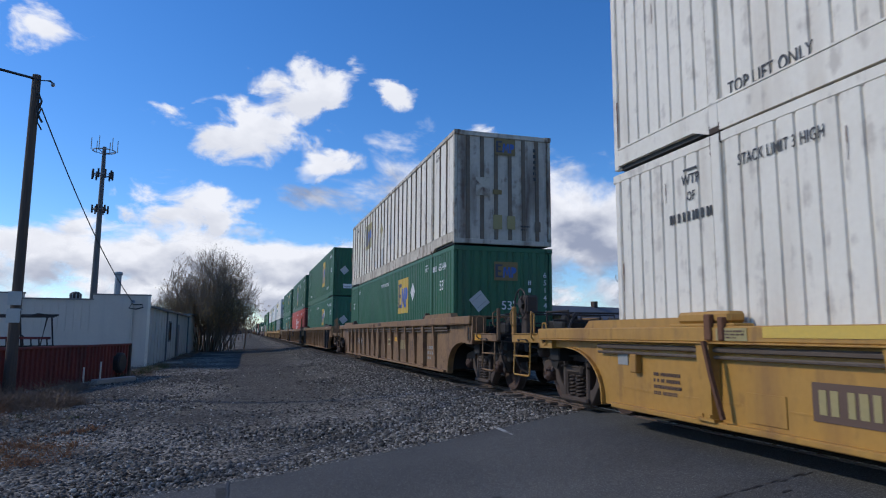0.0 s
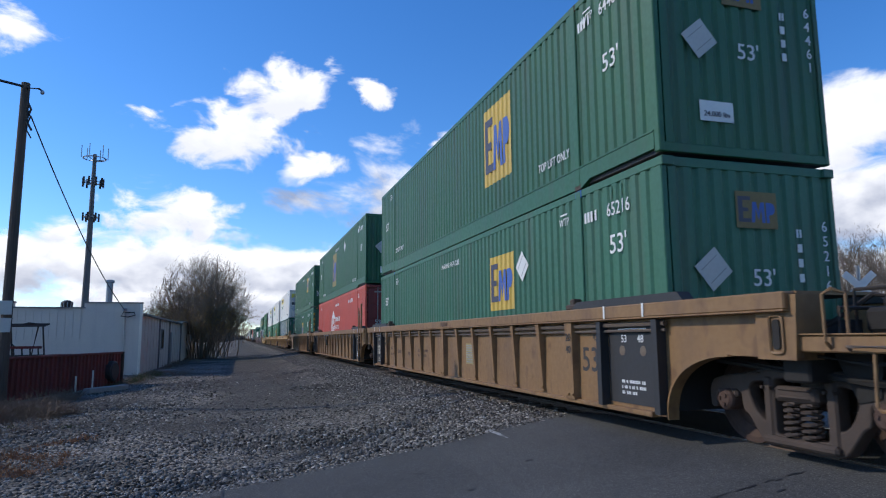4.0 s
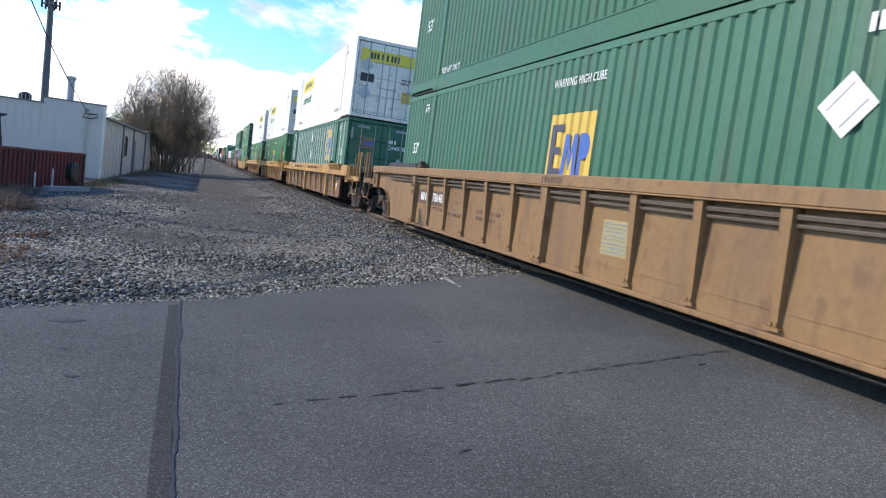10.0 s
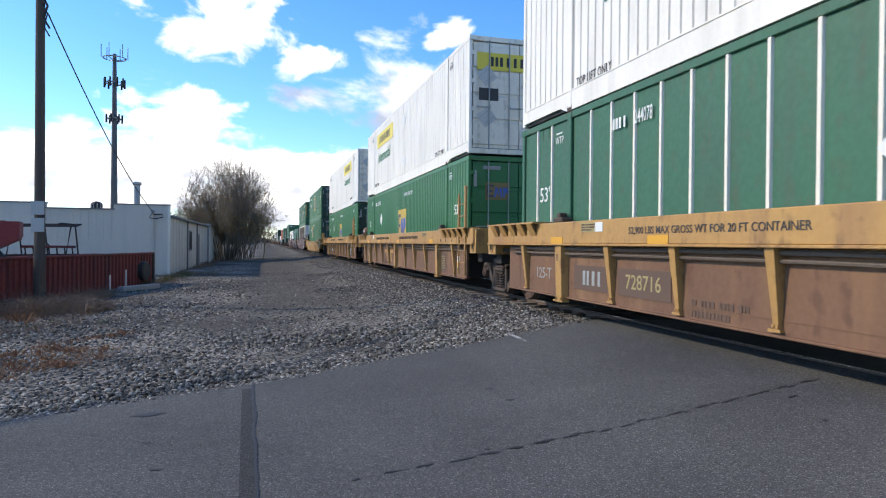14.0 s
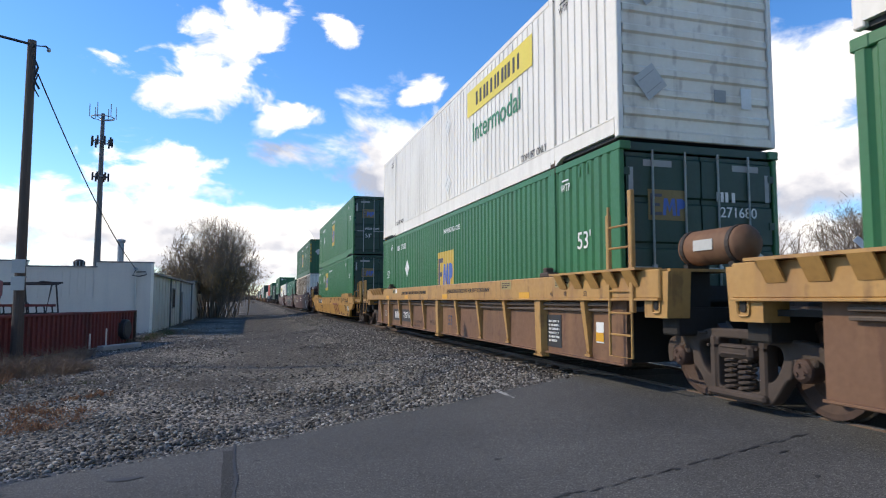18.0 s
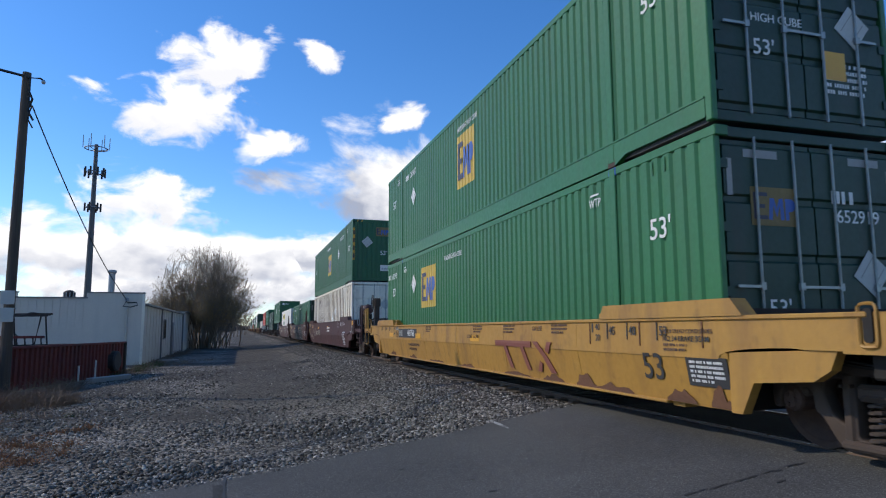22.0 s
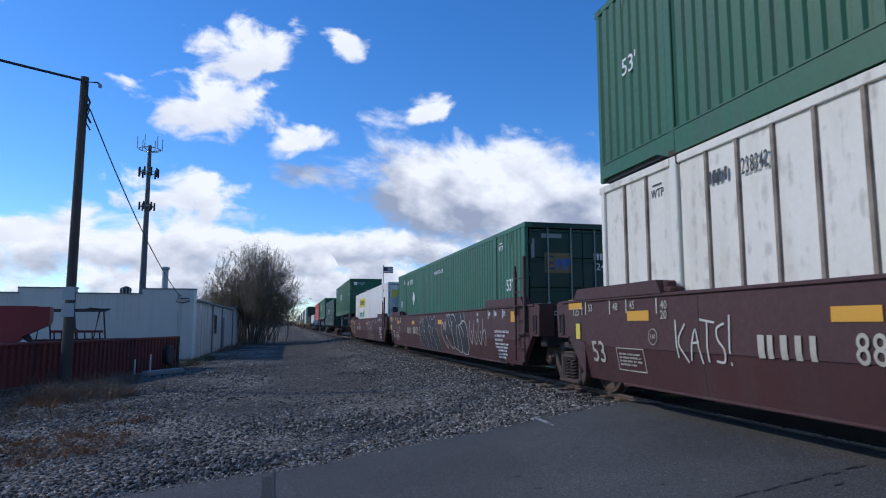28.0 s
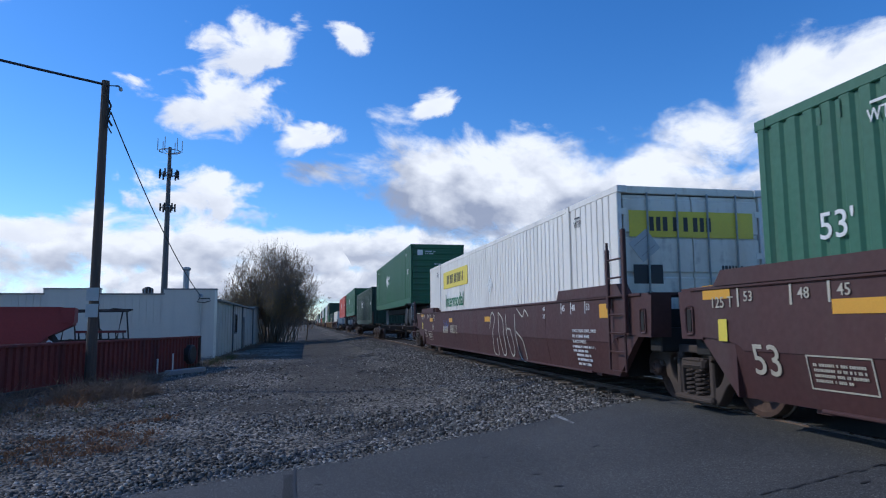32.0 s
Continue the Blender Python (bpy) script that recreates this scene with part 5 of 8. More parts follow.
        if c["body"] == "tan_dirty":
            part("amber_strip", bx(-1.486, -1.48, *yy(2.05, 2.42), 0.985, 1.10), "decal_amber", car, "amber reflective strip")
        bm = bm_new()   # brake gear and piping below the platform, coloured dark for the gap's shade
        box(bm, -1.05, -0.45, *yy(2.3, 3.1 - q), 0.55, 0.95, bevel=0.04)
        box(bm, 0.4, 1.15, *yy(2.1, 3.2 - q), 0.5, 0.98, bevel=0.04)
        box(bm, -1.25, 1.25, *yy(3.2 - q, 3.4 - q), 0.80, 1.06, bevel=0.02)
        tube(bm, [(-1.15, P(0.6), 0.86), (-1.15, P(2.4), 0.72), (-0.6, P(3.4 - q), 0.72)], 0.035, 6)
        tube(bm, [(1.0, P(0.6), 0.86), (0.9, P(2.4), 0.66), (0.5, P(3.4 - q), 0.7)], 0.035, 6)
        part("brake_gear", bm, "grime_shade", car, "greasy brake gear and pipes darkened for shade")
        part("cross_rail", tube(bm_new(), [(-1.2, P(3.2 - q), 1.1), (-1.2, P(3.2 - q), 1.5), (-0.5, P(3.22 - q), 1.5), (0.5, P(3.22 - q), 1.5), (1.2, P(3.2 - q), 1.5), (1.2, P(3.2 - q), 1.1)], 0.018, 6), "dark_steel", car)
        part("cross_rail", tube(bm_new(), [(-1.2, P(2.15), 1.12), (-1.2, P(2.15), 1.34), (1.2, P(2.15), 1.34), (1.2, P(2.15), 1.12)], 0.018, 6), "dark_steel", car)
        part("valve_box", bx(0.15, 0.85, *yy(2.1, 2.8), 1.125, 1.4, bevel=0.03), "grime_shade", car, "dark rusty valve box")
        part("control_valve", box(bx(-1.0, -0.55, *yy(2.2, 2.6), 1.12, 1.34, bevel=0.04), -0.9, -0.65, *yy(2.3, 2.5), 1.30, 1.44, bevel=0.03), "grime_shade", car, "greasy brake control valve")
        part("valve_pipe", tube(bm_new(), [(-0.78, P(2.4), 1.4), (-0.8, P(2.15), 1.46), (-1.05, P(1.9), 1.2), (-1.1, P(1.5), 1.1)], 0.022, 6), "dark_steel", car)
        part("crossover_step", bx(-0.7, 0.7, *yy(3.28 - q, 3.55 - q), 1.14, 1.18), "dark_steel", car)
        part("retainer_pipe", tube(bm_new(), [(-1.28, P(1.9), 0.94), (-1.3, P(2.5), 0.88), (-1.3, P(3.1 - q), 0.92), (-0.9, P(3.4 - q), 0.82)], 0.022, 6), "grime_shade", car)
        part("brake_cylinder", lathe(bm_new(), [(-0.35, 0.04), (-0.33, 0.13), (0.2, 0.14), (0.24, 0.06), (0.4, 0.05)], 14, "x"), "iron", car, smooth=True, at=pose(-0.85, P(2.7), 0.86))
        part("coupler", box(bx(-0.12, 0.12, *yy(3.3 - q, 3.72 - q), 0.72, 0.98, bevel=0.03), -0.2, 0.2, *yy(3.6 - q, 3.84 - q), 0.68, 1.02, bevel=0.05), "iron", car, "rusty knuckle coupler")
        part("air_hose", tube(bm_new(), [(-0.35, P(3.4 - q), 0.8), (-0.4, P(3.55 - q), 0.45), (-0.35, P(3.68 - q), 0.34), (-0.3, P(3.82 - q), 0.36)], 0.028, 6), "cable", car)
        part("hose_bracket", tube(bm_new(), [(-1.35, P(3.38 - q), 0.98), (-1.38, P(3.46 - q), 0.7), (-1.3, P(3.44 - q), 0.5), (-1.2, P(3.3 - q), 0.42)], 0.02, 6), "dark_steel", car)
        part("uncoupling_lever", tube(bm_new(), [(-1.4, P(3.4 - q), 0.72), (-1.38, P(3.45 - q), 0.98), (-0.8, P(3.5 - q), 0.92), (-0.2, P(3.55 - q), 0.95)], 0.016, 6), "iron", car)
    else:
        part("articulation", box(bx(-0.55, 0.55, *yy(1.3, 1.75), 0.84, 1.04, bevel=0.04), -0.25, 0.25, *yy(1.4, 1.8), 1.0, 1.16, bevel=0.03), "iron", car, "cast articulation joint")
        if k < 0:
            ladder(car, -1.58, P(0.42), 0.40, 2.3, post, 0.5, 7)
            part("ladder_stanchion", bx(-1.60, -1.54, *yy(0.64, 0.72), 0.95, 2.45, bevel=0.01), post, car)
            part("ladder_stanchion", bx(-1.60, -1.54, *yy(0.12, 0.18), 1.3, 2.2, bevel=0.01), post, car)
    if tank:
        y0, z = (1.85, 1.93) if coupled else (1.45, 1.71)
        t = part("air_reservoir", lathe(bm_new(), [(-0.55, 0.04), (-0.53, 0.13), (-0.46, 0.19), (-0.44, 0.205), (0.44, 0.205), (0.46, 0.19), (0.53, 0.13), (0.55, 0.04)], 22, "y"), "maroon" if c["body"] == "maroon" else "brown", car, "cylindrical air reservoir", smooth=True, at=pose(-0.95, P(y0), z))
        part("reservoir_label", bx(-0.212, -0.206, -0.16, 0.16, -0.05, 0.07), "patch_pale", t, "white label plate")
        for d in (-0.38, 0.38):
            part("reservoir_strap", lathe(bm_new(), [(d - 0.03, 0.2), (d - 0.03, 0.215), (d + 0.03, 0.215), (d + 0.03, 0.2)], 22, "y"), "dark_steel", t)
            part("reservoir_stand", bx(-1.1, -0.8, P(y0) + d - 0.04, P(y0) + d + 0.04, 1.0, z - 0.19), "grime_shade", car)
    if brake:
        handbrake(car, -0.95, P(3.2), 2.2 if c["body"] == "maroon" else 1.7)


def well_car(label, kind, c, near="coupler", far="coupler", trucks=(1, 1), tank=False, brake=False, turning=True):
    car = thing("well_car", label, "railway car", "cars of the train")
    gap_n, gap_f = ((1.57 if kind != "deep" else 1.76) if e == "coupler" else 1.68 for e in (near, far))
    for s in (-1, 1):
        flank(car, kind, c, 0.0, CL, s, tuple(2.0 if e == "coupler" else 1.25 for e in (near, far)))
    bm = bm_new()
    box(bm, -1.36, 1.36, 0.0, CL, 0.30, 0.34)
    for j in range(8):
        box(bm, -1.36, 1.36, 0.6 + j * 2.1, 0.8 + j * 2.1, 0.25, 0.30)
    part("well_floor", cached(("floor", c["body"]), lambda: mesh_of(bm, "well_floor", c["body"])), c["body"], car)
    car_end(car, -1, 0.0, near == "coupler", c, tank, brake)
    car_end(car, 1, CL, far == "coupler", c)
    if trucks[0]:
        truck(car, -gap_n, turning)
    if trucks[1]:
        truck(car, CL + gap_f, turning)
    for y in (POST - 0.02, CL - POST):   # corner locks on the chord
        part("corner_lock", box(bx(-1.50, -1.30, y - 0.16, y + 0.16, c["top"], c["top"] + 0.08, bevel=0.02), -1.48, -1.34, y - 0.05, y + 0.07, c["top"] + 0.05, c["top"] + 0.16, bevel=0.02), "iron" if kind != "smooth" else c["body"], car)
    return car


def sill_x(z):
    """The outer face of a smooth car's side at a height."""
    return -1.523 if z > 0.86 else -1.523 + (0.86 - z) * 0.1788


def drape_marks(car):
    """Lay painted marks on the bent side sheet of a smooth car."""
    for ob in car.children:
        if ob.name.split(".")[0] in ("lettering", "stencil", "owner_mark", "stencil_panel", "number_panel", "inspection_tag", "sprayed_line", "sprayed_fill", "painted_mark", "rust_patch"):
            m = ob.matrix_basis.copy()
            bm = bm_new()
            bm.from_mesh(ob.data)
            bm.transform(m)
            bmesh.ops.bisect_plane(bm, geom=bm.verts[:] + bm.edges[:] + bm.faces[:], plane_co=(0, 0, 0.86), plane_no=(0, 0, 1))
            base = max(v.co.x for v in bm.verts)
            lift = {"sprayed_line": 0.009, "sprayed_fill": 0.003, "stencil_panel": 0.002, "number_panel": 0.002}.get(ob.name.split(".")[0], 0.008)
            for v in bm.verts:
                v.co.x = sill_x(v.co.z) - lift + (v.co.x - base)
            me = bpy.data.meshes.new(ob.name)
            me.materials.append(ob.data.materials[0])
            bm.to_mesh(me)
            bm.free()
            ob.data = me
            ob.matrix_basis = Matrix.Identity(4)


TAN = dict(body="tan", chord="tan", post="tan", plate="black", panels=True, top=1.49)
TAN_DIRTY = dict(body="tan_dirty", chord="tan", post="tan_dirty", top=1.49, short=0.17)
DEEP = dict(body="brown", chord="tan_clean", post="tan_clean", top=1.46)
YELLOW = dict(body="yellow", chord="yellow", post="yellow", top=1.22)
YELLOW_RIB = dict(body="yellow", chord="yellow", post="yellow", few=True, top=1.20, short=0.17)
MAROON = dict(body="maroon", chord="maroon", post="maroon", top=1.50)
FLOOR_Z = 0.35

# the train: where each car's load begins at 0 s, along the line
CARS_Y = [-8.55, 14.86, 38.30, 57.62, 77.11, 100.92, 120.50, 140.21, 164.00, 187.92, 207.51, 226.96]
MOVERS = []   # (thing, start along the line, height)


def place(ob, y, z=0.0):
    ob.matrix_basis = pose(TRACK_X, y, z)
    MOVERS.append((ob, y, z))
    return ob


def car_marks(car, kind, name_bars=None, top=1.5):
    """Stencils on a car's near side."""
    for y, t in ((0.9, "53"), (1.5, "48"), (1.95, "45")):
        if kind == "deep":
            letter(car, t, 0.10, -1.565, y - 0.4, 1.19, "decal_brown")
        elif kind == "smooth":
            letter(car, t, 0.15, -1.525, y - 0.2, top - 0.15, name_bars or "decal_black")
            plate(car, 0.02, 0.2, -1.525, y - 0.08, top - 0.15, name_bars or "decal_black", name="position_mark")
    if kind != "deep":
        xx = -1.525 if kind == "smooth" else -1.452
        for y, m in (((5.5, "decal_amber"),) if kind == "rib" else ((6.9, "decal_amber"), (11.35, "decal_amber"))):
            plate(car, 0.5, 0.13, xx, y, 0.93 if kind == "rib" else top - 0.3, m, name="reflector_strip", label="amber reflective strip")
    else:
        for y in (2.6, 7.3, 11.3, 14.05):
            plate(car, 0.42, 0.12, -1.563, y, 1.17, "decal_amber", name="reflector_strip", label="amber reflective strip")

# ---------------------------------------------------------------- the train, car by car
def stack(i, *loads):
    for k, ob in enumerate(loads):
        if ob:
            place(ob, CARS_Y[i], FLOOR_Z + k * CH)


DOOR_MARKS = [("logo", -0.55, 2.05, 0.62, 0.42), ("diamond", 0.75, 1.35), ("text", "53'", -0.55, 0.95, 0.26), ("bars", 5, 0.6, 0.4, 0.62, 0.7),
              ("plate", 0.45, 0.09, -0.7, 2.62, "decal_grey"), ("plate", 0.45, 0.09, 0.75, 2.62, "decal_grey"), ("plate", 0.07, 0.4, -1.12, 2.35, "decal_grey"), ("plate", 0.07, 0.4, 1.12, 2.35, "decal_grey")]

def door_marks(number):
    return DOOR_MARKS + [("bars", 1, 0.5, 0.17, 0.5, 2.2), ("text", number, 0.62, 1.98, 0.21)]


NOSE_MARKS = [("logo", 0.05, 2.3, 0.62, 0.46), ("diamond", -0.65, 1.55), ("text", "53'", 0.1, 1.45, 0.3), ("bars", 4, 0.12, 0.75, 0.68, 1.75), ("column", 1.1, 1.75, 0.19)]
WEIGHT = [("plate", 0.5, 0.26, -0.45, 0.62, "decal_white"), ("text", "24,000 lbs", -0.45, 0.58, 0.095, "decal_black")]

# car 0, yellow
c0 = well_car("ochre yellow well car with grimy welded side", "rib", YELLOW_RIB, brake=False)
place(c0, CARS_Y[0])
plate(c0, 1.9, 0.32, -1.454, 12.02, 0.57, "decal_brown", name="number_panel")
bars(c0, 1, 0.8, 0.24, -1.46, 12.5, 0.57, "decal_faded", seed=3, name="owner_mark")
plate(c0, 1.5, 0.1, -1.578, 12.6, 1.14, "decal_yellow", name="fresh_paint_stripe", label="fresh yellow paint stripe")
plate(c0, 0.42, 0.12, -1.578, 13.75, 1.12, "decal_faded", name="notice_patch", label="pale notice patch")
bars(c0, 3, 0.36, 0.09, -1.583, 13.75, 1.12, "decal_brown", seed=8)
bars(c0, 4, 0.5, 0.28, -1.454, 14.95, 0.56, "decal_brown", seed=19)
part("junction_box", bx(-1.53, -1.44, 15.45, 15.58, 0.66, 0.88, bevel=0.012), "yellow", c0)
part("placard_plate", bx(-1.46, -1.45, 15.72, 15.95, 0.74, 0.9), "decal_grey", c0, "worn grey placard plate")
part("lock_housing", box(bx(-1.56, -1.32, 13.72, 14.72, 1.195, 1.23, bevel=0.01), -1.55, -1.34, 13.80, 14.60, 1.23, 1.35, bevel=0.03), "yellow", c0, "folded yellow lock housing")
part("lock_bracket", box(bx(-1.60, -1.50, 14.02, 14.12, 1.06, 1.32, bevel=0.01), -1.60, -1.50, 13.84, 13.92, 1.06, 1.29, bevel=0.01), "rust", c0, "rusted lock bracket")
part("brake_rod", tube(bm_new(), [(-1.62, 14.1, 1.05), (-1.6, 14.03, 0.7), (-1.55, 13.95, 0.3)], 0.03, 6), "rust", c0)
part("access_hatch", bx(-1.462, -1.45, 13.25, 13.72, 0.30, 0.58, bevel=0.004), "yellow", c0)
a = container("grimy white corrugated container in a yellow well car", "white_old", "groove", "corr", text="decal_black", low_material="rust_rail")
narrow(a, "STACK LIMIT 3 HIGH", 0.17, -CW - 0.004, 13.33, 2.52, "decal_black", 0.62)
bars(a, 1, 0.78, 0.13, -CW - 0.004, CL - 1.55, 2.09, "decal_black", seed=2)
narrow(a, "OF", 0.15, -CW - 0.004, CL - 1.55, 2.31, "decal_black")
b = container("grimy cream container stacked on a white one", "white_old", "groove", "corr", text="decal_black", top_lift=True, panel=(9.5, 2.0), low_material="white_old")
rng = random.Random(15)
def rust_run(ob, y, z0, z1, w):
    """A ragged brown run of rust on a wall, narrowing downwards."""
    n = 12
    left = [(y + w * rng.uniform(0.25, 1.0) * (k / n) ** 0.6, z0 + (z1 - z0) * k / n) for k in range(n + 1)]
    right = [(y - w * rng.uniform(0.25, 1.0) * (k / n) ** 0.6, z0 + (z1 - z0) * k / n) for k in range(n, -1, -1)]
    part("rust_run", prism(bm_new(), left + right[:-1], "x", -CW - 0.0045, -CW - 0.003), "rust", ob, "ragged brown rust run")
for y, z0, z1, w in ((CL - POST, 2.05, 2.84, 0.04), (CL - POST + 0.05, 2.5, 2.86, 0.05), (CL - 1.1, 2.3, 2.55, 0.012), (CL - 0.15, 1.3, 1.7, 0.015), (12.6, 2.2, 2.5, 0.01)):
    rust_run(a, y, z0, z1, w)
for y, z0, z1, w in ((CL - POST, 0.1, 0.75, 0.035), (CL - POST - 0.03, 1.2, 2.8, 0.03), (CL - POST + 0.06, 0.5, 1.2, 0.02), (CL - 0.1, 0.2, 1.0, 0.02), (13.2, 2.3, 2.6, 0.015), (15.2, 1.7, 2.0, 0.012)):
    rust_run(b, y, z0, z1, w)
stack(0, a, b)

# car 1, dirty brown, single
c1 = well_car("dirty tan ribbed well car with open end platforms", "rib", TAN_DIRTY, brake=True)
place(c1, CARS_Y[1])
car_marks(c1, "rib")
bars(c1, 3, 0.55, 0.09, -1.578, 9.45, 1.385, "decal_brown", seed=17)
plate(c1, 0.4, 0.1, -1.578, 8.75, 1.385, "rust", name="scuffed_patch", label="rust scuff on the chord")
letter(c1, "53", 0.36, -1.452, 3.5, 0.75, "decal_brown")
bars(c1, 1, 0.8, 0.32, -1.452, 4.5, 0.78, "decal_faded", seed=4, name="owner_mark")
bars(c1, 3, 0.5, 0.4, -1.452, 1.5, 0.62, "decal_grey", seed=8)
plate(c1, 0.62, 0.2, -1.453, 6.45, 0.84, "decal_faded", name="stencil_panel", label="pale stencil panel")
letter(c1, "NWF13", 0.17, -1.459, 6.45, 0.83, "decal_brown")
plate(c1, 1.9, 0.3, -1.454, 12.75, 0.8, "decal_brown", name="number_panel")
letter(c1, "656209", 0.25, -1.46, 12.35, 0.8)
bars(c1, 1, 0.6, 0.24, -1.46, 13.3, 0.8, seed=12, name="owner_mark")
bars(c1, 1, 0.75, 0.11, -1.578, 7.64, 1.41, "decal_brown", seed=21, name="owner_mark")
letter(c1, "20", 0.15, -1.562, 14.22, 0.95, "decal_brown")
letter(c1, "40", 0.15, -1.562, 14.22, 0.78, "decal_brown")
stack(1, container("green corrugated container with yellow mark", "green", logo_at=(5.32, 1.95), logo_size=(1.5, 1.1), warning=8.2, number=("651444", 0.95), wtp=2.45, size_z=1.97, diamonds=((4.05, 2.0),), front=NOSE_MARKS),
      container("white ribbed container with rust-stained end", "white_old", "rib", "rib", "white_rust", rib_material="rib_grey", frame_material="white_worn", logo_at=(12.0, 1.9), text="decal_black", faded=True,
                front=[("logo", 0.05, 2.55, 0.55, 0.42), ("plate", 0.24, 0.36, -0.16, 0.62, "decal_faded"), ("plate", 0.22, 0.34, 0.2, 0.62, "decal_faded"), ("plate", 0.36, 0.46, -0.55, 1.5, "white_worn"), ("plate", 0.24, 0.12, -0.17, 1.38, "decal_dim"), ("plate", 0.16, 0.26, 0.92, 0.55, "rib_grey"), ("bars", 6, 0.12, 0.9, 0.85, 2.15), ("bars", 2, 0.24, 0.16, 0.58, 0.5)]))
for yy, zz, w, h in ((7.55, 3.25 + 1.35, 0.5, 0.75), (8.9, 3.25 + 0.7, 0.5, 0.62), (10.4, 3.25 + 0.55, 0.4, 0.2)):
    ob = MOVERS[-1][0]
    plate(ob, w, h, -CW + 0.028, yy, zz - FLOOR_Z - CH, "patch_pale", name="repair_patch", label="pale grey repair patch")
plate(ob, 0.38, 0.38, -CW + 0.026, 9.2, 1.75, "decal_faded", turn=45, name="placard_holder", label="weathered diamond placard")

# cars 2 to 4, one articulated tan set
for i, near, far, tr in ((2, "coupler", "artic", (1, 1)), (3, "artic", "artic", (0, 1)), (4, "artic", "coupler", (0, 1))):
    cc = well_car("tan ribbed well car of an articulated set", "rib", TAN if i != 2 else TAN, near, far, tr)
    place(cc, CARS_Y[i])
    for y, seed in ((0.52, 3), (15.52, 5)):
        if (i, seed) == (4, 5):
            continue
        pn = plate(cc, 1.05, 0.95, -1.456, y, 0.78, "black", name="capacity_panel", label="black panel with white stencils")
        if (i, seed) in ((2, 5), (3, 5)):
            part("lettering", text_mesh("125T", 0.40, "decal_cream", 1.06, 0.035), "decal_cream", pn, at=pose(0, -0.06, 0.006))
            bars(pn, 3, 0.5, 0.15, 0, 0, 0.005, "decal_cream", plane=pose(0, -0.36, 0), seed=seed + i)
        else:
            bars(pn, 3, 0.5, 0.2, 0, 0, 0.005, plane=Matrix.Identity(4), seed=seed + i)
            pn.children[0].matrix_basis = pose(0, -0.28, 0.005)
        m2 = part("stencil", text_mesh("53      48", 0.13, "decal_white"), "decal_white", pn, at=pose(0, 0.3, 0.006))
        part("lettering_line", bx(-0.3, 0.3, -0.02, 0.02, 0.004, 0.006), "decal_white", pn, at=pose(0, 0.41, 0))
        for u in (-0.22, 0.22):
            part("inspection_disc", lathe(bm_new(), [(0.004, 0.005), (0.004, 0.062), (0.007, 0.062), (0.007, 0.005)], 14, "z"), "rib_grey", pn, at=pose(u, 0.16, 0))
        for k in (-1, 1):
            part("black_post", bx(-1.572, -1.44, y + k * 0.6 - 0.05, y + k * 0.6 + 0.05, 0.25, 1.30), "black", cc)
            plate(cc, 0.035, 0.17, -1.58, y + k * 0.42, 1.41, "decal_white", name="position_mark")
    letter(cc, "53", 0.46, -1.452, 1.54, 0.79, "decal_black")
    for y in (1.5, 14.75):
        letter(cc, "45", 0.13, -1.452, y - 0.1, 1.1, "decal_black")
    for y in (1.955, 14.195):
        letter(cc, "20", 0.15, -1.568, y, 1.1, "decal_black")
        letter(cc, "40", 0.15, -1.568, y, 0.93, "decal_black")
    if i != 4:
        letter(cc, "IL 53' 1-3/4", 0.12, -1.452, 13.6, 0.80, "decal_brown")
        letter(cc, "IW 8' 9-7/8", 0.12, -1.452, 13.6, 0.62, "decal_brown")
    if i != 4:
        bars(cc, 1, 0.7, 0.12, -1.452, 12.6, 0.72, "decal_brown", seed=11 + i)
    if i != 4:
        bars(cc, 1, 1.0, 0.12, -1.452, 11.2, 0.68, "decal_brown", seed=12 + i)
    bars(cc, 2, 1.0, 0.24, -1.452, 10.1, 0.72, "decal_brown", seed=13 + i)
    plate(cc, 0.55, 0.42, -1.452, 6.4, 0.78, "decal_faded", name="notice_patch", label="pale stencilled notice patch")
    bars(cc, 8, 0.48, 0.38, -1.457, 6.4, 0.78, "decal_grey", seed=14 + i)
    bars(cc, 1, 0.7, 0.1, -1.578, 7.8, 1.41, "decal_brown", seed=31 + i, name="owner_mark")
    if i == 4:
        for y, w in ((13.62, 0.8), (12.66, 0.9)):
            plate(cc, w, 0.3, -1.454, y, 0.88, "decal_brown", name="number_panel")
        letter(cc, "786485", 0.25, -1.46, 12.68, 0.88)
        bars(cc, 1, 0.55, 0.2, -1.46, 13.55, 0.88, seed=4, name="owner_mark")
        letter(cc, "LD LMT 118400", 0.1, -1.453, 12.66, 0.66, "decal_brown")
        letter(cc, "20 FT CONTAINER", 0.1, -1.453, 11.65, 0.62, "decal_brown")
        letter(cc, "H", 0.13, -1.453, 11.65, 0.86, "decal_brown")
        strokes(cc, [[(-0.2, -0.16), (0.2, -0.16), (0.2, 0.16), (-0.2, 0.16), (-0.2, -0.16)]], 0.006, -1.453, 11.65, 0.88, "decal_brown")
    if i == 3:   # a loose chain hanging from the chord
        hose = part("brake_hose", tube(bm_new(), [(-1.56, 10.12, 1.33), (-1.62, 10.05, 1.26), (-1.62, 9.75, 0.98), (-1.61, 9.58, 0.86), (-1.60, 9.5, 0.83)], 0.034, 8), "cable", cc, "slack black rubber brake hose")
        part("brake_hose", tube(bm_new(), [(-1.56, 8.98, 1.35), (-1.62, 9.03, 1.26), (-1.62, 9.28, 1.0), (-1.61, 9.42, 0.86), (-1.60, 9.5, 0.83)], 0.034, 8), "cable", cc, "slack black rubber brake hose")
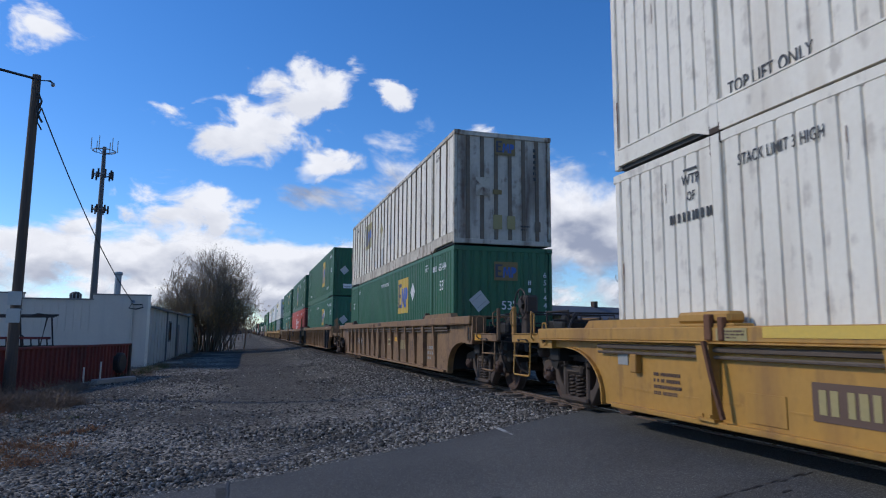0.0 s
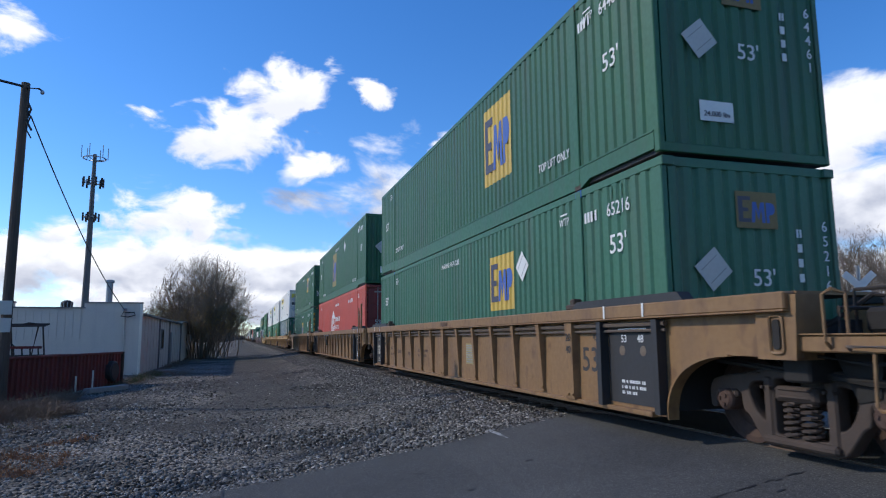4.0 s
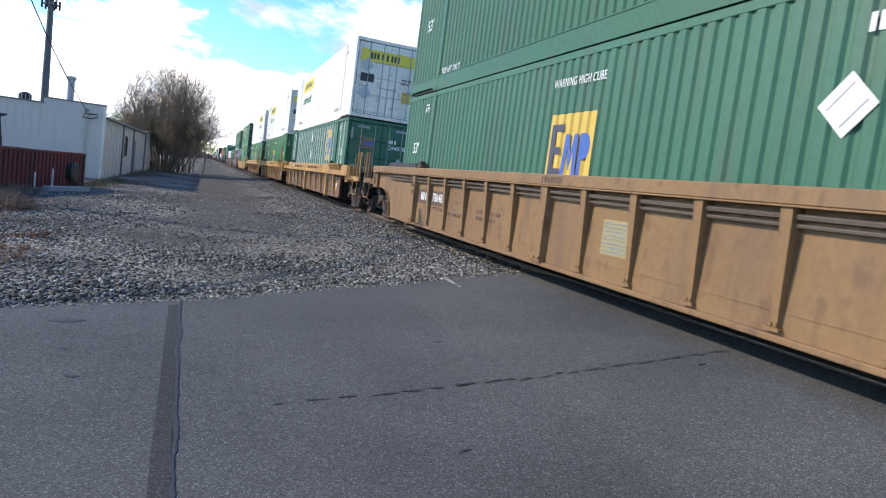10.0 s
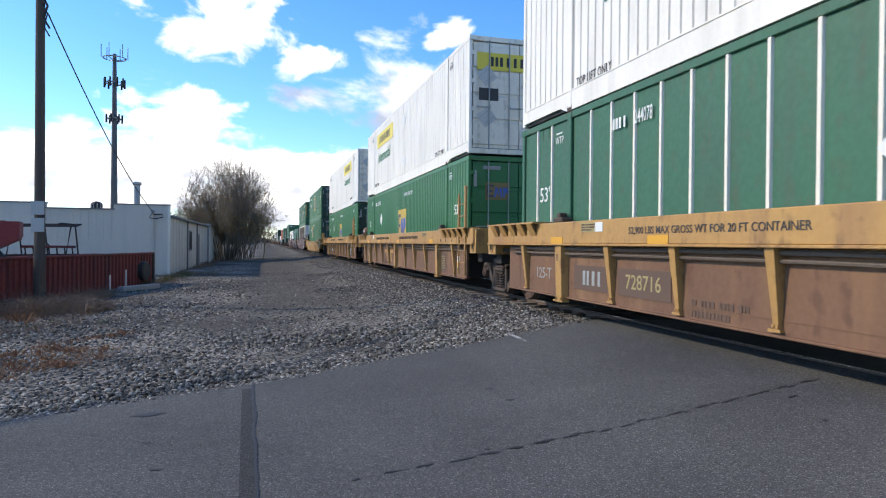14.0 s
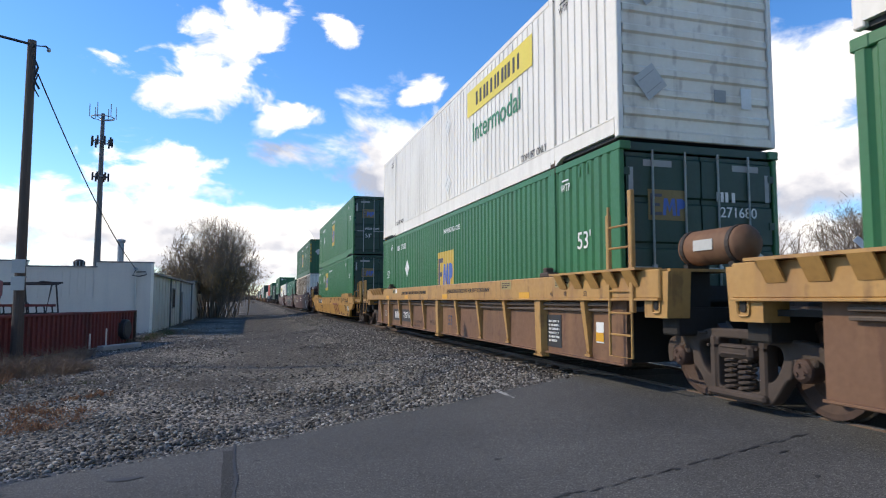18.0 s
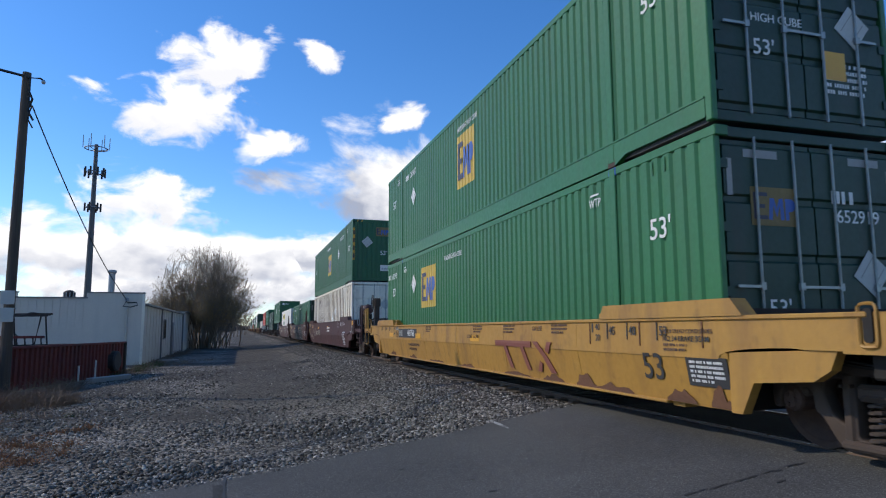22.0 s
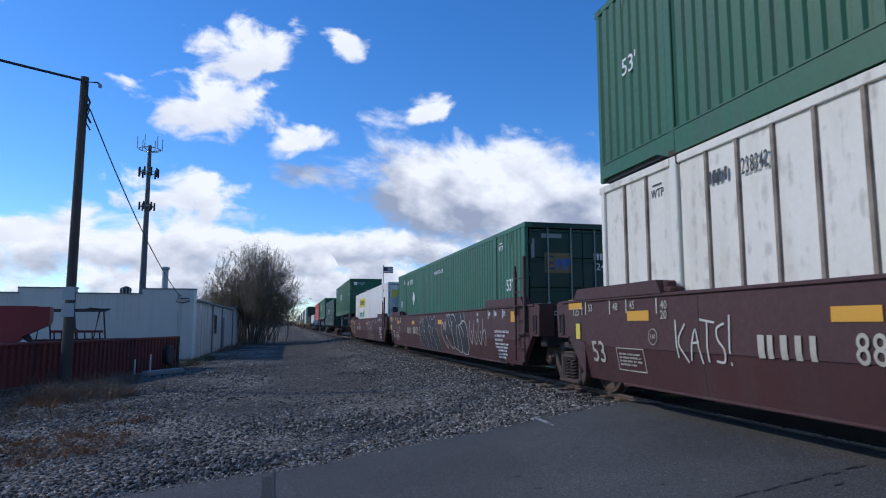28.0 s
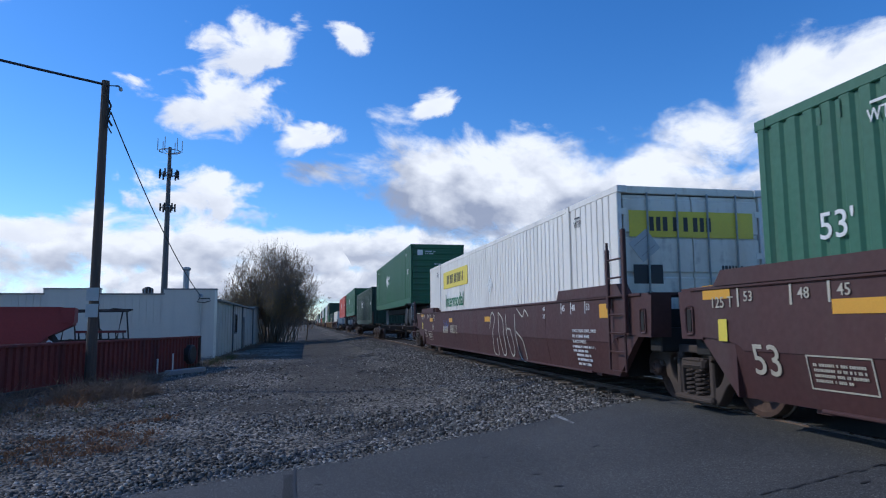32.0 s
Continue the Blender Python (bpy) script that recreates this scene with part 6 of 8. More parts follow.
        part("hose_coupling", box(bx(-1.65, -1.56, 9.42, 9.60, 0.80, 0.89, bevel=0.015), -1.64, -1.57, 9.46, 9.53, 0.76, 0.82, bevel=0.01), "green_dark_shaded", cc, "green painted hose coupling")
        for y, z in ((10.06, 1.27), (9.03, 1.27)):
            part("hose_clamp", bx(-1.665, -1.575, y - 0.045, y + 0.045, z - 0.03, z + 0.03, bevel=0.01), "galv", cc)
        bars(cc, 1, 0.9, 0.3, -1.452, 8.05, 0.72, "decal_maroon", seed=40, name="owner_mark")
stack(2, container("faded green corrugated container", "green_faded", logo_at=(5.15, 1.8), number=("65216", 0.95), wtp=2.45, size_z=1.97, diamonds=((4.05, 2.0),), warning=8.2, front=NOSE_MARKS, pads="steel_blue"),
      container("green corrugated container on a faded green one", "green", logo_at=(5.15, 1.7), logo_size=(1.5, 1.6), top_lift=True, lift_z=0.64, number=("64461", 0.95), diamonds=(), front=NOSE_MARKS + WEIGHT))
red = container("orange-red corrugated container with white house mark", "red", "corr", "doors", "red_shaded", number=("630599", 3.4), warning=8.0, sized=False,
                front=[("diamond", 2, 9)][:0] + [("text", "53'", -0.75, 1.4, 0.26), ("bars", 2, 0.75, 0.42, 0.6, 2.05), ("text", "WARNING", 0.55, 1.4, 0.15), ("bars", 2, 0.55, 0.24, 0.2, 2.1), ("plate", 0.45, 0.06, -0.7, 2.62, "decal_grey")])
stack(3, red, container("green corrugated container on a red one", "green", logo_at=(9.3, 1.5), logo_size=(1.6, 1.75), faded=True, top_lift=True, number=("64099", 0.95), warning=8.2, diamonds=((5.6, 2.3),), front=[("logo", 0.6, 2.35, 1.05, 0.62)] + NOSE_MARKS[1:3] + WEIGHT + [("bars", 9, 0.42, 0.75, 0.35, 1.1)]))
def painted_over(y0, y1, low, high, lift):
    """A shape painted on a corrugated side between y0 and y1; low and high give its edges along the side."""
    prof = side_profile("corr", POST + 0.095, CL - POST - 0.095)
    ys, ds = [p[0] for p in prof], [p[1] for p in prof]
    cut = sorted({y0, y1, *[y for y in ys if y0 < y < y1], *[y for y in (9.41,) if y0 < y < y1]})
    bm = bm_new()
    for a, b in zip(cut, cut[1:]):
        bm.faces.new([bm.verts.new((-CW + float(np.interp(y, ys, ds)) - lift, y, z)) for y, z in ((a, low(a)), (b, low(b)), (b, high(b)), (a, high(a)))])
    return bm


hm = part("painted_mark", painted_over(8.72, 10.02, lambda y: 1.0, lambda y: float(np.interp(y, (8.72, 9.41, 10.02), (1.86, 2.25, 1.84))), 0.004), "decal_white", red, "white house-shaped painted mark")
for y0, y1, z0, z1 in ((9.66, 9.76, 1.42, 1.80), (9.66, 9.76, 1.04, 1.36), (9.48, 9.60, 1.04, 1.86), (9.04, 9.16, 1.04, 1.86), (9.16, 9.48, 1.40, 1.52), (8.84, 8.96, 1.42, 1.80), (8.84, 8.96, 1.04, 1.36)):
    part("mark_shape", painted_over(y0, y1, lambda y: z0, lambda y: z1, 0.008), "red", hm)
bars(red, 2, 1.75, 0.8, -CW - 0.003, 7.75, 1.55, seed=6, name="painted_word")
stack(4, container("green corrugated container with warning strips", "green_faded", logo_at=(8.0, 1.5), warning=8.0, number=("270752", 2.9), diamonds=((3.84, 1.82),), front=NOSE_MARKS[:1] + [("diamond", -0.75, 1.5), ("bars", 4, 0.12, 0.75, 0.68, 1.75), ("strips",)]),
      container("green corrugated container with ribbed end", "green", end="hrib", logo_at=(4.7, 1.85), top_lift=True, diamonds=((3.55, 2.2),), warning=8.0, number=("646888", 0.95),
                front=[("text", "53'", -0.15, 1.55, 0.3), ("diamond", -0.65, 1.9), ("bars", 4, 0.5, 0.35, -0.85, 0.95), ("plate", 0.55, 0.26, 0.35, 0.75, "decal_white"), ("text", "24,000 lbs", 0.35, 0.72, 0.1, "decal_black")]))

# cars 5 to 7, one articulated set with deep chords
for i, near, far, tr in ((5, "coupler", "artic", (1, 1)), (6, "artic", "artic", (0, 1)), (7, "artic", "coupler", (0, 1))):
    cc = well_car("brown well car with deep ochre top chord", "deep", DEEP, near, far, tr, tank=i == 7)
    place(cc, CARS_Y[i])
    car_marks(cc, "deep")
    for y in (5.7, 10.5):
        letter(cc, "52,900 LBS MAX GROSS WT FOR 20 FT CONTAINER", 0.125, -1.565, y, 1.29, "decal_black")
    for y in (1.2, 3.4, 13.0):
        plate(cc, 0.45, 0.14, -1.563, y, 1.36, "decal_faded", name="notice_patch", label="pale notice patch")
        bars(cc, 3, 0.4, 0.11, -1.568, y, 1.36, "decal_brown", seed=int(y * 3))
    letter(cc, "53", 0.34, -1.424, 13.2 if i == 6 else 7.3, 0.60, "decal_dark")
    for y in (11.82, 13.1) if i != 6 else ():
        plate(cc, 1.2, 0.36, -1.424, y, 0.62, "black" if i == 7 else "decal_brown", name="number_panel")
    if i != 6:
        letter(cc, "728716", 0.27, -1.43, 11.82, 0.62, "decal_white" if i == 7 else "decal_faded")
        bars(cc, 1, 0.62, 0.25, -1.43, 13.1, 0.62, "decal_white" if i == 7 else "decal_grey", seed=2, name="owner_mark")
    letter(cc, "125-T", 0.26, -1.424, CL - 1.3, 0.62, "decal_grey")
    bars(cc, 2, 0.9, 0.24, -1.424, 10.4, 0.42, "decal_brown", seed=27 + i)
    plate(cc, 0.22, 0.13, -1.563, 12.7, 1.36, "decal_white", name="notice_patch", label="white notice plate")
    letter(cc, "B", 0.15, -1.545, 14.06, 0.9, "decal_brown")
    plate(cc, 0.2, 0.28, -1.424, 0.35, 0.66, "decal_white", name="inspection_tag", label="white and yellow inspection tag")
    plate(cc, 0.2, 0.12, -1.429, 0.35, 0.6, "decal_amber", name="inspection_tag")
    plate(cc, 0.5, 0.5, -1.424, 1.75, 0.62, "black" if i == 7 else "decal_brown", name="stencil_panel")
    bars(cc, 6, 0.36, 0.36, -1.429, 1.75, 0.62, "decal_white" if i == 7 else "decal_faded", seed=5 + i)
    if i == 6:   # worn company letters
        bm = bm_new()
        prism(bm, [(10.62, 0.86), (8.9, 0.86), (8.9, 0.74), (10.62, 0.74)], "x", -1.428, -1.423)
        for u in (0.0, 0.8):
            prism(bm, [(10.28 - u, 0.74), (10.10 - u, 0.74), (9.94 - u, 0.42), (10.12 - u, 0.42)], "x", -1.428, -1.423)
        prism(bm, [(8.82, 0.86), (8.62, 0.86), (8.1, 0.42), (8.3, 0.42)], "x", -1.428, -1.423)
        prism(bm, [(8.3, 0.86), (8.12, 0.86), (8.62, 0.42), (8.8, 0.42)], "x", -1.433, -1.4285)
        part("painted_mark", bm, "tan_clean", cc, "large worn tan painted mark")
    letter(cc, "WG33" if i == 7 else "", 0.2, -1.424, 8.9, 0.5, "decal_brown") if i == 7 else None
JB_DOOR = [("plate", 2.2, 0.42, 0.0, 2.3, "strip_yellow"), ("bars", 1, 1.5, 0.27, 0.0, 2.3, "decal_black", 0.0035), ("diamond", -0.85, 1.95), ("diamond", -0.85, 0.95), ("plate", 0.5, 0.3, -0.8, 1.5, "decal_black"), ("bars", 2, 0.45, 0.25, 0.72, 1.55, "decal_black"), ("plate", 0.36, 0.42, 0.75, 0.98, "decal_yellow"), ("text", "CAUTION", 0.75, 1.12, 0.07, "decal_black")]
stack(5, container("green container with white vertical ribs", "green_worn", "rib", "doors", "green_worn", rib_material="white_old", logo_at=(4.0, 1.95), logo_size=(1.3, 1.3), number=("244078", CL - 4.1), diamonds=((8.43, 1.55),), front=door_marks("244078")),
      container("clean white container with yellow company strip", "white", "groove", "doors", "white_old", text="decal_black", top_lift=True, panel=(11.65, 2.3), front=JB_DOOR, diamonds=((7.3, 2.25), (7.3, 0.75))))
plate(MOVERS[-2][0], 0.38, 0.38, -CW - 0.002, 8.43, 2.36, "decal_white", name="number_plate", label="white number plate panel")
stack(6, container("bright green corrugated container", "green_bright", end="doors", logo_at=(8.0, 1.4), logo_size=(1.45, 1.15), warning=6.9, number=("264420", CL - 3.4), diamonds=((CL - 3.9, 1.75),), front=door_marks("264420")),
      container("clean white container with yellow company strip", "white", "groove", "doors", "white_old", text="decal_black", top_lift=True, panel=(11.6, 2.27), front=JB_DOOR, diamonds=((7.6, 2.25), (7.6, 0.75))))
# the door end's green has its shade painted in
stack(7, container("bright green corrugated container with closed doors", "green_bright", end="doors", end_material="green_dark_shaded", logo_at=(8.2, 1.4), logo_size=(1.45, 1.15), warning=7.6, number=("271680", CL - 3.3), diamonds=((CL - 3.85, 1.73),), front=door_marks("271680")),
      container("white container with grimy cream end", "white", "groove", "hrib", "white_old", text="decal_black", top_lift=True, panel=(4.55, 2.3), diamonds=((7.9, 2.25), (7.9, 0.75)),
                front=[("diamond", -0.8, 2.2), ("diamond", -0.8, 0.85), ("text", "277012", 0.35, 2.45, 0.16, "decal_black"), ("plate", 0.18, 0.3, 0.8, 0.75, "decal_white"), ("plate", 0.2, 0.18, 0.35, 0.75, "decal_grey")]))

# car 8, bright yellow, single
c8 = well_car("bright yellow smooth-sided well car with rust patches", "smooth", YELLOW)
place(c8, CARS_Y[8])
car_marks(c8, "smooth", top=1.22)
letter(c8, "53", 0.42, -1.487, 0.95, 0.66, "decal_black")
plate(c8, 0.62, 0.3, -1.478, 0.05, 0.66, "decal_black", name="stencil_panel", label="black stencil panel")
bars(c8, 5, 0.5, 0.24, -1.484, 0.05, 0.66, "decal_white", seed=4)
plate(c8, 2.1, 0.25, -1.524, 12.55, 0.985, "decal_black", name="number_panel")
letter(c8, "469766", 0.25, -1.53, 12.12, 0.985)
bars(c8, 1, 0.55, 0.2, -1.53, 13.2, 0.985, "decal_grey", seed=3, name="owner_mark")
bars(c8, 2, 1.2, 0.24, -1.524, 11.9, 0.62, "decal_brown", seed=23)
letter(c8, "LD LMT 161,900", 0.1, -1.524, 7.0, 0.95, "decal_brown")
letter(c8, "NO 34 BRAKE BEAM", 0.085, -1.524, 0.33, 0.99, "decal_black")
letter(c8, "2 INCH TREAD COND SHOES", 0.065, -1.524, 0.33, 1.07, "decal_brown")
bars(c8, 2, 0.4, 0.1, -1.524, 0.5, 0.9, "decal_brown", seed=12)
for y in (2.1, 14.1):
    letter(c8, "40", 0.12, -1.524, y, 1.12, "decal_black")
    letter(c8, "20", 0.12, -1.524, y, 0.98, "decal_black")
    plate(c8, 0.03, 0.14, -1.524, y + 0.14, 1.12, "decal_black", name="position_mark")
for y, t in ((14.75, "45"), (15.35, "48"), (15.95, "53")):
    letter(c8, t, 0.12, -1.524, y, 1.12, "decal_black")
    plate(c8, 0.03, 0.14, -1.524, y + 0.13, 1.12, "decal_black", name="position_mark")
plate(c8, 0.5, 0.12, -1.524, 14.6, 0.93, "decal_amber", name="reflector_strip", label="amber reflective strip")
letter(c8, "GW13SF", 0.1, -1.524, 3.95, 1.1, "decal_brown")
plate(c8, 0.34, 0.12, -1.524, 13.8, 1.14, "decal_grey", name="notice_patch", label="grey notice patch")
bars(c8, 3, 0.3, 0.09, -1.529, 13.8, 1.14, "decal_brown", seed=41)
part("inspection_disc", tube(bm_new(), [(-1.526, 0.1 * math.cos(a), 0.1 * math.sin(a)) for a in np.linspace(0, 2 * math.pi, 20)], 0.006, 4), "decal_black", c8, "round black outline mark", at=pose(0, 13.8, 0.96))
letter(c8, "110", 0.08, -1.525, 13.8, 0.96, "decal_black")
rng = random.Random(88)
for y, w, h in ((2.6, 0.55, 0.22), (1.9, 0.9, 0.14), (3.6, 0.7, 0.10), (5.0, 1.1, 0.08), (7.6, 0.9, 0.09), (0.55, 0.5, 0.2), (-0.1, 0.35, 0.24), (9.9, 1.2, 0.08), (12.2, 0.8, 0.1), (14.6, 0.7, 0.16)):   # flaked paint low on the side
    top = [(y + w / 2 - w * k / 9, 0.32 + h * rng.uniform(0.25, 1.0) * math.sin(math.pi * (k + 0.5) / 10)) for k in range(10)]
    part("rust_patch", prism(bm_new(), top + [(y - w / 2, 0.312), (y + w / 2, 0.312)], "x", -1.53, -1.528), "rust", c8, "brown patch of flaked paint")
for y in (1.15, 0.05, 2.3):
    part("weld_seam", bx(-1.529, -1.52, y, y + 0.018, 0.9, 1.2), "rust", c8)
bm = bm_new()
M0 = -1.55   # shift along the side
prism(bm, [(7.3 + M0, 0.90), (5.75 + M0, 0.90), (5.75 + M0, 0.80), (7.3 + M0, 0.80)], "x", -1.535, -1.525)
for u in (0.0, 0.72):
    prism(bm, [(6.92 - u + M0, 0.80), (6.78 - u + M0, 0.80), (6.60 - u + M0, 0.43), (6.74 - u + M0, 0.43)], "x", -1.535, -1.525)
prism(bm, [(5.68 + M0, 0.90), (5.5 + M0, 0.90), (5.2 + M0, 0.66), (4.98 + M0, 0.43), (5.16 + M0, 0.43), (5.36 + M0, 0.66)], "x", -1.535, -1.525)
prism(bm, [(5.15 + M0, 0.90), (5.0 + M0, 0.90), (5.16 + M0, 0.72), (5.26 + M0, 0.76)], "x", -1.535, -1.525)
prism(bm, [(5.62 + M0, 0.43), (5.48 + M0, 0.43), (5.42 + M0, 0.56), (5.5 + M0, 0.6)], "x", -1.535, -1.525)
part("painted_mark", bm, "decal_maroon", c8, "large maroon painted mark")
for y in (3.0, 4.9, 6.5, 10.1):
    bars(c8, 3, 0.5, 0.16, -1.524, y + 0.2, 1.1, "decal_brown", seed=int(y * 9))
drape_marks(c8)
# both door ends use the green with shade painted in
stack(8, container("bright green corrugated container with closed doors", "green_bright", end="doors", end_material="green_dark_shaded", logo_at=(11.25, 1.88), logo_size=(1.5, 1.1), warning=9.0, number=("652919", CL - 1.0), diamonds=((12.65, 2.05),), wtp=2.45, size_z=1.92, front=door_marks("652919"), pads="steel_blue"),
      container("green corrugated container with grimy doors darkened for shade", "green_bright", end="doors", end_material="green_dark_shaded", logo_at=(8.1, 1.7), logo_size=(1.35, 1.25), warning=7.9, size_z=1.9, number=("261457", CL - 3.4), diamonds=((12.7, 1.75),), front=door_marks("261457") + [("plate", 0.32, 0.34, 0.45, 0.85, "decal_amber"), ("text", "HIGH CUBE", -0.35, 1.3, 0.14)]))

# cars 9 to 11, one maroon articulated set
for i, near, far, tr in ((9, "coupler", "artic", (1, 1)), (10, "artic", "artic", (0, 1)), (11, "artic", "coupler", (0, 1))):
    cc = well_car("maroon smooth-sided well car with graffiti", "smooth", MAROON, near, far, tr, tank=i == 9, brake=i == 9)
    place(cc, CARS_Y[i])
    car_marks(cc, "smooth", "decal_white")
    letter(cc, "125 T", 0.17, -1.525, 16.6, 1.31, "decal_cream")
    letter(cc, "53", 0.44, -1.462, 15.95, 0.70, "decal_cream")
    for u, v, w, h in ((0, 0.15, 0.72, 0.014), (0, -0.15, 0.72, 0.014), (-0.36, 0, 0.014, 0.31), (0.36, 0, 0.014, 0.31)):
        plate(cc, w, h, -1.48, 15.05 + u, 0.64 + v, "decal_cream", name="stencil_panel", label="thin painted frame line")
    bars(cc, 4, 0.58, 0.19, -1.484, 15.05, 0.64, "decal_cream", seed=3 + i)
    for t, y, z in (("45", 15.09, 1.37), ("48", 15.56, 1.36), ("53", 16.34, 1.36), ("40", 14.33, 1.35), ("20", 14.34, 1.23)):
        y -= 0.14
        letter(cc, t, 0.15, -1.525, y - 0.05, z, "decal_cream")
        if t != "20":
            plate(cc, 0.03, 0.2, -1.525, y + 0.12, z, "decal_cream", name="position_mark")
    plate(cc, 0.55, 0.13, -1.525, 14.77, 1.23, "decal_amber", name="reflector_strip", label="amber reflective strip")
    plate(cc, 0.5, 0.16, -1.525, 16.7, 1.435, "decal_amber", name="reflector_strip", label="amber reflective strip")
    plate(cc, 0.15, 0.24, -1.528, 16.60, 1.01, "strip_yellow", name="inspection_tag", label="yellow inspection tag")
    part("inspection_disc", tube(bm_new(), [(-1.526, 0.1 * math.cos(a), 0.1 * math.sin(a)) for a in np.linspace(0, 2 * math.pi, 20)], 0.006, 4), "decal_cream", cc, "round outline mark", at=pose(0, 14.42, 0.96))
    letter(cc, "110", 0.08, -1.525, 14.42, 0.96, "decal_cream")
    narrow(cc, "888512", 0.37, -1.514, 10.9, 0.90, "decal_cream", 0.8)
    bars(cc, 1, 0.78, 0.27, -1.514, 12.12, 0.90, "decal_cream", seed=2, name="owner_mark")
    for k, line in enumerate(("2 INCH TREAD COND. SHOES", "NO. 24 BRAKE BEAMS", "38 INCH WHEELS")):
        ob = narrow(cc, line, 0.075, -1.50, 0.98, 0.96 - k * 0.09, "decal_white", 0.9)
        ob.location.y = 1.42 - len(line) * 0.022
    bars(cc, 2, 0.9, 0.14, -1.50, 0.97, 0.66, seed=6 + i)
    bars(cc, 3, 0.6, 0.22, -1.45, 1.0, 0.48, seed=7 + i)
    plate(cc, 0.34, 0.22, -1.526, 0.1 if i != 9 else -1.63, 1.28 if i != 9 else 1.38, "decal_amber", name="reflector_strip", label="amber reflective strip")
    if i == 9:
        plate(cc, 0.3, 0.28, -1.526, -1.63, 1.1, "patch_pale", name="stencil_panel", label="white framed stencil panel")
        bars(cc, 4, 0.24, 0.2, -1.532, -1.63, 1.1, "decal_black", seed=17)
        narrow(cc, "L 291-1", 0.11, -1.526, -1.2, 0.98)
    letter(cc, "40", 0.12, -1.526, 2.75, 1.36)
    letter(cc, "20", 0.12, -1.526, 2.75, 1.22)
    if i == 9:
        scrawl = [[(-.52, .3), (-.5, -.2)], [(-.3, .25), (-.5, .02), (-.28, -.25)], [(-.22, -.22), (-.08, .28), (.02, -.25)], [(-.18, 0), (0, .02)], [(.02, .3), (.32, .26)], [(.17, .28), (.15, -.22)], [(.5, .25), (.34, .2), (.36, .05), (.5, -.05), (.46, -.22), (.3, -.2)], [(.6, .35), (.58, -.1)], [(.575, -.2), (.57, -.24)]]
        strokes(cc, [[(a * 0.88, b * 0.9 + 0.04) for a, b in q] for q in scrawl], 0.013, -1.512, 13.45, 0.86, "spray_line")
        bars(cc, 2, 1.2, 0.32, -1.52, 6.5, 1.1, seed=61)
    if i == 10:
        dark = lambda pts: part("sprayed_fill", prism(bm_new(), pts, "x", -1.5255, -1.5215), "spray_black", cc, "black sprayed filling")
        dark([(10.05, 0.45), (10.15, 0.95), (9.9, 1.2), (9.6, 1.28), (9.35, 1.36), (8.9, 1.40), (8.2, 1.40), (7.6, 1.42), (7.45, 1.05), (7.2, 0.85), (6.98, 0.3), (7.5, 0.3), (8.0, 0.3), (8.6, 0.3), (9.3, 0.3), (9.7, 0.5)])
        tag1 = [[(10.12, .72), (10.2, .95), (10.05, 1.05), (9.95, .8), (10.1, .55), (9.98, .42), (9.9, .7), (10.2, .8)], [(9.95, 1.1), (9.8, 1.38), (9.65, 1.3), (9.72, .9), (9.5, .7), (9.6, .35)], [(9.62, 1.32), (9.45, 1.05), (9.2, .75), (9.15, .32)], [(9.4, 1.36), (9.3, 1.0), (9.0, .7), (8.75, .3)],
                [(9.1, 1.3), (8.95, 1.4), (8.75, 1.36), (8.5, 1.0), (8.3, .6), (8.3, .28)], [(8.75, 1.0), (8.35, 1.1)], [(8.4, 1.38), (8.3, 1.15), (8.05, .75)], [(8.25, 1.40), (8.05, 1.28), (7.85, 1.3), (7.6, 1.42), (7.48, 1.2), (7.6, 1.0), (7.35, 0.98), (7.1, .7), (6.97, .3)], [(7.95, 1.05), (7.85, .8), (7.6, .5), (7.55, .3)]]
        strokes(cc, [[(-a, b) for a, b in q] for q in tag1], 0.009, -1.50, 0.0, 0.0, "spray_line")
        dark([(6.65, 1.15), (6.4, 1.12), (6.15, 1.05), (6.05, 1.38), (5.8, 1.42), (5.5, 1.38), (5.2, 1.42), (4.6, 1.42), (4.1, 1.42), (4.0, 1.22), (3.75, 1.05), (3.66, 0.8), (3.8, 0.42), (4.05, 0.33), (4.3, 0.42), (4.6, 0.36), (4.9, 0.45), (5.2, 0.42), (5.6, 0.6), (5.9, 0.85), (6.05, 0.42), (6.4, 0.75)])
        tag2 = [[(6.3, .95), (6.4, 1.12), (6.55, 1.2), (6.66, 1.05), (6.6, .8), (6.3, .55), (6.03, .40), (6.08, .6), (6.1, .85), (5.95, .7), (5.7, .5), (5.4, .42), (5.25, .55), (5.25, .75), (5.35, .95), (5.5, 1.02), (5.35, 1.1), (5.45, 1.2), (5.3, 1.18)],
                [(6.3, .95), (6.28, 1.15), (6.15, 1.22), (6.1, .9)], [(6.1, 1.1), (6.05, 1.4), (5.9, 1.42), (5.8, 1.25), (5.6, 1.05)], [(5.85, 1.38), (5.7, 1.43), (5.55, 1.32), (5.5, 1.2)], [(5.45, 1.38), (5.3, 1.42), (5.05, 1.36), (4.9, 1.22)],
                ]
        tag4 = [[(5.25, .5), (5.0, .4), (4.85, .5), (4.8, .75), (4.85, 1.0), (4.8, 1.12)], [(4.85, .42), (4.6, .34), (4.42, .45), (4.4, .7), (4.5, .95), (4.65, 1.1), (4.4, 1.12), (4.1, 1.22)], [(4.42, .4), (4.2, .33), (3.95, .33), (3.72, .5), (3.66, .8), (3.74, 1.05), (4.0, 1.22), (4.3, 1.22), (4.45, 1.1), (4.25, 1.02), (4.1, .9), (4.1, .8)], [(4.45, 1.43), (4.3, 1.22)], [(4.05, 1.43), (3.98, 1.24)]]
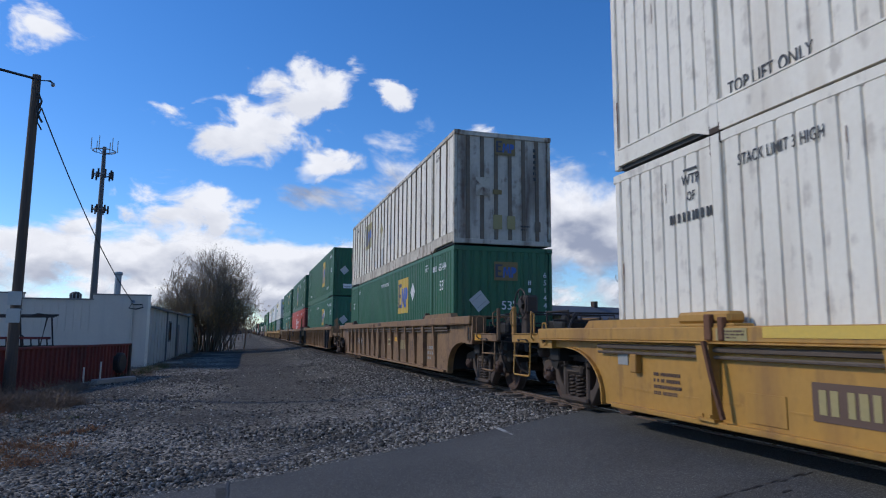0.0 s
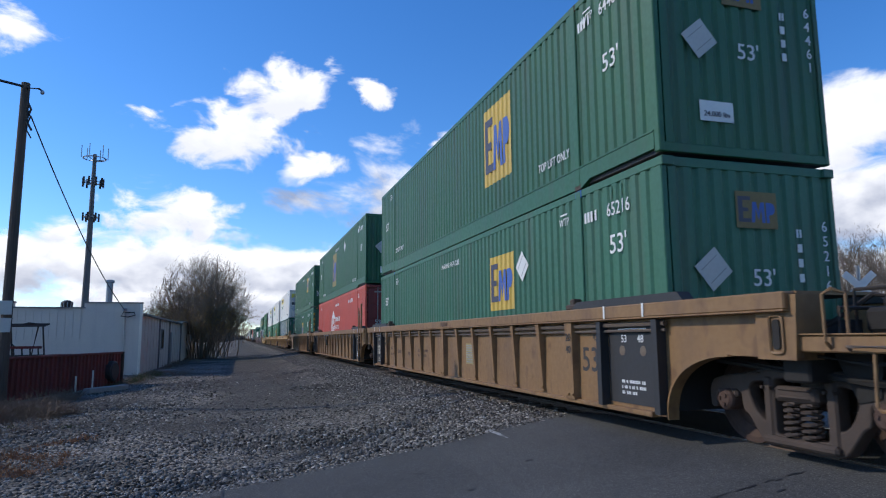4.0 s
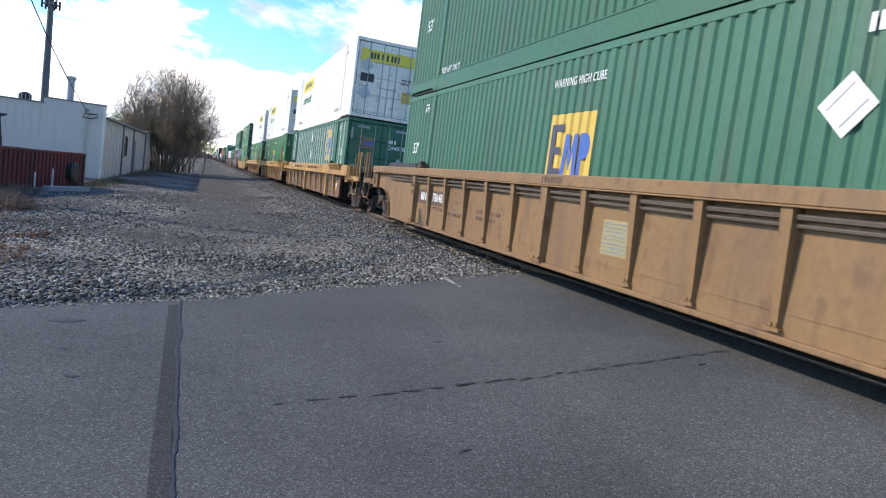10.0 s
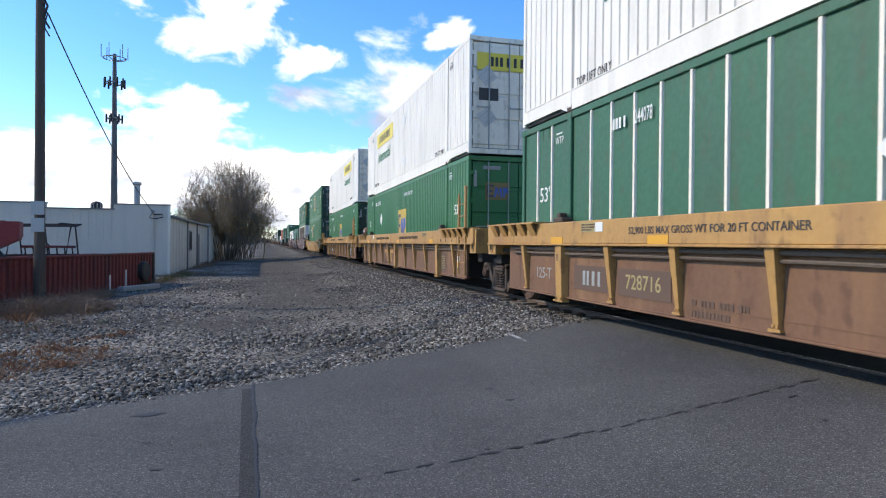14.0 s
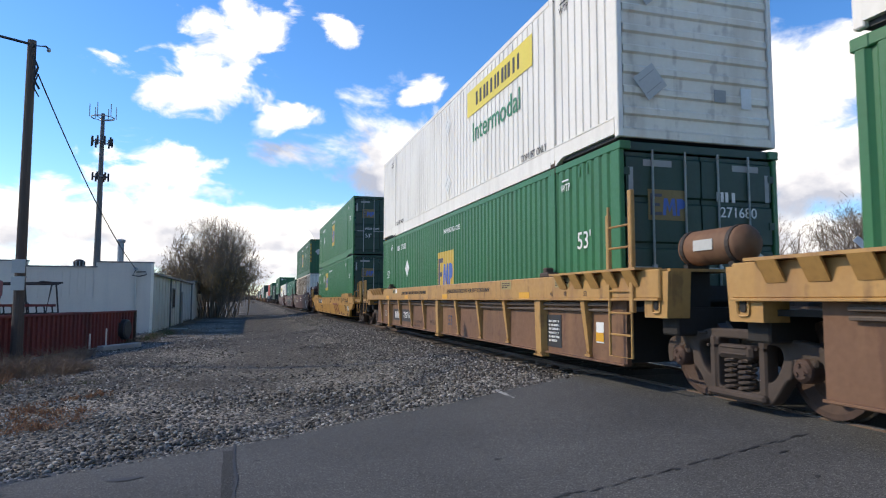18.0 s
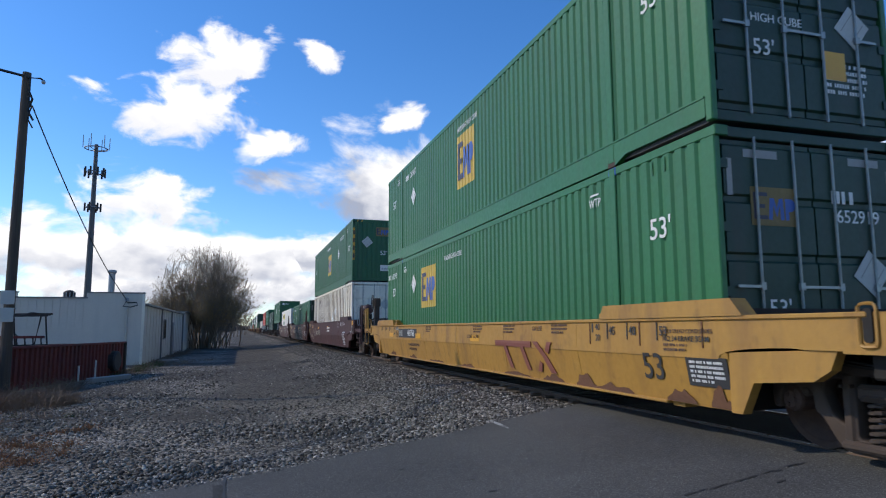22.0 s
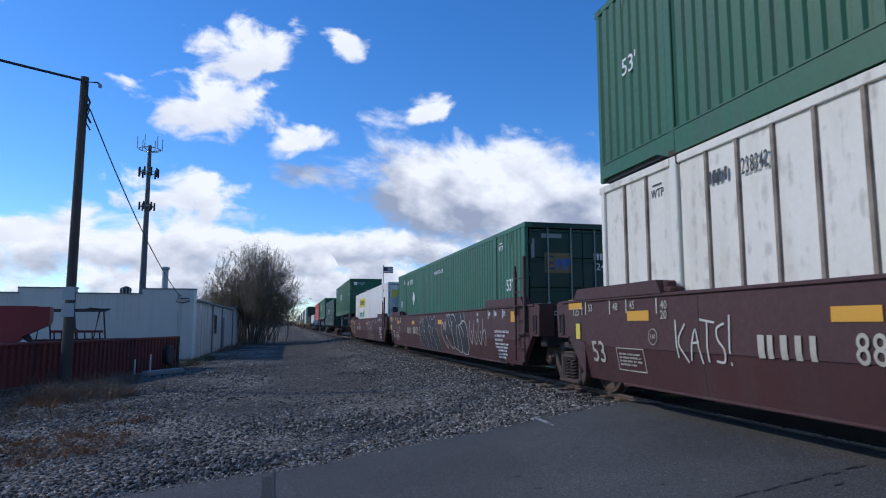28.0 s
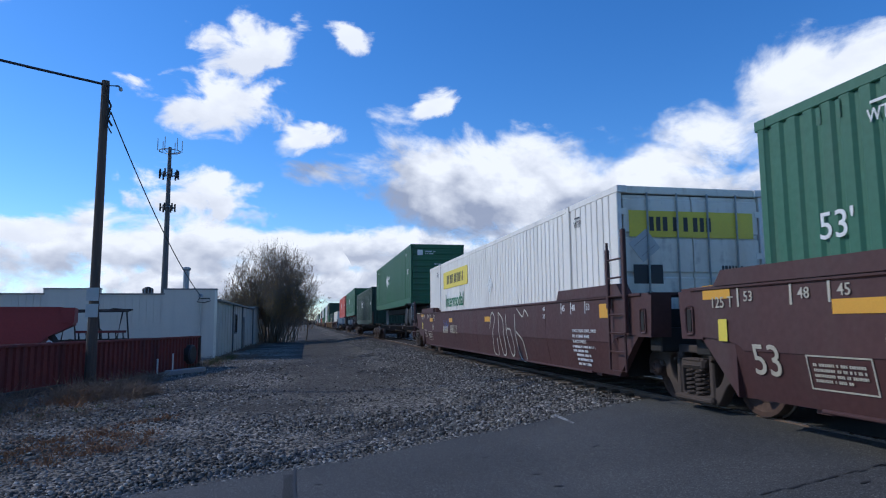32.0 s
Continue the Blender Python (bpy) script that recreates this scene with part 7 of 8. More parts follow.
        for tag in (tag2, tag4):
            strokes(cc, [[(-a, b) for a, b in q] for q in tag], 0.014, -1.527, 0.0, 0.0, "spray_line")
        tag3 = [[(-.72, .3), (-.75, -.1), (-.6, -.32), (-.45, -.1), (-.55, .05)], [(-.32, .32), (-.36, -.1), (-.2, -.34), (-.05, -.05), (-.15, .05)], [(.08, .32), (.04, -.1), (.2, -.34), (.32, -.05), (.22, .06)], [(.45, .34), (.4, -.1), (.55, -.34), (.72, -.05), (.6, .1), (.45, .0)]]
        strokes(cc, tag3, 0.013, -1.518, 2.75, 0.92, "spray_line")
    if i == 11:
        loops = [[(-.8, .1), (-.7, .5), (-.5, .35), (-.65, 0), (-.75, -.45), (-.5, -.55), (-.45, -.1)], [(-.35, .45), (-.3, -.5), (-.1, -.45), (-.1, .3), (-.35, .45)], [(0, .4), (.1, -.5), (.3, -.4), (.25, .1), (.05, .1)], [(.4, .4), (.45, -.5), (.75, -.55), (.7, -.1), (.45, .05)], [(.5, .5), (.75, .3), (.8, .5), (.95, .35)]]
        strokes(cc, [[(a * 1.7, b * 1.1) for a, b in q] for q in loops], 0.018, -1.515, 5.3, 0.86, "spray_line")
        strokes(cc, [[(-.4, .2), (-.2, -.2), (0, .25), (.15, -.15), (.35, .25)], [(-.3, -.1), (.3, .05)]], 0.02, -1.52, 12.0, 1.0, "decal_blue")
    drape_marks(cc)
stack(9, container("white container with grey vertical ribs", "white_old", "rib", "doors", "white_old", rib_material="rust_rail", rib_pitch=0.55, number=("238342", 12.7), text="decal_black", front=[("diamond", 0.25, 1.9), ("text", "238", 0.85, 1.75, 0.25, "decal_black"), ("bars", 1, 0.5, 0.2, 0.85, 2.1, "decal_black")], diamonds=((5.5, 1.7), (6.6, 1.35))),
      container("green corrugated container on a white one", "green", logo_at=(8.2, 1.5), logo_size=(1.45, 1.15), warning=8.6, number=("272151", 3.0), diamonds=((4.5, 1.75),), front=[("logo", 0.1, 2.35, 0.62, 0.42), ("diamond", -0.62, 1.85), ("text", "53'", 0.15, 1.35, 0.28), ("bars", 4, 0.12, 0.75, 0.75, 1.75), ("strips",), ("plate", 0.5, 0.28, 0.25, 0.66, "decal_white"), ("text", "24,000 lbs", 0.25, 0.62, 0.095, "decal_black")]))
# door end in the green with painted shade
stack(10, container("green corrugated container standing alone in its well", "green_faded", end="doors", end_material="green_dark_shaded", warning=8.1, number=("249535", CL - 3.2), diamonds=((CL - 3.7, 1.8),), front=door_marks("249535")))
stack(11, container("white container with closed doors and yellow strips", "white", "groove", "doors", "white_old", text="decal_black", panel=(11.7, 2.24), front=JB_DOOR, diamonds=((7.4, 1.75),)))


# farther cars: piggyback trailers on spine cars, then stacked wells
def spine_car(y, deck=0.95):
    car = thing("spine_car", "dark skeleton spine car under a trailer", "railway car", "cars of the train")
    part("spine", bx(-0.35, 0.35, -1.6, CL + 1.6, 0.62, deck, bevel=0.03), "iron", car)
    for k in (2.5, 8, 13.5):
        part("cross_arm", prism(bm_new(), [(-1.35, deck - 0.12), (-0.3, deck - 0.35), (0.3, deck - 0.35), (1.35, deck - 0.12), (1.35, deck), (-1.35, deck)], "y", k - 0.2, k + 0.2), "iron", car)
    part("end_stanchion", bx(-1.4, -1.3, -1.55, -1.45, 0.9, 2.0), "iron", car)
    truck(car, -0.9, False)
    truck(car, CL + 0.9, False)
    return place(car, y)


def chassis(ob):
    """Road wheels and legs under a container carried as a trailer."""
    part("chassis_beam", bx(-0.5, 0.5, 0.3, CL - 0.3, -0.28, -0.02), "black", ob)
    for y in (1.6, 2.9):
        for s in (-1, 1):
            part("road_wheel", lathe(bm_new(), [(-0.13, 0.2), (-0.14, 0.42), (-0.1, 0.5), (0.1, 0.5), (0.14, 0.42), (0.13, 0.2)], 18, "x"), "cable", ob, "black rubber tyre", at=pose(s * 0.95, y, -0.5))
    for s in (-1, 1):
        part("landing_leg", bx(s * 0.9 - 0.07, s * 0.9 + 0.07, 12.6, 12.75, -0.95, -0.02), "galv", ob)


HUB = [("bars", 2, 0.5, 0.22, -0.35, 2.5), ("plate", 0.26, 0.26, -0.85, 2.5, "decal_white"), ("bars", 1, 0.5, 0.07, 0.1, 1.95)]
for y, mat, z in ((248.2, "green", 1.98), (268.0, "green_dark_shaded", 1.05), (287.5, "green", 1.98), (307.0, "red", 1.98)):
    spine_car(y)
    ob = container("plain %s corrugated container carried as a trailer" % ("red" if mat == "red" else "green"), mat, end="hrib" if z > 1.5 else "corr", front=HUB if y < 260 else ())
    plate(ob, 0.55, 0.6, -CW - 0.004, 9.6, 1.7, "decal_white", name="painted_mark", turn=45)
    bars(ob, 2, 0.9, 0.6, -CW - 0.004, 8.7, 1.7, seed=4, name="painted_word")
    if z > 1.5:
        chassis(ob)
    place(ob, y, z)
def far_car(label, c):
    """A well car that stays far off: two sides, floor, end decks and two trucks."""
    car = thing("well_car", label, "railway car", "cars of the train")
    for s in (-1, 1):
        bm = bm_new()
        prism(bm, [(-2.0, 1.46), (-2.0, 0.92), (-1.2, 0.92), (-0.7, 0.75), (-0.2, 0.28), (CL + 0.2, 0.28), (CL + 0.7, 0.75), (CL + 1.2, 0.92), (CL + 2.0, 0.92), (CL + 2.0, 1.46)], "x", *sorted((s * 1.38, s * 1.46)))
        box(bm, *sorted((s * 1.40, s * 1.575)), -1.9, CL + 1.9, 1.33, 1.49)
        for j in range(15):
            box(bm, *sorted((s * 1.45, s * 1.55)), 0.9 + j * 1.02, 1.02 + j * 1.02, 0.3, 1.33)
        part("side_sill", bm, c["body"], car)
    part("well_floor", bx(-1.36, 1.36, 0, CL, 0.30, 0.36), c["body"], car)
    for y, k in ((0, -1), (CL, 1)):
        bm = bx(-0.36, 0.36, *sorted((y + k * 0.2, y + k * 3.5)), 0.62, 1.1)
        box(bm, -1.4, 1.4, *sorted((y + k * 1.9, y + k * 3.4)), 0.97, 1.11)
        for s in (-1, 1):
            box(bm, s * 1.43 - 0.04, s * 1.43 + 0.04, y + k * 3.4 - 0.04, y + k * 3.4 + 0.04, 1.0, 1.9)
        part("end_platform", bm, "grime_shade", car)
        tr = part("truck", cached("far_bolster", lambda: mesh_of(bx(-0.9, 0.9, -0.2, 0.2, 0.42, 0.70), "truck", "iron")), "iron", car, at=pose(0, y + k * 1.57, 0))
        for s in (-1, 1):
            part("side_frame", cached(("sf", s), lambda: side_frame_mesh(s)), "iron", tr)
        for d in (-0.89, 0.89):
            part("wheelset", cached("wheelset", wheelset_mesh), "wheel", tr, at=pose(0, d, WHEEL_R))
    return car


far_well = {c: far_car(l, p) for c, l, p in (("tan", "tan ribbed well car in the distance", TAN), ("maroon", "dark maroon well car in the distance", MAROON))}
far_box = {m: container("small %s corrugated container far down the line" % w, m, "corr", simple=True, logo_at=(8, 1.6) if "green" in m else None) for m, w in (("green", "green"), ("green_dark_shaded", "dark green"), ("white", "white"), ("red", "orange-red"), ("white_old", "grey-white"))}
used = set()
ORDER = [("white_old", None), ("green_dark_shaded", None), ("green", "green_dark_shaded"), ("white_old", "white"), ("green", "green"), ("green", "white"), ("red", "green_dark_shaded"), ("green_dark_shaded", "white"), ("white", None), ("green", "green"),
         ("green_dark_shaded", "green"), ("white", "white_old"), ("red", "green"), ("green", None), ("green_dark_shaded", "white"), ("green", "green"), ("white_old", "green_dark_shaded")]
for i, (lo, hi) in enumerate(ORDER):
    y = 331.0 + i * 23.6
    for src, key, z in ((far_well, "tan" if i % 3 else "maroon", 0.0), (far_box, lo, FLOOR_Z), (far_box, hi, FLOOR_Z + CH)):
        if key is None:
            continue
        m0 = src[key]
        ob = m0 if (id(src), key) not in used else copy_thing(m0, pose(0, 0, 0))
        used.add((id(src), key))
        place(ob, y, z)

# ---------------------------------------------------------------- lot on the near side of the line
G = -0.5
BX, BY = -4.45, 33.3      # the building's corner


def building():
    b = thing("workshop_building", "low off-white metal workshop with stepped parapet", "building", at=None)
    tops = ((BX, -6.85, 2.80, 0), (-6.85, -9.7, 2.56, 1), (-9.7, -12.1, 2.80, 0), (-12.1, -26.0, 2.56, 1))
    for x1, x0, z, ribbed in tops:
        bm = bm_new()
        box(bm, x0 + (0.0 if ribbed else -0.03), x1, BY + (0.03 if ribbed else 0), BY + 0.25, G - 0.1, z)
        w = part("front_wall", bm, "siding", b)
        if ribbed:
            n = int((x1 - x0) / 0.3)
            for k in range(n):
                x = x0 + (k + 0.5) * (x1 - x0) / n
                part("siding_rib", bx(x - 0.02, x + 0.02, BY + 0.005, BY + 0.03, 1.15, z - 0.02), "siding", w)
            part("siding_belt", bx(x0, x1, BY + 0.012, BY + 0.03, 1.08, 1.14), "siding", w)
        part("parapet_flashing", bx(x0 - 0.03, x1 + 0.03, BY - 0.04, BY + 0.3, z, z + 0.06), "siding_flash", b)
    part("side_wall", bx(BX - 0.2, BX - 0.002, BY + 0.25, 54.0, G - 0.1, 2.26), "siding", b)
    part("side_wall", bx(BX - 0.2, BX + 0.12, 54.0, 63.5, G - 0.1, 2.45), "siding", b)
    for y in np.arange(BY + 1.2, 54, 1.2):
        part("siding_rib", bx(BX - 0.002, BX + 0.022, y - 0.03, y + 0.03, G, 2.22), "siding", b)
    part("eave", bx(BX - 0.3, BX + 0.18, BY + 0.25, 54.0, 2.26, 2.36), "siding_flash", b, "dark eave gutter")
    part("eave", bx(BX - 0.3, BX + 0.26, 54.0, 63.6, 2.45, 2.54), "siding_flash", b)
    part("roof", bx(-26, BX - 0.3, BY + 0.3, 63.4, 2.2, 2.32), "siding_flash", b)
    part("back_wall", bx(-26, BX - 0.2, 63.2, 63.5, G, 2.3), "siding", b)
    part("corner_trim", bx(BX - 0.08, BX + 0.04, BY - 0.03, BY + 0.03, G, 2.78), "white_old", b)
    for y0, y1, z0, z1 in ((41.4, 42.6, 0.55, 1.75),):
        w = part("window", bx(BX + 0.0, BX + 0.05, y0, y1, z0, z1), "siding_flash", b)
        part("pane", bx(BX + 0.05, BX + 0.056, y0 + 0.08, (y0 + y1) / 2 - 0.03, z0 + 0.08, z1 - 0.08), "glass", w)
        part("pane", bx(BX + 0.05, BX + 0.056, (y0 + y1) / 2 + 0.03, y1 - 0.08, z0 + 0.08, z1 - 0.08), "glass", w)
    for y in (40.2, 45.6, 53.9):
        part("downspout", tube(bm_new(), [(BX + 0.06, y, G), (BX + 0.06, y, 2.25)], 0.05, 6), "siding_flash", b)
    part("door", bx(BX, BX + 0.05, 46.5, 47.5, G, 1.6), "siding_flash", b)
    # service pipe with weatherhead
    p = part("service_pipe", tube(bm_new(), [(BX - 0.72, BY - 0.08, G), (BX - 0.72, BY - 0.08, 2.42), (BX - 0.72, BY - 0.14, 2.5)], 0.05, 8), "siding", b, "pale electric service conduit")
    part("weatherhead", lathe(bm_new(), [(2.44, 0.03), (2.46, 0.1), (2.55, 0.09), (2.6, 0.03)], 10, "z"), "galv", p, at=pose(BX - 0.72, BY - 0.15, 0))
    part("cable_loop", tube(bm_new(), [(BX - 0.72, BY - 0.2, 2.45), (BX - 0.85, BY - 0.25, 2.2), (BX - 0.55, BY - 0.25, 2.16), (BX - 0.25, BY - 0.22, 2.25), (BX - 0.3, BY - 0.2, 2.38), (BX - 0.7, BY - 0.2, 2.36)], 0.025, 6), "cable", p)
    ch = part("chimney", tube(bm_new(), [(-6.62, 37.5, 2.2), (-6.62, 37.5, 4.1)], 0.16, 14), "galv", b, "tall galvanised flue")
    part("flue_cap", lathe(bm_new(), [(4.05, 0.17), (4.1, 0.22), (4.2, 0.22), (4.24, 0.14)], 14, "z"), "galv", ch, at=pose(-6.62, 37.5, 0))
    v = part("roof_vent", lathe(bm_new(), [(2.3, 0.14), (2.62, 0.14), (2.64, 0.2), (2.78, 0.27), (2.9, 0.24), (2.97, 0.12), (2.99, 0.02)], 16, "z"), "dark_steel", b, "dark turbine roof vent", smooth=True, at=pose(-8.05, 35.3, 0.05))
    for k in range(10):
        a = k * math.pi / 5
        part("vane", bx(0.24, 0.27, -0.02, 0.02, 2.64, 2.88), "galv", v, at=pose(0, 0, 0, 0, 0, math.degrees(a)))


building()


def utility_pole(x, y, top):
    p = thing("utility_pole", "weathered brown wooden utility pole with white tag", "pole")
    part("shaft", tube(bm_new(), [(x, y, G - 0.2), (x, y, 1.5), (x, y, top)], 0.145, 12, 0.10), "pole_wood", p)
    for z in (1.49, 1.92):
        part("tag", bx(x - 0.15, x + 0.15, y - 0.16, y - 0.145, z - 0.17, z + 0.17, bevel=0.004), "patch_pale", p, "white metal tag")
    part("tag_strap", lathe(bm_new(), [(1.64, 0.14), (1.64, 0.15), (1.67, 0.15), (1.67, 0.14)], 14, "z"), "galv", p, at=pose(x, y, 0))
    part("bracket", tube(bm_new(), [(x + 0.05, y - 0.1, top - 0.16), (x + 0.35, y - 0.12, top - 0.16), (x + 0.42, y - 0.12, top - 0.22)], 0.025, 6), "dark_steel", p)
    part("insulator", lathe(bm_new(), [(0, 0.03), (0.03, 0.05), (0.06, 0.05), (0.1, 0.03)], 10, "z"), "galv", p, at=pose(x + 0.42, y - 0.12, top - 0.3))
    for k, r in ((0.5, 0.03), (0.7, 0.02)):
        part("cable_coil", tube(bm_new(), [(x + 0.1, y - 0.14, top - k), (x + 0.22, y - 0.2, top - k - 0.25), (x + 0.12, y - 0.16, top - k - 0.55), (x + 0.26, y - 0.18, top - k - 0.8)], r, 6), "cable", p)


PX, PY, PT = -5.55, 18.6, 7.74
utility_pole(PX, PY, PT)


def hanging_cable(name, a, b, sag, r, label):
    a, b = Vector(a), Vector(b)
    pts = [a.lerp(b, t) - Vector((0, 0, sag * 4 * t * (1 - t))) for t in np.linspace(0, 1, 28)]
    return tagged(part(name, tube(bm_new(), pts, r, 6), "cable"), label, "cable")


hanging_cable("service_cable", (PX + 0.2, PY - 0.1, PT - 0.9), (BX - 0.72, BY - 0.2, 2.5), 0.42, 0.018, "black service cable sagging to the workshop")
hanging_cable("overhead_cable", (PX, PY, PT - 0.1), (-36.4, -12.8, 8.2), 1.05, 0.036, "black overhead cable bundle leaving the pole")
hanging_cable("pole_loop", (PX + 0.12, PY - 0.14, PT - 0.15), (PX + 0.14, PY - 0.14, PT - 1.3), -0.1, 0.02, "short loop of black cable down the pole")


def cell_tower(x, y):
    t = thing("cell_tower", "tall grey monopole with three antenna arrays", "tower")
    part("mast", tube(bm_new(), [(x, y, G), (x, y, 20), (x, y, 39.5)], 0.75, 14, 0.36), "mast", t)
    for z, n, h, r in ((38.6, 6, 2.6, 2.2), (33.5, 9, 1.9, 1.7), (26.2, 6, 1.7, 1.3)):
        ring = part("antenna_platform", tube(bm_new(), [(x + r * math.cos(a), y + r * math.sin(a), z) for a in np.linspace(0, 2 * math.pi, 13)], 0.12, 6), "galv", t)
        for k in range(n):
            a = 2 * math.pi * k / n + 0.3
            cx, cy = x + r * 1.12 * math.cos(a), y + r * 1.12 * math.sin(a)
            if n == 6 and z > 35:
                part("whip_antenna", tube(bm_new(), [(cx, cy, z), (cx, cy, z + 2.6)], 0.09, 6), "galv", ring)
            else:
                part("panel_antenna", bx(cx - 0.17, cx + 0.17, cy - 0.12, cy + 0.12, z - h / 2, z + h / 2, bevel=0.03), "dark_steel", ring)
        for k in range(3):
            a = 2 * math.pi * k / 3 + 0.1
            part("strut", tube(bm_new(), [(x, y, z - 0.5), (x + r * math.cos(a), y + r * math.sin(a), z)], 0.08, 5), "galv", ring)


cell_tower(-30.3, 147)


def scrap_bin():
    """The cut-down corrugated box that stands before the workshop."""
    b = thing("scrap_bin", "long low oxide-red corrugated steel bin", "bin", at=Matrix.Translation((-4.15, 26.8, G)) @ pose(0, 0, 0, 0, 0, 0) @ Matrix.Rotation(math.atan2(10.6, 2.45), 4, "Z"))
    # local x runs back from the end, y across; the wall seen is at y = 0
    ln, ht = 15.5, 1.12
    def wall(y, sgn):
        pts = []
        n = 62
        for i in range(n):
            a = -ln + i * ln / n
            p = ln / n
            pts += [(a, y), (a + 0.4 * p, y), (a + 0.5 * p, y + sgn * 0.05), (a + 0.9 * p, y + sgn * 0.05)]
        pts += [(0, y), (0, y + sgn * 0.08), (-ln, y + sgn * 0.08)]
        return prism(bm_new(), pts, "z", 0.02, ht)
    part("side_wall", wall(0, 1), "oxide", b)
    part("side_wall", wall(2.3, -1), "oxide", b)
    part("end_wall", bx(-0.06, 0.0, 0.05, 2.25, 0.02, ht), "oxide", b)
    part("end_wall", bx(-ln, -ln + 0.06, 0.05, 2.25, 0.02, ht), "oxide", b)
    part("floor", bx(-ln, 0, 0.05, 2.25, 0.0, 0.1), "iron", b)
    part("top_rail", bx(-ln, 0.02, -0.03, 0.06, ht, ht + 0.07, bevel=0.01), "oxide", b)
    part("corner_post", bx(-0.07, 0.04, -0.04, 0.08, 0.0, ht + 0.06), "iron", b)
    part("pipe_mouth", lathe(bm_new(), [(-0.16, 0.02), (-0.16, 0.3), (-0.12, 0.36), (0.1, 0.36), (0.1, 0.28), (-0.1, 0.26), (-0.1, 0.02)], 20, "y"), "black", b, "round dark pipe mouth", at=pose(-1.0, -0.02, 0.52))
    for x in (-2.55, -3.7):
        part("stake", bx(x - 0.02, x + 0.02, -0.12, -0.08, 0.0, 0.62 if x > -3 else 0.5), "decal_white", b, "white painted stake")
    part("skid", bx(-13.5, -9, -0.3, -0.1, -0.02, 0.16), "iron", b, "dark steel skid along the foot")
    part("pocket", bx(-13.2, -11.8, -0.02, 0.0, 0.12, 0.42), "black", b, "dark fork pocket")


scrap_bin()


def hopper():
    h = thing("feed_hopper", "red steel hopper with sloping underside", "hopper", at=pose(-8.2, 22.4, 0.0, 0, 0, 14))
    prof = [(-1.0, 1.62), (0.95, 1.62), (0.95, 1.12), (0.30, 0.78), (0.0, 0.45), (-0.95, 0.45)]
    part("tub", prism(bm_new(), prof, "y", -0.7, 0.7), "hopper_red", h)
    part("rim", box(bx(-1.04, 0.62, -0.74, 0.74, 1.62, 1.68), 0.62, 0.98, -0.76, 0.76, 1.2, 1.66), "hopper_red", h)
    part("spout", tube(bm_new(), [(0.3, -0.4, 0.9), (0.5, -0.6, 0.62), (0.62, -0.7, 0.52)], 0.1, 10), "dark_steel", h)
    for x in (-0.85, -0.1):
        for y in (-0.6, 0.6):
            part("leg", bx(x - 0.05, x + 0.05, y - 0.05, y + 0.05, -0.52, 0.46), "dark_steel", h)
    part("hub", lathe(bm_new(), [(-0.05, 0.02), (-0.05, 0.09), (0.05, 0.09), (0.05, 0.02)], 12, "y"), "decal_white", h, "pale wheel hub", at=pose(0.35, -0.75, 0.58))


hopper()


def tined_frame():
    """An old tractor implement: an open bar frame over a row of tines."""
    f = thing("farm_implement", "rusty open bar frame with a row of tines", "machine", at=pose(-6.55, 24.0, 0, 0, 0, 6))
    for x in (-1.3, -0.55, 0.35):
        part("hoop", tube(bm_new(), [(x - 0.15, -0.4, 0.5), (x, -0.35, 1.55), (x, 0.5, 1.62), (x + 0.1, 0.55, 0.5)], 0.028, 6), "dark_steel", f)
    for y, z in ((-0.35, 1.55), (0.5, 1.62), (-0.4, 0.62)):
        part("rail", tube(bm_new(), [(-1.75, y, z), (0.55, y, z + 0.03)], 0.03, 6), "dark_steel", f)
    part("cross_bar", tube(bm_new(), [(-0.3, -0.35, 1.57), (-0.05, 0.4, 1.68), (0.5, 0.45, 1.62)], 0.028, 6), "dark_steel", f)
    part("tine_bar", bx(-1.0, 0.5, -0.5, -0.38, 0.86, 0.94), "oxide", f)
    for k in range(7):
        x = -0.92 + k * 0.22
        part("tine", tube(bm_new(), [(x, -0.44, 0.88), (x + 0.03, -0.5, 0.7), (x - 0.04, -0.46, 0.52)], 0.028, 5), "dark_steel", f)
    part("lever", tube(bm_new(), [(-0.2, -0.44, 0.9), (-0.42, -0.46, 1.12)], 0.02, 5), "dark_steel", f)
    for x in (-1.3, 0.4):
        part("wheel", lathe(bm_new(), [(-0.06, 0.05), (-0.08, 0.38), (-0.05, 0.44), (0.05, 0.44), (0.08, 0.38), (0.06, 0.05)], 18, "x"), "cable", f, at=pose(x, 0.2, G + 0.44))
        part("stand", bx(x - 0.04, x + 0.04, 0.15, 0.25, G + 0.4, 0.66), "dark_steel", f)


tined_frame()
tagged(part("concrete_beam", bx(-0.9, 0.9, -0.12, 0.12, 0, 0.16, bevel=0.02), "concrete", at=pose(-4.0, 23.2, G, 0, 0, 62)), "pale concrete beam lying at the lot's edge", "concrete beam")
tagged(part("concrete_beam", bx(-0.5, 0.5, -0.1, 0.1, 0, 0.1, bevel=0.02), "concrete", at=pose(-3.6, 36.5, G, 0, 0, 20)), "small pale slab beside the workshop wall", "concrete slab")


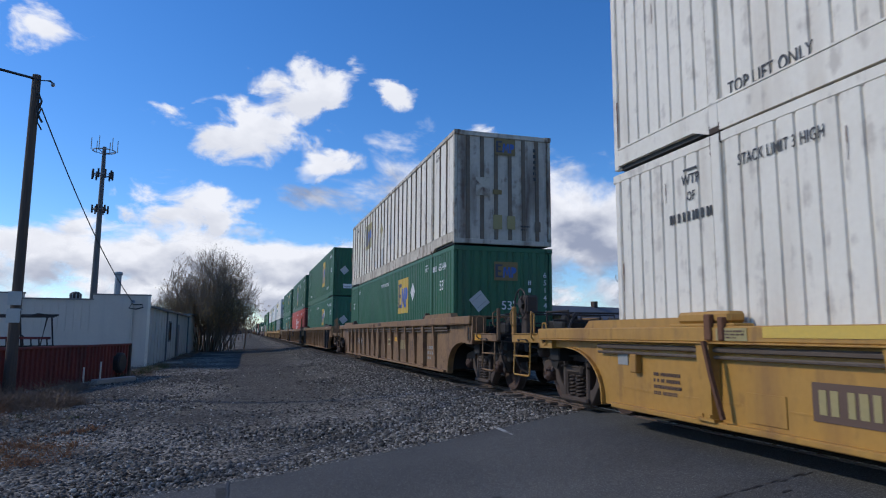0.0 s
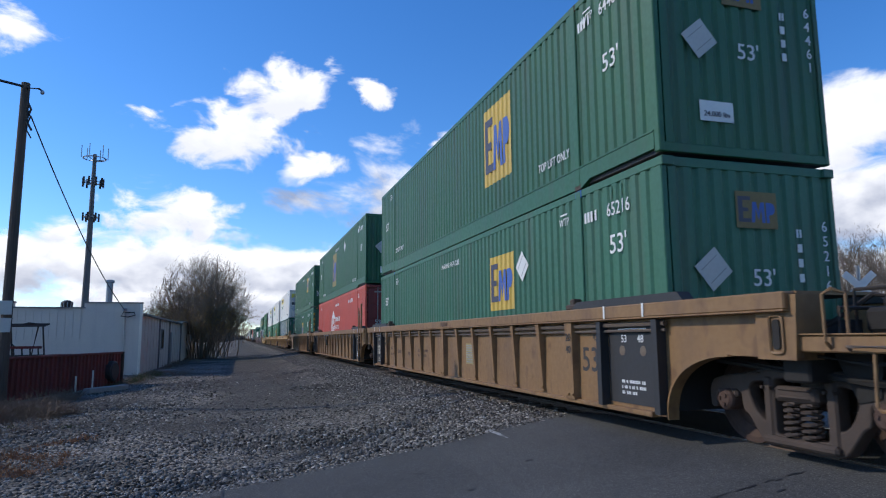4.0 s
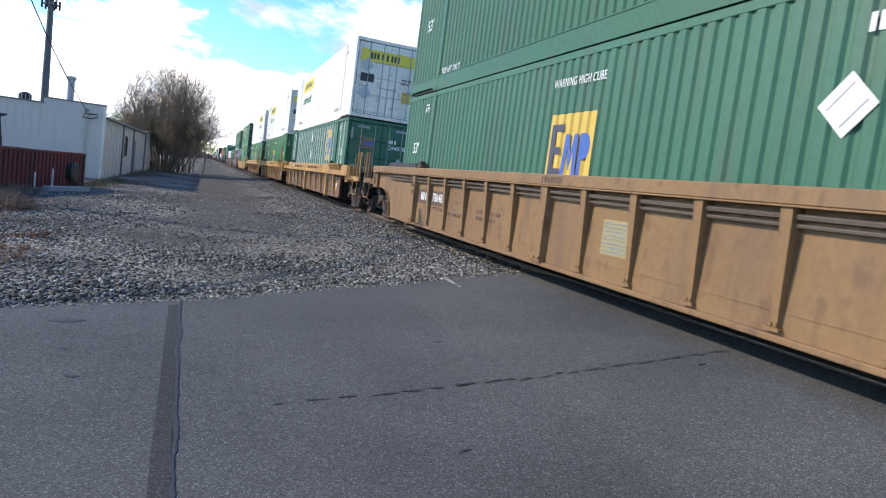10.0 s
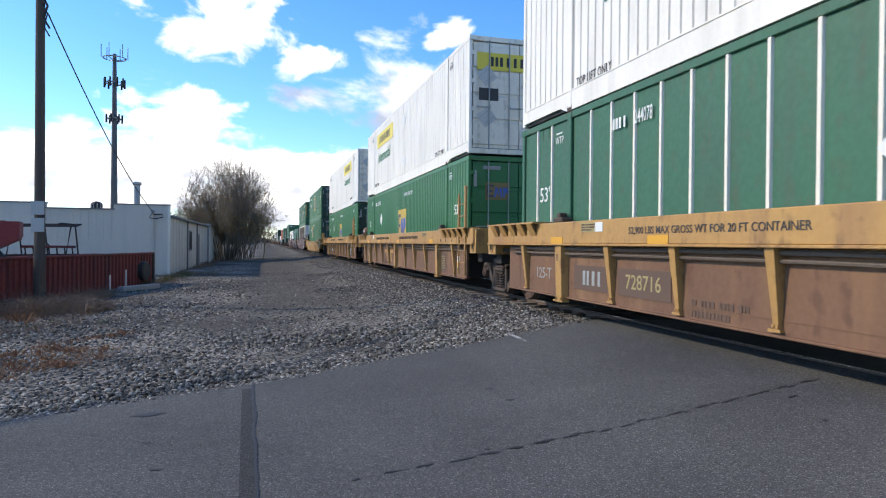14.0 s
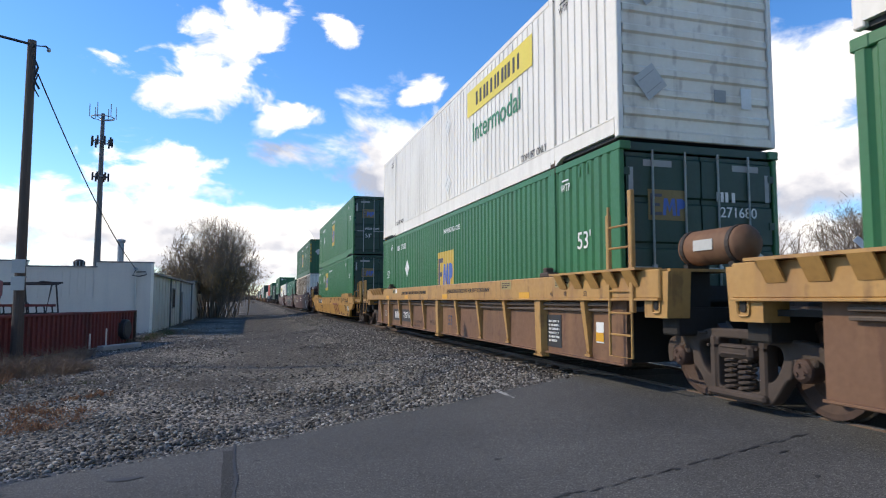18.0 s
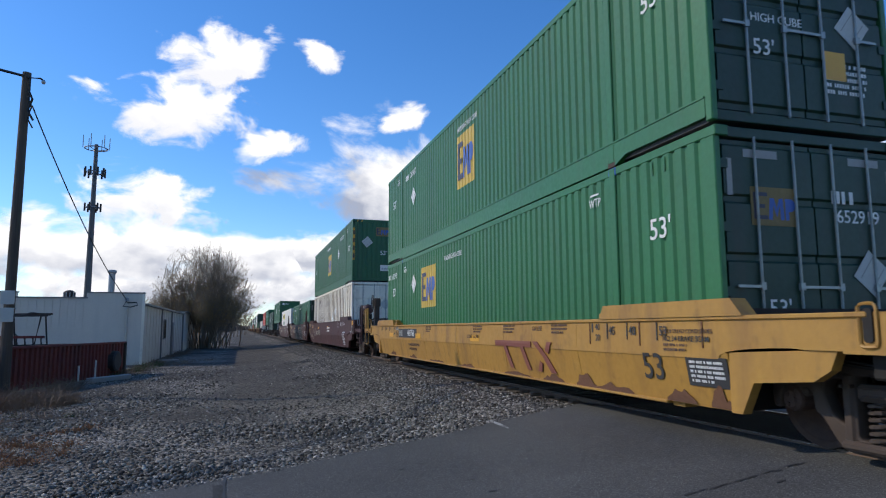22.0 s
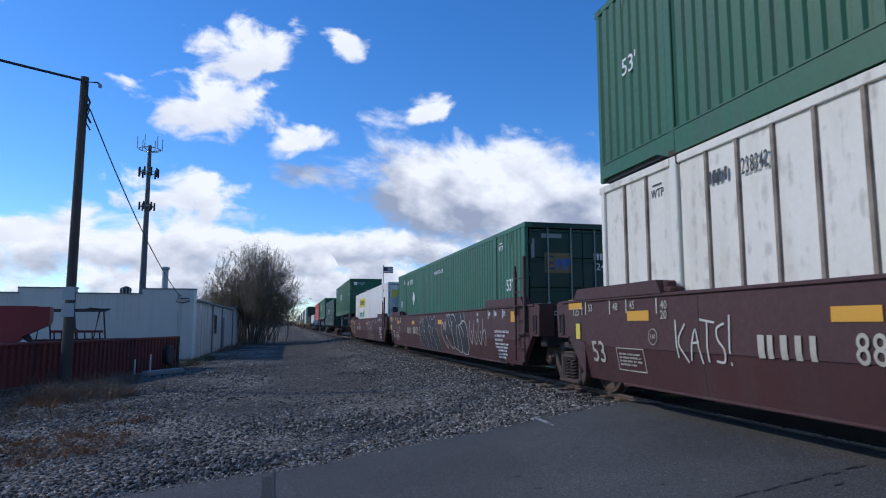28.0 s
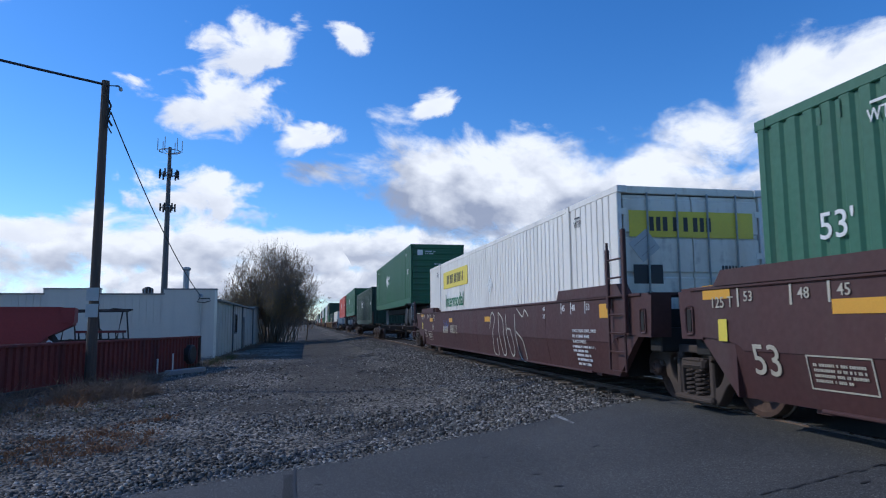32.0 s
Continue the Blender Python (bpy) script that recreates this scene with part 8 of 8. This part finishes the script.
# ---------------------------------------------------------------- plants
def prism_twigs(segs, name, material):
    """Many thin three-sided twigs as one mesh; segs: start, end, radius at each."""
    S = np.array([[*a, *b, ra, rb] for a, b, ra, rb in segs], dtype=np.float64)
    n = len(S)
    a, b = S[:, :3], S[:, 3:6]
    d = b - a
    d /= np.linalg.norm(d, axis=1, keepdims=True) + 1e-9
    ref = np.where(np.abs(d[:, 2:3]) > 0.9, np.array([[1.0, 0, 0]]), np.array([[0, 0, 1.0]]))
    u = np.cross(d, ref)
    u /= np.linalg.norm(u, axis=1, keepdims=True) + 1e-9
    w = np.cross(d, u)
    ring = []
    for p, r in ((a, S[:, 6:7]), (b, S[:, 7:8])):
        for k in range(3):
            t = 2 * math.pi * k / 3
            ring.append(p + r * (math.cos(t) * u + math.sin(t) * w))
    v = np.stack(ring, 1).reshape(-1, 3)
    q = np.array([[0, 1, 4, 3], [1, 2, 5, 4], [2, 0, 3, 5]])
    f = (q[None] + (np.arange(n) * 6)[:, None, None]).reshape(-1, 4)
    me = bpy.data.meshes.new(name)
    me.vertices.add(len(v))
    me.vertices.foreach_set("co", v.ravel().astype(np.float32))
    me.loops.add(f.size)
    me.loops.foreach_set("vertex_index", f.ravel().astype(np.int32))
    me.polygons.add(len(f))
    me.polygons.foreach_set("loop_start", np.arange(0, f.size, 4, dtype=np.int32))
    me.update(calc_edges=True)
    me.materials.append(M[material])
    return me


def grow(rng, start, way, length, r, level, segs, limit):
    p, d = Vector(start), Vector(way).normalized()
    steps = 4
    for k in range(steps):
        q = p + d * (length / steps)
        segs.append((p[:], q[:], r * (1 - 0.16 * k), r * (1 - 0.16 * (k + 1))))
        p = q
        d = (d + Vector((rng.gauss(0, 0.13), rng.gauss(0, 0.13), rng.gauss(0.05, 0.09)))).normalized()
        if level < limit and k >= 1:
            for _ in range(2 if k < 3 else 4):
                side = Vector((rng.gauss(0, 1), rng.gauss(0, 1), rng.gauss(0.25, 0.6))).normalized()
                grow(rng, p, (d * 0.8 + side * 0.58), length * rng.uniform(0.38, 0.58), max(r * 0.44, 0.008), level + 1, segs, limit)


def leaves(rng, pts, size, name, material):
    bm = bm_new()
    for p in pts:
        s = size * rng.uniform(0.6, 1.3)
        m = Matrix.Translation(p) @ Euler((rng.uniform(0, 3), rng.uniform(0, 3), rng.uniform(0, 6))).to_matrix().to_4x4()
        vs = [bm.verts.new(m @ Vector(v)) for v in ((-s, 0, 0), (0, -s * 0.5, s * 0.12), (s, 0, 0), (0, s * 0.5, s * 0.12))]
        bm.faces.new(vs)
    me = bpy.data.meshes.new(name)
    bm.to_mesh(me)
    bm.free()
    me.materials.append(M[material])
    return me


def bare_tree(label, x, y, stems, height, spread, seed, limit=4, leafy=0, base_z=G, lean=0.25, dome=None, thick=0.008):
    rng = random.Random(seed)
    t = thing("bare_tree", label, "tree", "bare trees", at=pose(x, y, base_z - 0.05))
    fine = []
    for _ in range(stems):
        a, k = rng.uniform(0, 6.28), rng.random() ** 0.6
        segs = []
        st = (spread * 0.45 * k * math.cos(a), spread * 0.45 * k * math.sin(a), 0)
        grow(rng, st, (lean * k * math.cos(a) + rng.gauss(0, 0.05), lean * k * math.sin(a), 1), height * rng.uniform(0.46, 0.60), 0.03 + height * thick, 0, segs, limit)
        if dome:   # keep to a rounded outline, a little uneven
            segs = [q for q in segs if q[2] > 0.035 or (q[1][0] / dome[0]) ** 2 + (q[1][1] / dome[0]) ** 2 + ((q[1][2] - dome[1]) / (dome[2] if q[1][2] > dome[1] else dome[1] * 1.35)) ** 2 < rng.choice((0.75, 0.95, 1.1, 1.25, 1.5)) * rng.uniform(0.85, 1.1)]
        wood = [q for q in segs if q[2] > 0.035]
        fine += [q for q in segs if q[2] <= 0.035]
        part("trunk", prism_twigs(wood, "trunk", "bark"), "bark", t)
    part("crown", prism_twigs(fine, "crown", "bark"), "bark", t, "dense mass of bare twigs")
    if leafy:
        pts = [Vector(s[1]) + Vector((rng.gauss(0, 0.22), rng.gauss(0, 0.22), rng.gauss(0, 0.22))) for s in rng.sample(fine, min(leafy, len(fine))) for _ in range(2) if s[1][2] < height * (rng.uniform(0.05, 0.55) if dome else rng.uniform(0.2, 0.75))]
        part("leaves", leaves(rng, pts, 0.07, "leaves", "leaf"), "leaf", t, "sparse dry yellow leaves")
    return t


bare_tree("bare multi-stemmed tree with a few dry yellow leaves", -3.2, 60.0, 32, 11.8, 3.0, 3, 3, 42000, lean=0.6, dome=(3.3, 5.2, 3.45), thick=0.0035)
bare_tree("dense brown thicket at the foot of a tree", -3.1, 59.0, 24, 6.2, 5.2, 71, 3, 26000, lean=0.35, thick=0.004)
bare_tree("lower bare thicket behind the workshop", -4.6, 68.0, 9, 5.6, 4.5, 5, 3, 1500)
bare_tree("bare thicket beside the line", -1.4, 66.0, 7, 5.0, 3.2, 8, 3, 1800)
for i, (x, y, h) in enumerate(((27, 36, 8.2), (33.5, 37, 9.0), (39, 32, 8.6), (45, 38, 9.2), (50, 30, 8.4), (31, 26, 7.2))):
    bare_tree("bare brown tree beyond the line", x, y, 10, h * 1.12, 2.4, 20 + i, 3, 0, -0.4, lean=0.75, thick=0.005, dome=(h * 0.48, h * 0.42, h * 0.5))
for i, (x, y, h) in enumerate(((40, 82, 6.5), (33, 96, 8), (22, 120, 9), (17, 170, 9), (-9, 110, 7), (-8, 140, 8), (-6, 190, 9), (16, 230, 10), (-10, 260, 10), (-1.5, 150, 5), (-0.5, 215, 6), (0, 290, 8), (-4, 330, 9))):
    bare_tree("bare brown tree far down the line", x, y, 5, h, 4.2, 40 + i, 2, 0, -0.45)


def far_woods():
    """Low woods along the horizon, as one uneven mesh of small clumps."""
    rng = random.Random(12)
    bm = bm_new()
    for _ in range(900):
        s = rng.choice((-1, 1, 1))
        y = rng.uniform(280, 1400)
        x = TRACK_X + s * (14 + rng.expovariate(1 / 60))
        r = rng.uniform(1.5, 4)
        m = Matrix.Translation((x, y, rng.uniform(0, 5))) @ Matrix.Diagonal((r, r, r * rng.uniform(0.7, 1.4), 1))
        out = bmesh.ops.create_icosphere(bm, subdivisions=1, radius=1, matrix=m)
        for v in out["verts"]:
            v.co += Vector((rng.gauss(0, 0.5), rng.gauss(0, 0.5), rng.gauss(0, 0.6)))
    for k in range(160):
        x, r = TRACK_X + rng.gauss(0, 60), rng.uniform(3, 7)
        bmesh.ops.create_icosphere(bm, subdivisions=1, radius=1, matrix=Matrix.Translation((x, 1450 + rng.uniform(-40, 40), rng.uniform(0, 6))) @ Matrix.Diagonal((r, r, r * rng.uniform(0.7, 1.3), 1)))
    tagged(part("far_woods", bm, "far_trees"), "distant brown bare woods along the line", "woods", kind="stuff")


far_woods()


def tuft(rng, bm, x, y, z, h, n, spread):
    for _ in range(n):
        a, k = rng.uniform(0, 6.28), rng.random()
        px, py = x + spread * k * math.cos(a), y + spread * k * math.sin(a)
        lean = Vector((rng.gauss(0, 0.7), rng.gauss(0, 0.7), 1)).normalized()
        hh = h * rng.uniform(0.5, 1.2)
        u = lean.cross(Vector((math.cos(a), math.sin(a), 0))).normalized() * rng.uniform(0.0025, 0.006)
        p0 = Vector((px, py, z))
        p1 = p0 + lean * hh * 0.6
        p2 = p1 + (lean + Vector((rng.gauss(0, 1.0), rng.gauss(0, 1.0), -0.25))).normalized() * hh * 0.5
        v = [bm.verts.new(q) for q in (p0 - u, p0 + u, p1 + u, p1 - u, p2)]
        bm.faces.new(v[:4])
        bm.faces.new((v[3], v[2], v[4]))


def weeds(name, label, spots, material, seed):
    rng = random.Random(seed)
    bm = bm_new()
    for x, y, h, n, sp in spots:
        tuft(rng, bm, x, y, ground_z(x) - 0.01, h, n, sp)
    me = bpy.data.meshes.new(name)
    bm.to_mesh(me)
    bm.free()
    me.materials.append(M[material])
    tagged(new(name, me), label, "weeds", kind="stuff")


rng = random.Random(7)
def patch(n, x, y, sx, sy, h, blades, sp):
    return [(x + rng.gauss(0, sx), y + rng.gauss(0, sy), h * rng.uniform(0.5, 1.25), blades, sp) for _ in range(n)]


weeds("dry_weeds", "grey-brown dead weeds along the bin and pole",
      patch(26, -4.6, 15.9, 0.55, 0.5, 0.5, 55, 0.3) + patch(16, -3.8, 16.3, 0.3, 0.4, 0.42, 55, 0.28) + patch(16, -5.4, 17.6, 0.5, 0.9, 0.55, 40, 0.3) + patch(16, -6.4, 14.5, 0.6, 1.2, 0.45, 45, 0.35) +
      patch(12, -4.8, 20.5, 0.3, 1.6, 0.4, 45, 0.35) + patch(22, -4.4, 12.6, 0.7, 0.8, 0.16, 40, 0.35) + [(-4.0 + rng.gauss(0, 0.25), 25 + rng.uniform(0, 32), 0.3, 40, 0.4) for _ in range(40)] +
      [(-3.2 + rng.gauss(0, 0.9), 30 + rng.uniform(0, 8), 0.14, 40, 0.5) for _ in range(24)], "dry_grass", 1)
weeds("red_weeds", "rust-red dead weeds low over the gravel", patch(30, -2.8, 10.4, 0.5, 0.7, 0.12, 55, 0.25) + patch(20, -3.3, 9.2, 0.5, 0.4, 0.10, 50, 0.25) + patch(10, -4.9, 14.6, 0.4, 0.4, 0.4, 30, 0.2), "red_weed", 3)
weeds("green_weeds", "green weeds at the foot of the workshop wall", [(-3.9 + rng.gauss(0, 0.25), 24 + rng.uniform(0, 9), 0.35, 50, 0.25) for _ in range(14)] + [(-4.5 + rng.gauss(0, 0.9), 13 + rng.gauss(0, 2), 0.15, 25, 0.2) for _ in range(10)], "green_weed", 2)


# ---------------------------------------------------------------- far side of the line
def house(x, y, w, d, eave, ridge, turn, wall, roof):
    h = thing("house", "small pale house with grey shingle roof", "house", at=pose(x, y, -0.4, 0, 0, turn))
    for a in ((-w / 2, w / 2, -d / 2, -d / 2 + 0.15, 0, eave), (-w / 2, w / 2, d / 2 - 0.15, d / 2, 0, eave), (-w / 2, -w / 2 + 0.15, -d / 2 + 0.15, d / 2 - 0.15, 0, eave), (w / 2 - 0.15, w / 2, -d / 2 + 0.15, d / 2 - 0.15, 0, eave)):
        part("wall", bx(*a), wall, h)
    for s in (-1, 1):
        part("gable", prism(bm_new(), [(-d / 2, eave), (d / 2, eave), (0, ridge - 0.06)], "x", s * (w / 2 - 0.15) - 0.07, s * (w / 2 - 0.15) + 0.07), wall, h)
        part("roof", prism(bm_new(), [(s * (d / 2 + 0.35), eave - 0.2), (0, ridge), (0, ridge + 0.14), (s * (d / 2 + 0.4), eave - 0.06)], "x", -w / 2 - 0.3, w / 2 + 0.3), roof, h)
    for k in (-0.25, 0.25):
        win = part("window", bx(k * w - 0.5, k * w + 0.5, -d / 2 - 0.04, -d / 2, 1.0, 2.2), "white", h)
        part("pane", bx(k * w - 0.42, k * w + 0.42, -d / 2 - 0.05, -d / 2 - 0.042, 1.08, 2.12), "glass", win)
    part("chimney", bx(-0.25 + w * 0.2, 0.25 + w * 0.2, -0.25, 0.25, ridge - 0.5, ridge + 0.7), "iron", h)


house(27.5, 31.0, 8, 6.5, 2.3, 3.6, 40, "house_wall", "shingle")
house(33.0, 61.0, 11, 8, 2.4, 4.3, 15, "house_wall", "shingle")
house(41.0, 62.0, 9, 7, 2.4, 4.4, 75, "house_wall", "shingle")
house(24.0, 75.0, 10, 7, 2.6, 4.6, 5, "house_wall", "shingle")


def crossbuck(x, y):
    s = thing("crossbuck_sign", "white crossed railway crossing boards on a post", "sign", at=pose(x, y, -0.4, 0, 0, -30))
    part("post", tube(bm_new(), [(0, 0, 0), (0, 0, 3.3)], 0.05, 8), "galv", s)
    for k in (-1, 1):
        part("board", bx(-0.5, 0.5, -0.06 - 0.01 * k, -0.045 - 0.01 * k, -0.09, 0.09), "decal_white", s, at=pose(0, 0, 2.75, 0, 45 * k, 0))


crossbuck(15.3, 12.9)


def flag_pole(x, y):
    f = thing("flag", "small red and white striped flag on a pole", "flag", at=pose(x, y, -0.4))
    part("pole", tube(bm_new(), [(0, 0, 0), (0, 0, 10.6)], 0.06, 8), "galv", f)
    for k in range(7):
        part("stripe", bx(0.05, 1.5, -0.01, 0.01, 9.4 + k * 0.14, 9.54 + k * 0.14), "decal_maroon" if k % 2 == 0 else "decal_white", f)
    part("canton", bx(0.05, 0.65, -0.016, 0.016, 9.82, 10.38), "decal_dark", f)


flag_pole(13.7, 98.5)


# ---------------------------------------------------------------- clouds
def cloud_material(name, seed, hw, hh, ragged, grey, feature):
    m, nt, bsdf = nodes_of(name)
    n, l = nt.nodes, nt.links
    n.remove(bsdf)
    co = n.new("ShaderNodeTexCoord")
    mp = n.new("ShaderNodeMapping")
    mp.inputs["Scale"].default_value = (1 / hw, 1 / hh, 0)
    l.new(co.outputs["Object"], mp.inputs[0])
    ln = n.new("ShaderNodeVectorMath")
    ln.operation = "LENGTH"
    l.new(mp.outputs[0], ln.inputs[0])
    off = n.new("ShaderNodeMapping")
    off.inputs["Location"].default_value = (seed * 7.3, seed * 3.1, seed)
    off.inputs["Scale"].default_value = (1 / feature, 1.5 / feature, 0)
    l.new(co.outputs["Object"], off.inputs[0])
    no = n.new("ShaderNodeTexNoise")
    no.inputs["Scale"].default_value, no.inputs["Detail"].default_value, no.inputs["Roughness"].default_value = 1.0, 9, 0.56
    no.inputs["Distortion"].default_value = 0.35
    l.new(off.outputs[0], no.inputs[0])
    inv = n.new("ShaderNodeMath")
    inv.operation = "MULTIPLY_ADD"
    inv.inputs[1].default_value, inv.inputs[2].default_value = -0.75, 0.68
    l.new(ln.outputs["Value"], inv.inputs[0])
    den = n.new("ShaderNodeMath")
    den.operation = "MULTIPLY_ADD"
    den.inputs[1].default_value = ragged
    l.new(no.outputs[0], den.inputs[0])
    l.new(inv.outputs[0], den.inputs[2])
    al = n.new("ShaderNodeMapRange")
    al.interpolation_type = "SMOOTHSTEP"
    al.inputs[1].default_value, al.inputs[2].default_value = 0.5 * ragged - 0.04, 0.66 * ragged + 0.02
    l.new(den.outputs[0], al.inputs[0])
    # painted shading: thick, low parts of the glowing colour turn grey
    sep = n.new("ShaderNodeSeparateXYZ")
    l.new(mp.outputs[0], sep.inputs[0])
    n2 = n.new("ShaderNodeTexNoise")
    n2.inputs["Scale"].default_value, n2.inputs["Detail"].default_value = 1.7, 6
    l.new(off.outputs[0], n2.inputs[0])
    sh = n.new("ShaderNodeMath")
    sh.operation = "MULTIPLY_ADD"
    sh.inputs[1].default_value = -0.30
    l.new(sep.outputs[1], sh.inputs[0])
    l.new(n2.outputs[0], sh.inputs[2])
    gr = n.new("ShaderNodeMapRange")
    gr.inputs[1].default_value, gr.inputs[2].default_value, gr.inputs[4].default_value = 0.36, 0.70, min(grey, 1.0)
    l.new(sh.outputs[0], gr.inputs[0])
    mx = n.new("ShaderNodeMix")
    mx.data_type = "RGBA"
    mx.inputs["A"].default_value, mx.inputs["B"].default_value = (1.0, 0.975, 0.93, 1), (0.36, 0.39, 0.47, 1)
    l.new(gr.outputs[0], mx.inputs["Factor"])
    em = n.new("ShaderNodeEmission")
    em.inputs[1].default_value = 0.98
    l.new(mx.outputs["Result"], em.inputs[0])
    tr = n.new("ShaderNodeBsdfTransparent")
    ms = n.new("ShaderNodeMixShader")
    l.new(al.outputs[0], ms.inputs[0])
    l.new(tr.outputs[0], ms.inputs[1])
    l.new(em.outputs[0], ms.inputs[2])
    l.new(ms.outputs[0], n["Material Output"].inputs[0])
    return m


CLOUDS = []
SKY_R = 2800.0


def cloud(az0, el0, az1, el1, w, h, seed, ragged=1.0, grey=0.3, turn=0, r=SKY_R, feature=210, label="bright white cloud drifting in a blue sky"):
    """A drifting cloud far off; directions in degrees (left of the line, up) at the start and the end, size in degrees."""
    hw, hh = r * math.tan(radians(w / 2)), r * math.tan(radians(h / 2))
    bm = bm_new()
    k = 1.5
    n = 6
    vs = [[bm.verts.new((hw * k * (2 * i / n - 1), hh * k * (2 * j / n - 1), -0.02 * hw * ((2 * i / n - 1) ** 2 + (2 * j / n - 1) ** 2))) for j in range(n + 1)] for i in range(n + 1)]
    for i in range(n):
        for j in range(n):
            bm.faces.new((vs[i][j], vs[i + 1][j], vs[i + 1][j + 1], vs[i][j + 1]))
    me = bpy.data.meshes.new("cloud")
    bm.to_mesh(me)
    bm.free()
    me.materials.append(cloud_material("cloud_vapour", seed, hw, hh, ragged * 2.3, grey, feature))
    ob = tagged(new("cloud", me), label, "cloud", "clouds", "structure")
    def at(t):
        az, el = radians(az0 + (az1 - az0) * t), radians(el0 + (el1 - el0) * t)
        p = Vector(EYE) + r * Vector((-math.sin(az) * math.cos(el), math.cos(az) * math.cos(el), math.sin(el)))
        return look(p, EYE) @ pose(0, 0, 0, 0, 180, turn)
    ob.matrix_basis = at(0)
    CLOUDS.append((ob, [(s, at(s / 32)) for s in (0, 16, 32)]))
    return ob


cloud(-4.6, 20.6, 5.2, 22.9, 10.0, 6.0, 1, 1.1, 0.25)
cloud(0.6, 16.8, 8.0, 18.1, 13.0, 5.4, 2, 1.1, 0.25)
cloud(-6.1, 14.6, 0.6, 16.0, 6.5, 3.0, 3, 1.0, 0.15, -12)
cloud(-19.0, 16.6, -10.7, 18.8, 5.2, 2.8, 4, 1.0, 0.1, -12)
cloud(-12.5, 21.0, -3.7, 24.6, 4.2, 3.0, 5, 1.1, 0.1)
cloud(5.5, 9.8, 10.2, 10.5, 15.0, 5.2, 6, 1.0, 0.3)
cloud(16.9, 22.0, 25.0, 24.0, 7.0, 3.4, 7, 1.1, 0.1)
cloud(17.0, 6.8, 22.0, 7.2, 7.0, 2.4, 8, 0.9, 0.2)
cloud(7.0, 5.6, 11.0, 5.9, 52.0, 6.2, 9, 0.95, 0.75, r=3300, feature=330)
cloud(-4.0, 3.2, 0.0, 3.3, 70.0, 4.4, 10, 1.0, 0.75, r=3500, feature=260)
cloud(-8.0, 6.6, -4.0, 6.9, 40.0, 3.4, 31, 0.95, 0.8, r=3400, feature=300)
cloud(-21.0, 10.0, -16.5, 11.4, 34.0, 12.0, 11, 0.8, 1.0, 14, r=3200, feature=400)
cloud(-33.0, 10.0, -28.0, 11.0, 22.0, 13.0, 12, 0.7, 1.0, r=3100, feature=420)
cloud(-49.0, 15.0, -44.5, 17.4, 22.0, 9.0, 13, 0.8, 0.35, feature=380)
cloud(-50.0, 9.6, -45.0, 10.8, 34.0, 8.0, 14, 0.7, 0.9, r=3300, feature=420)
cloud(-60.0, 4.2, -56.0, 4.3, 70.0, 6.0, 15, 0.5, 0.7, r=3500, feature=420)
for i in range(9):   # the same sky goes on around: unseen glowing clouds added for skylight
    cloud(-95 - i * 21, 10 + (i * 7) % 19, -90 - i * 21, 11 + (i * 7) % 19, 22, 8, 20 + i, 1.0, 0.4, r=3300, feature=320)


# ---------------------------------------------------------------- what moves
def travel(t):
    """How far the train has come, in metres along -y; it slows a little."""
    return -8.1524 * t + 0.04532 * t ** 2 - 9.734e-5 * t ** 3


def motions():
    times = [2.0 * i for i in range(17)]
    for ob, y, z in MOVERS:
        walk(ob, [(t, pose(TRACK_X, y + travel(t), z)) for t in times])
    steps = [i / 15 for i in range(481)]
    for ob, y in AXLES:
        walk(ob, [(t, pose(0, y, WHEEL_R, math.degrees(-travel(t) / WHEEL_R) * 1.0)) for t in steps])
    for ob, rows in CLOUDS:
        walk(ob, rows)


motions()
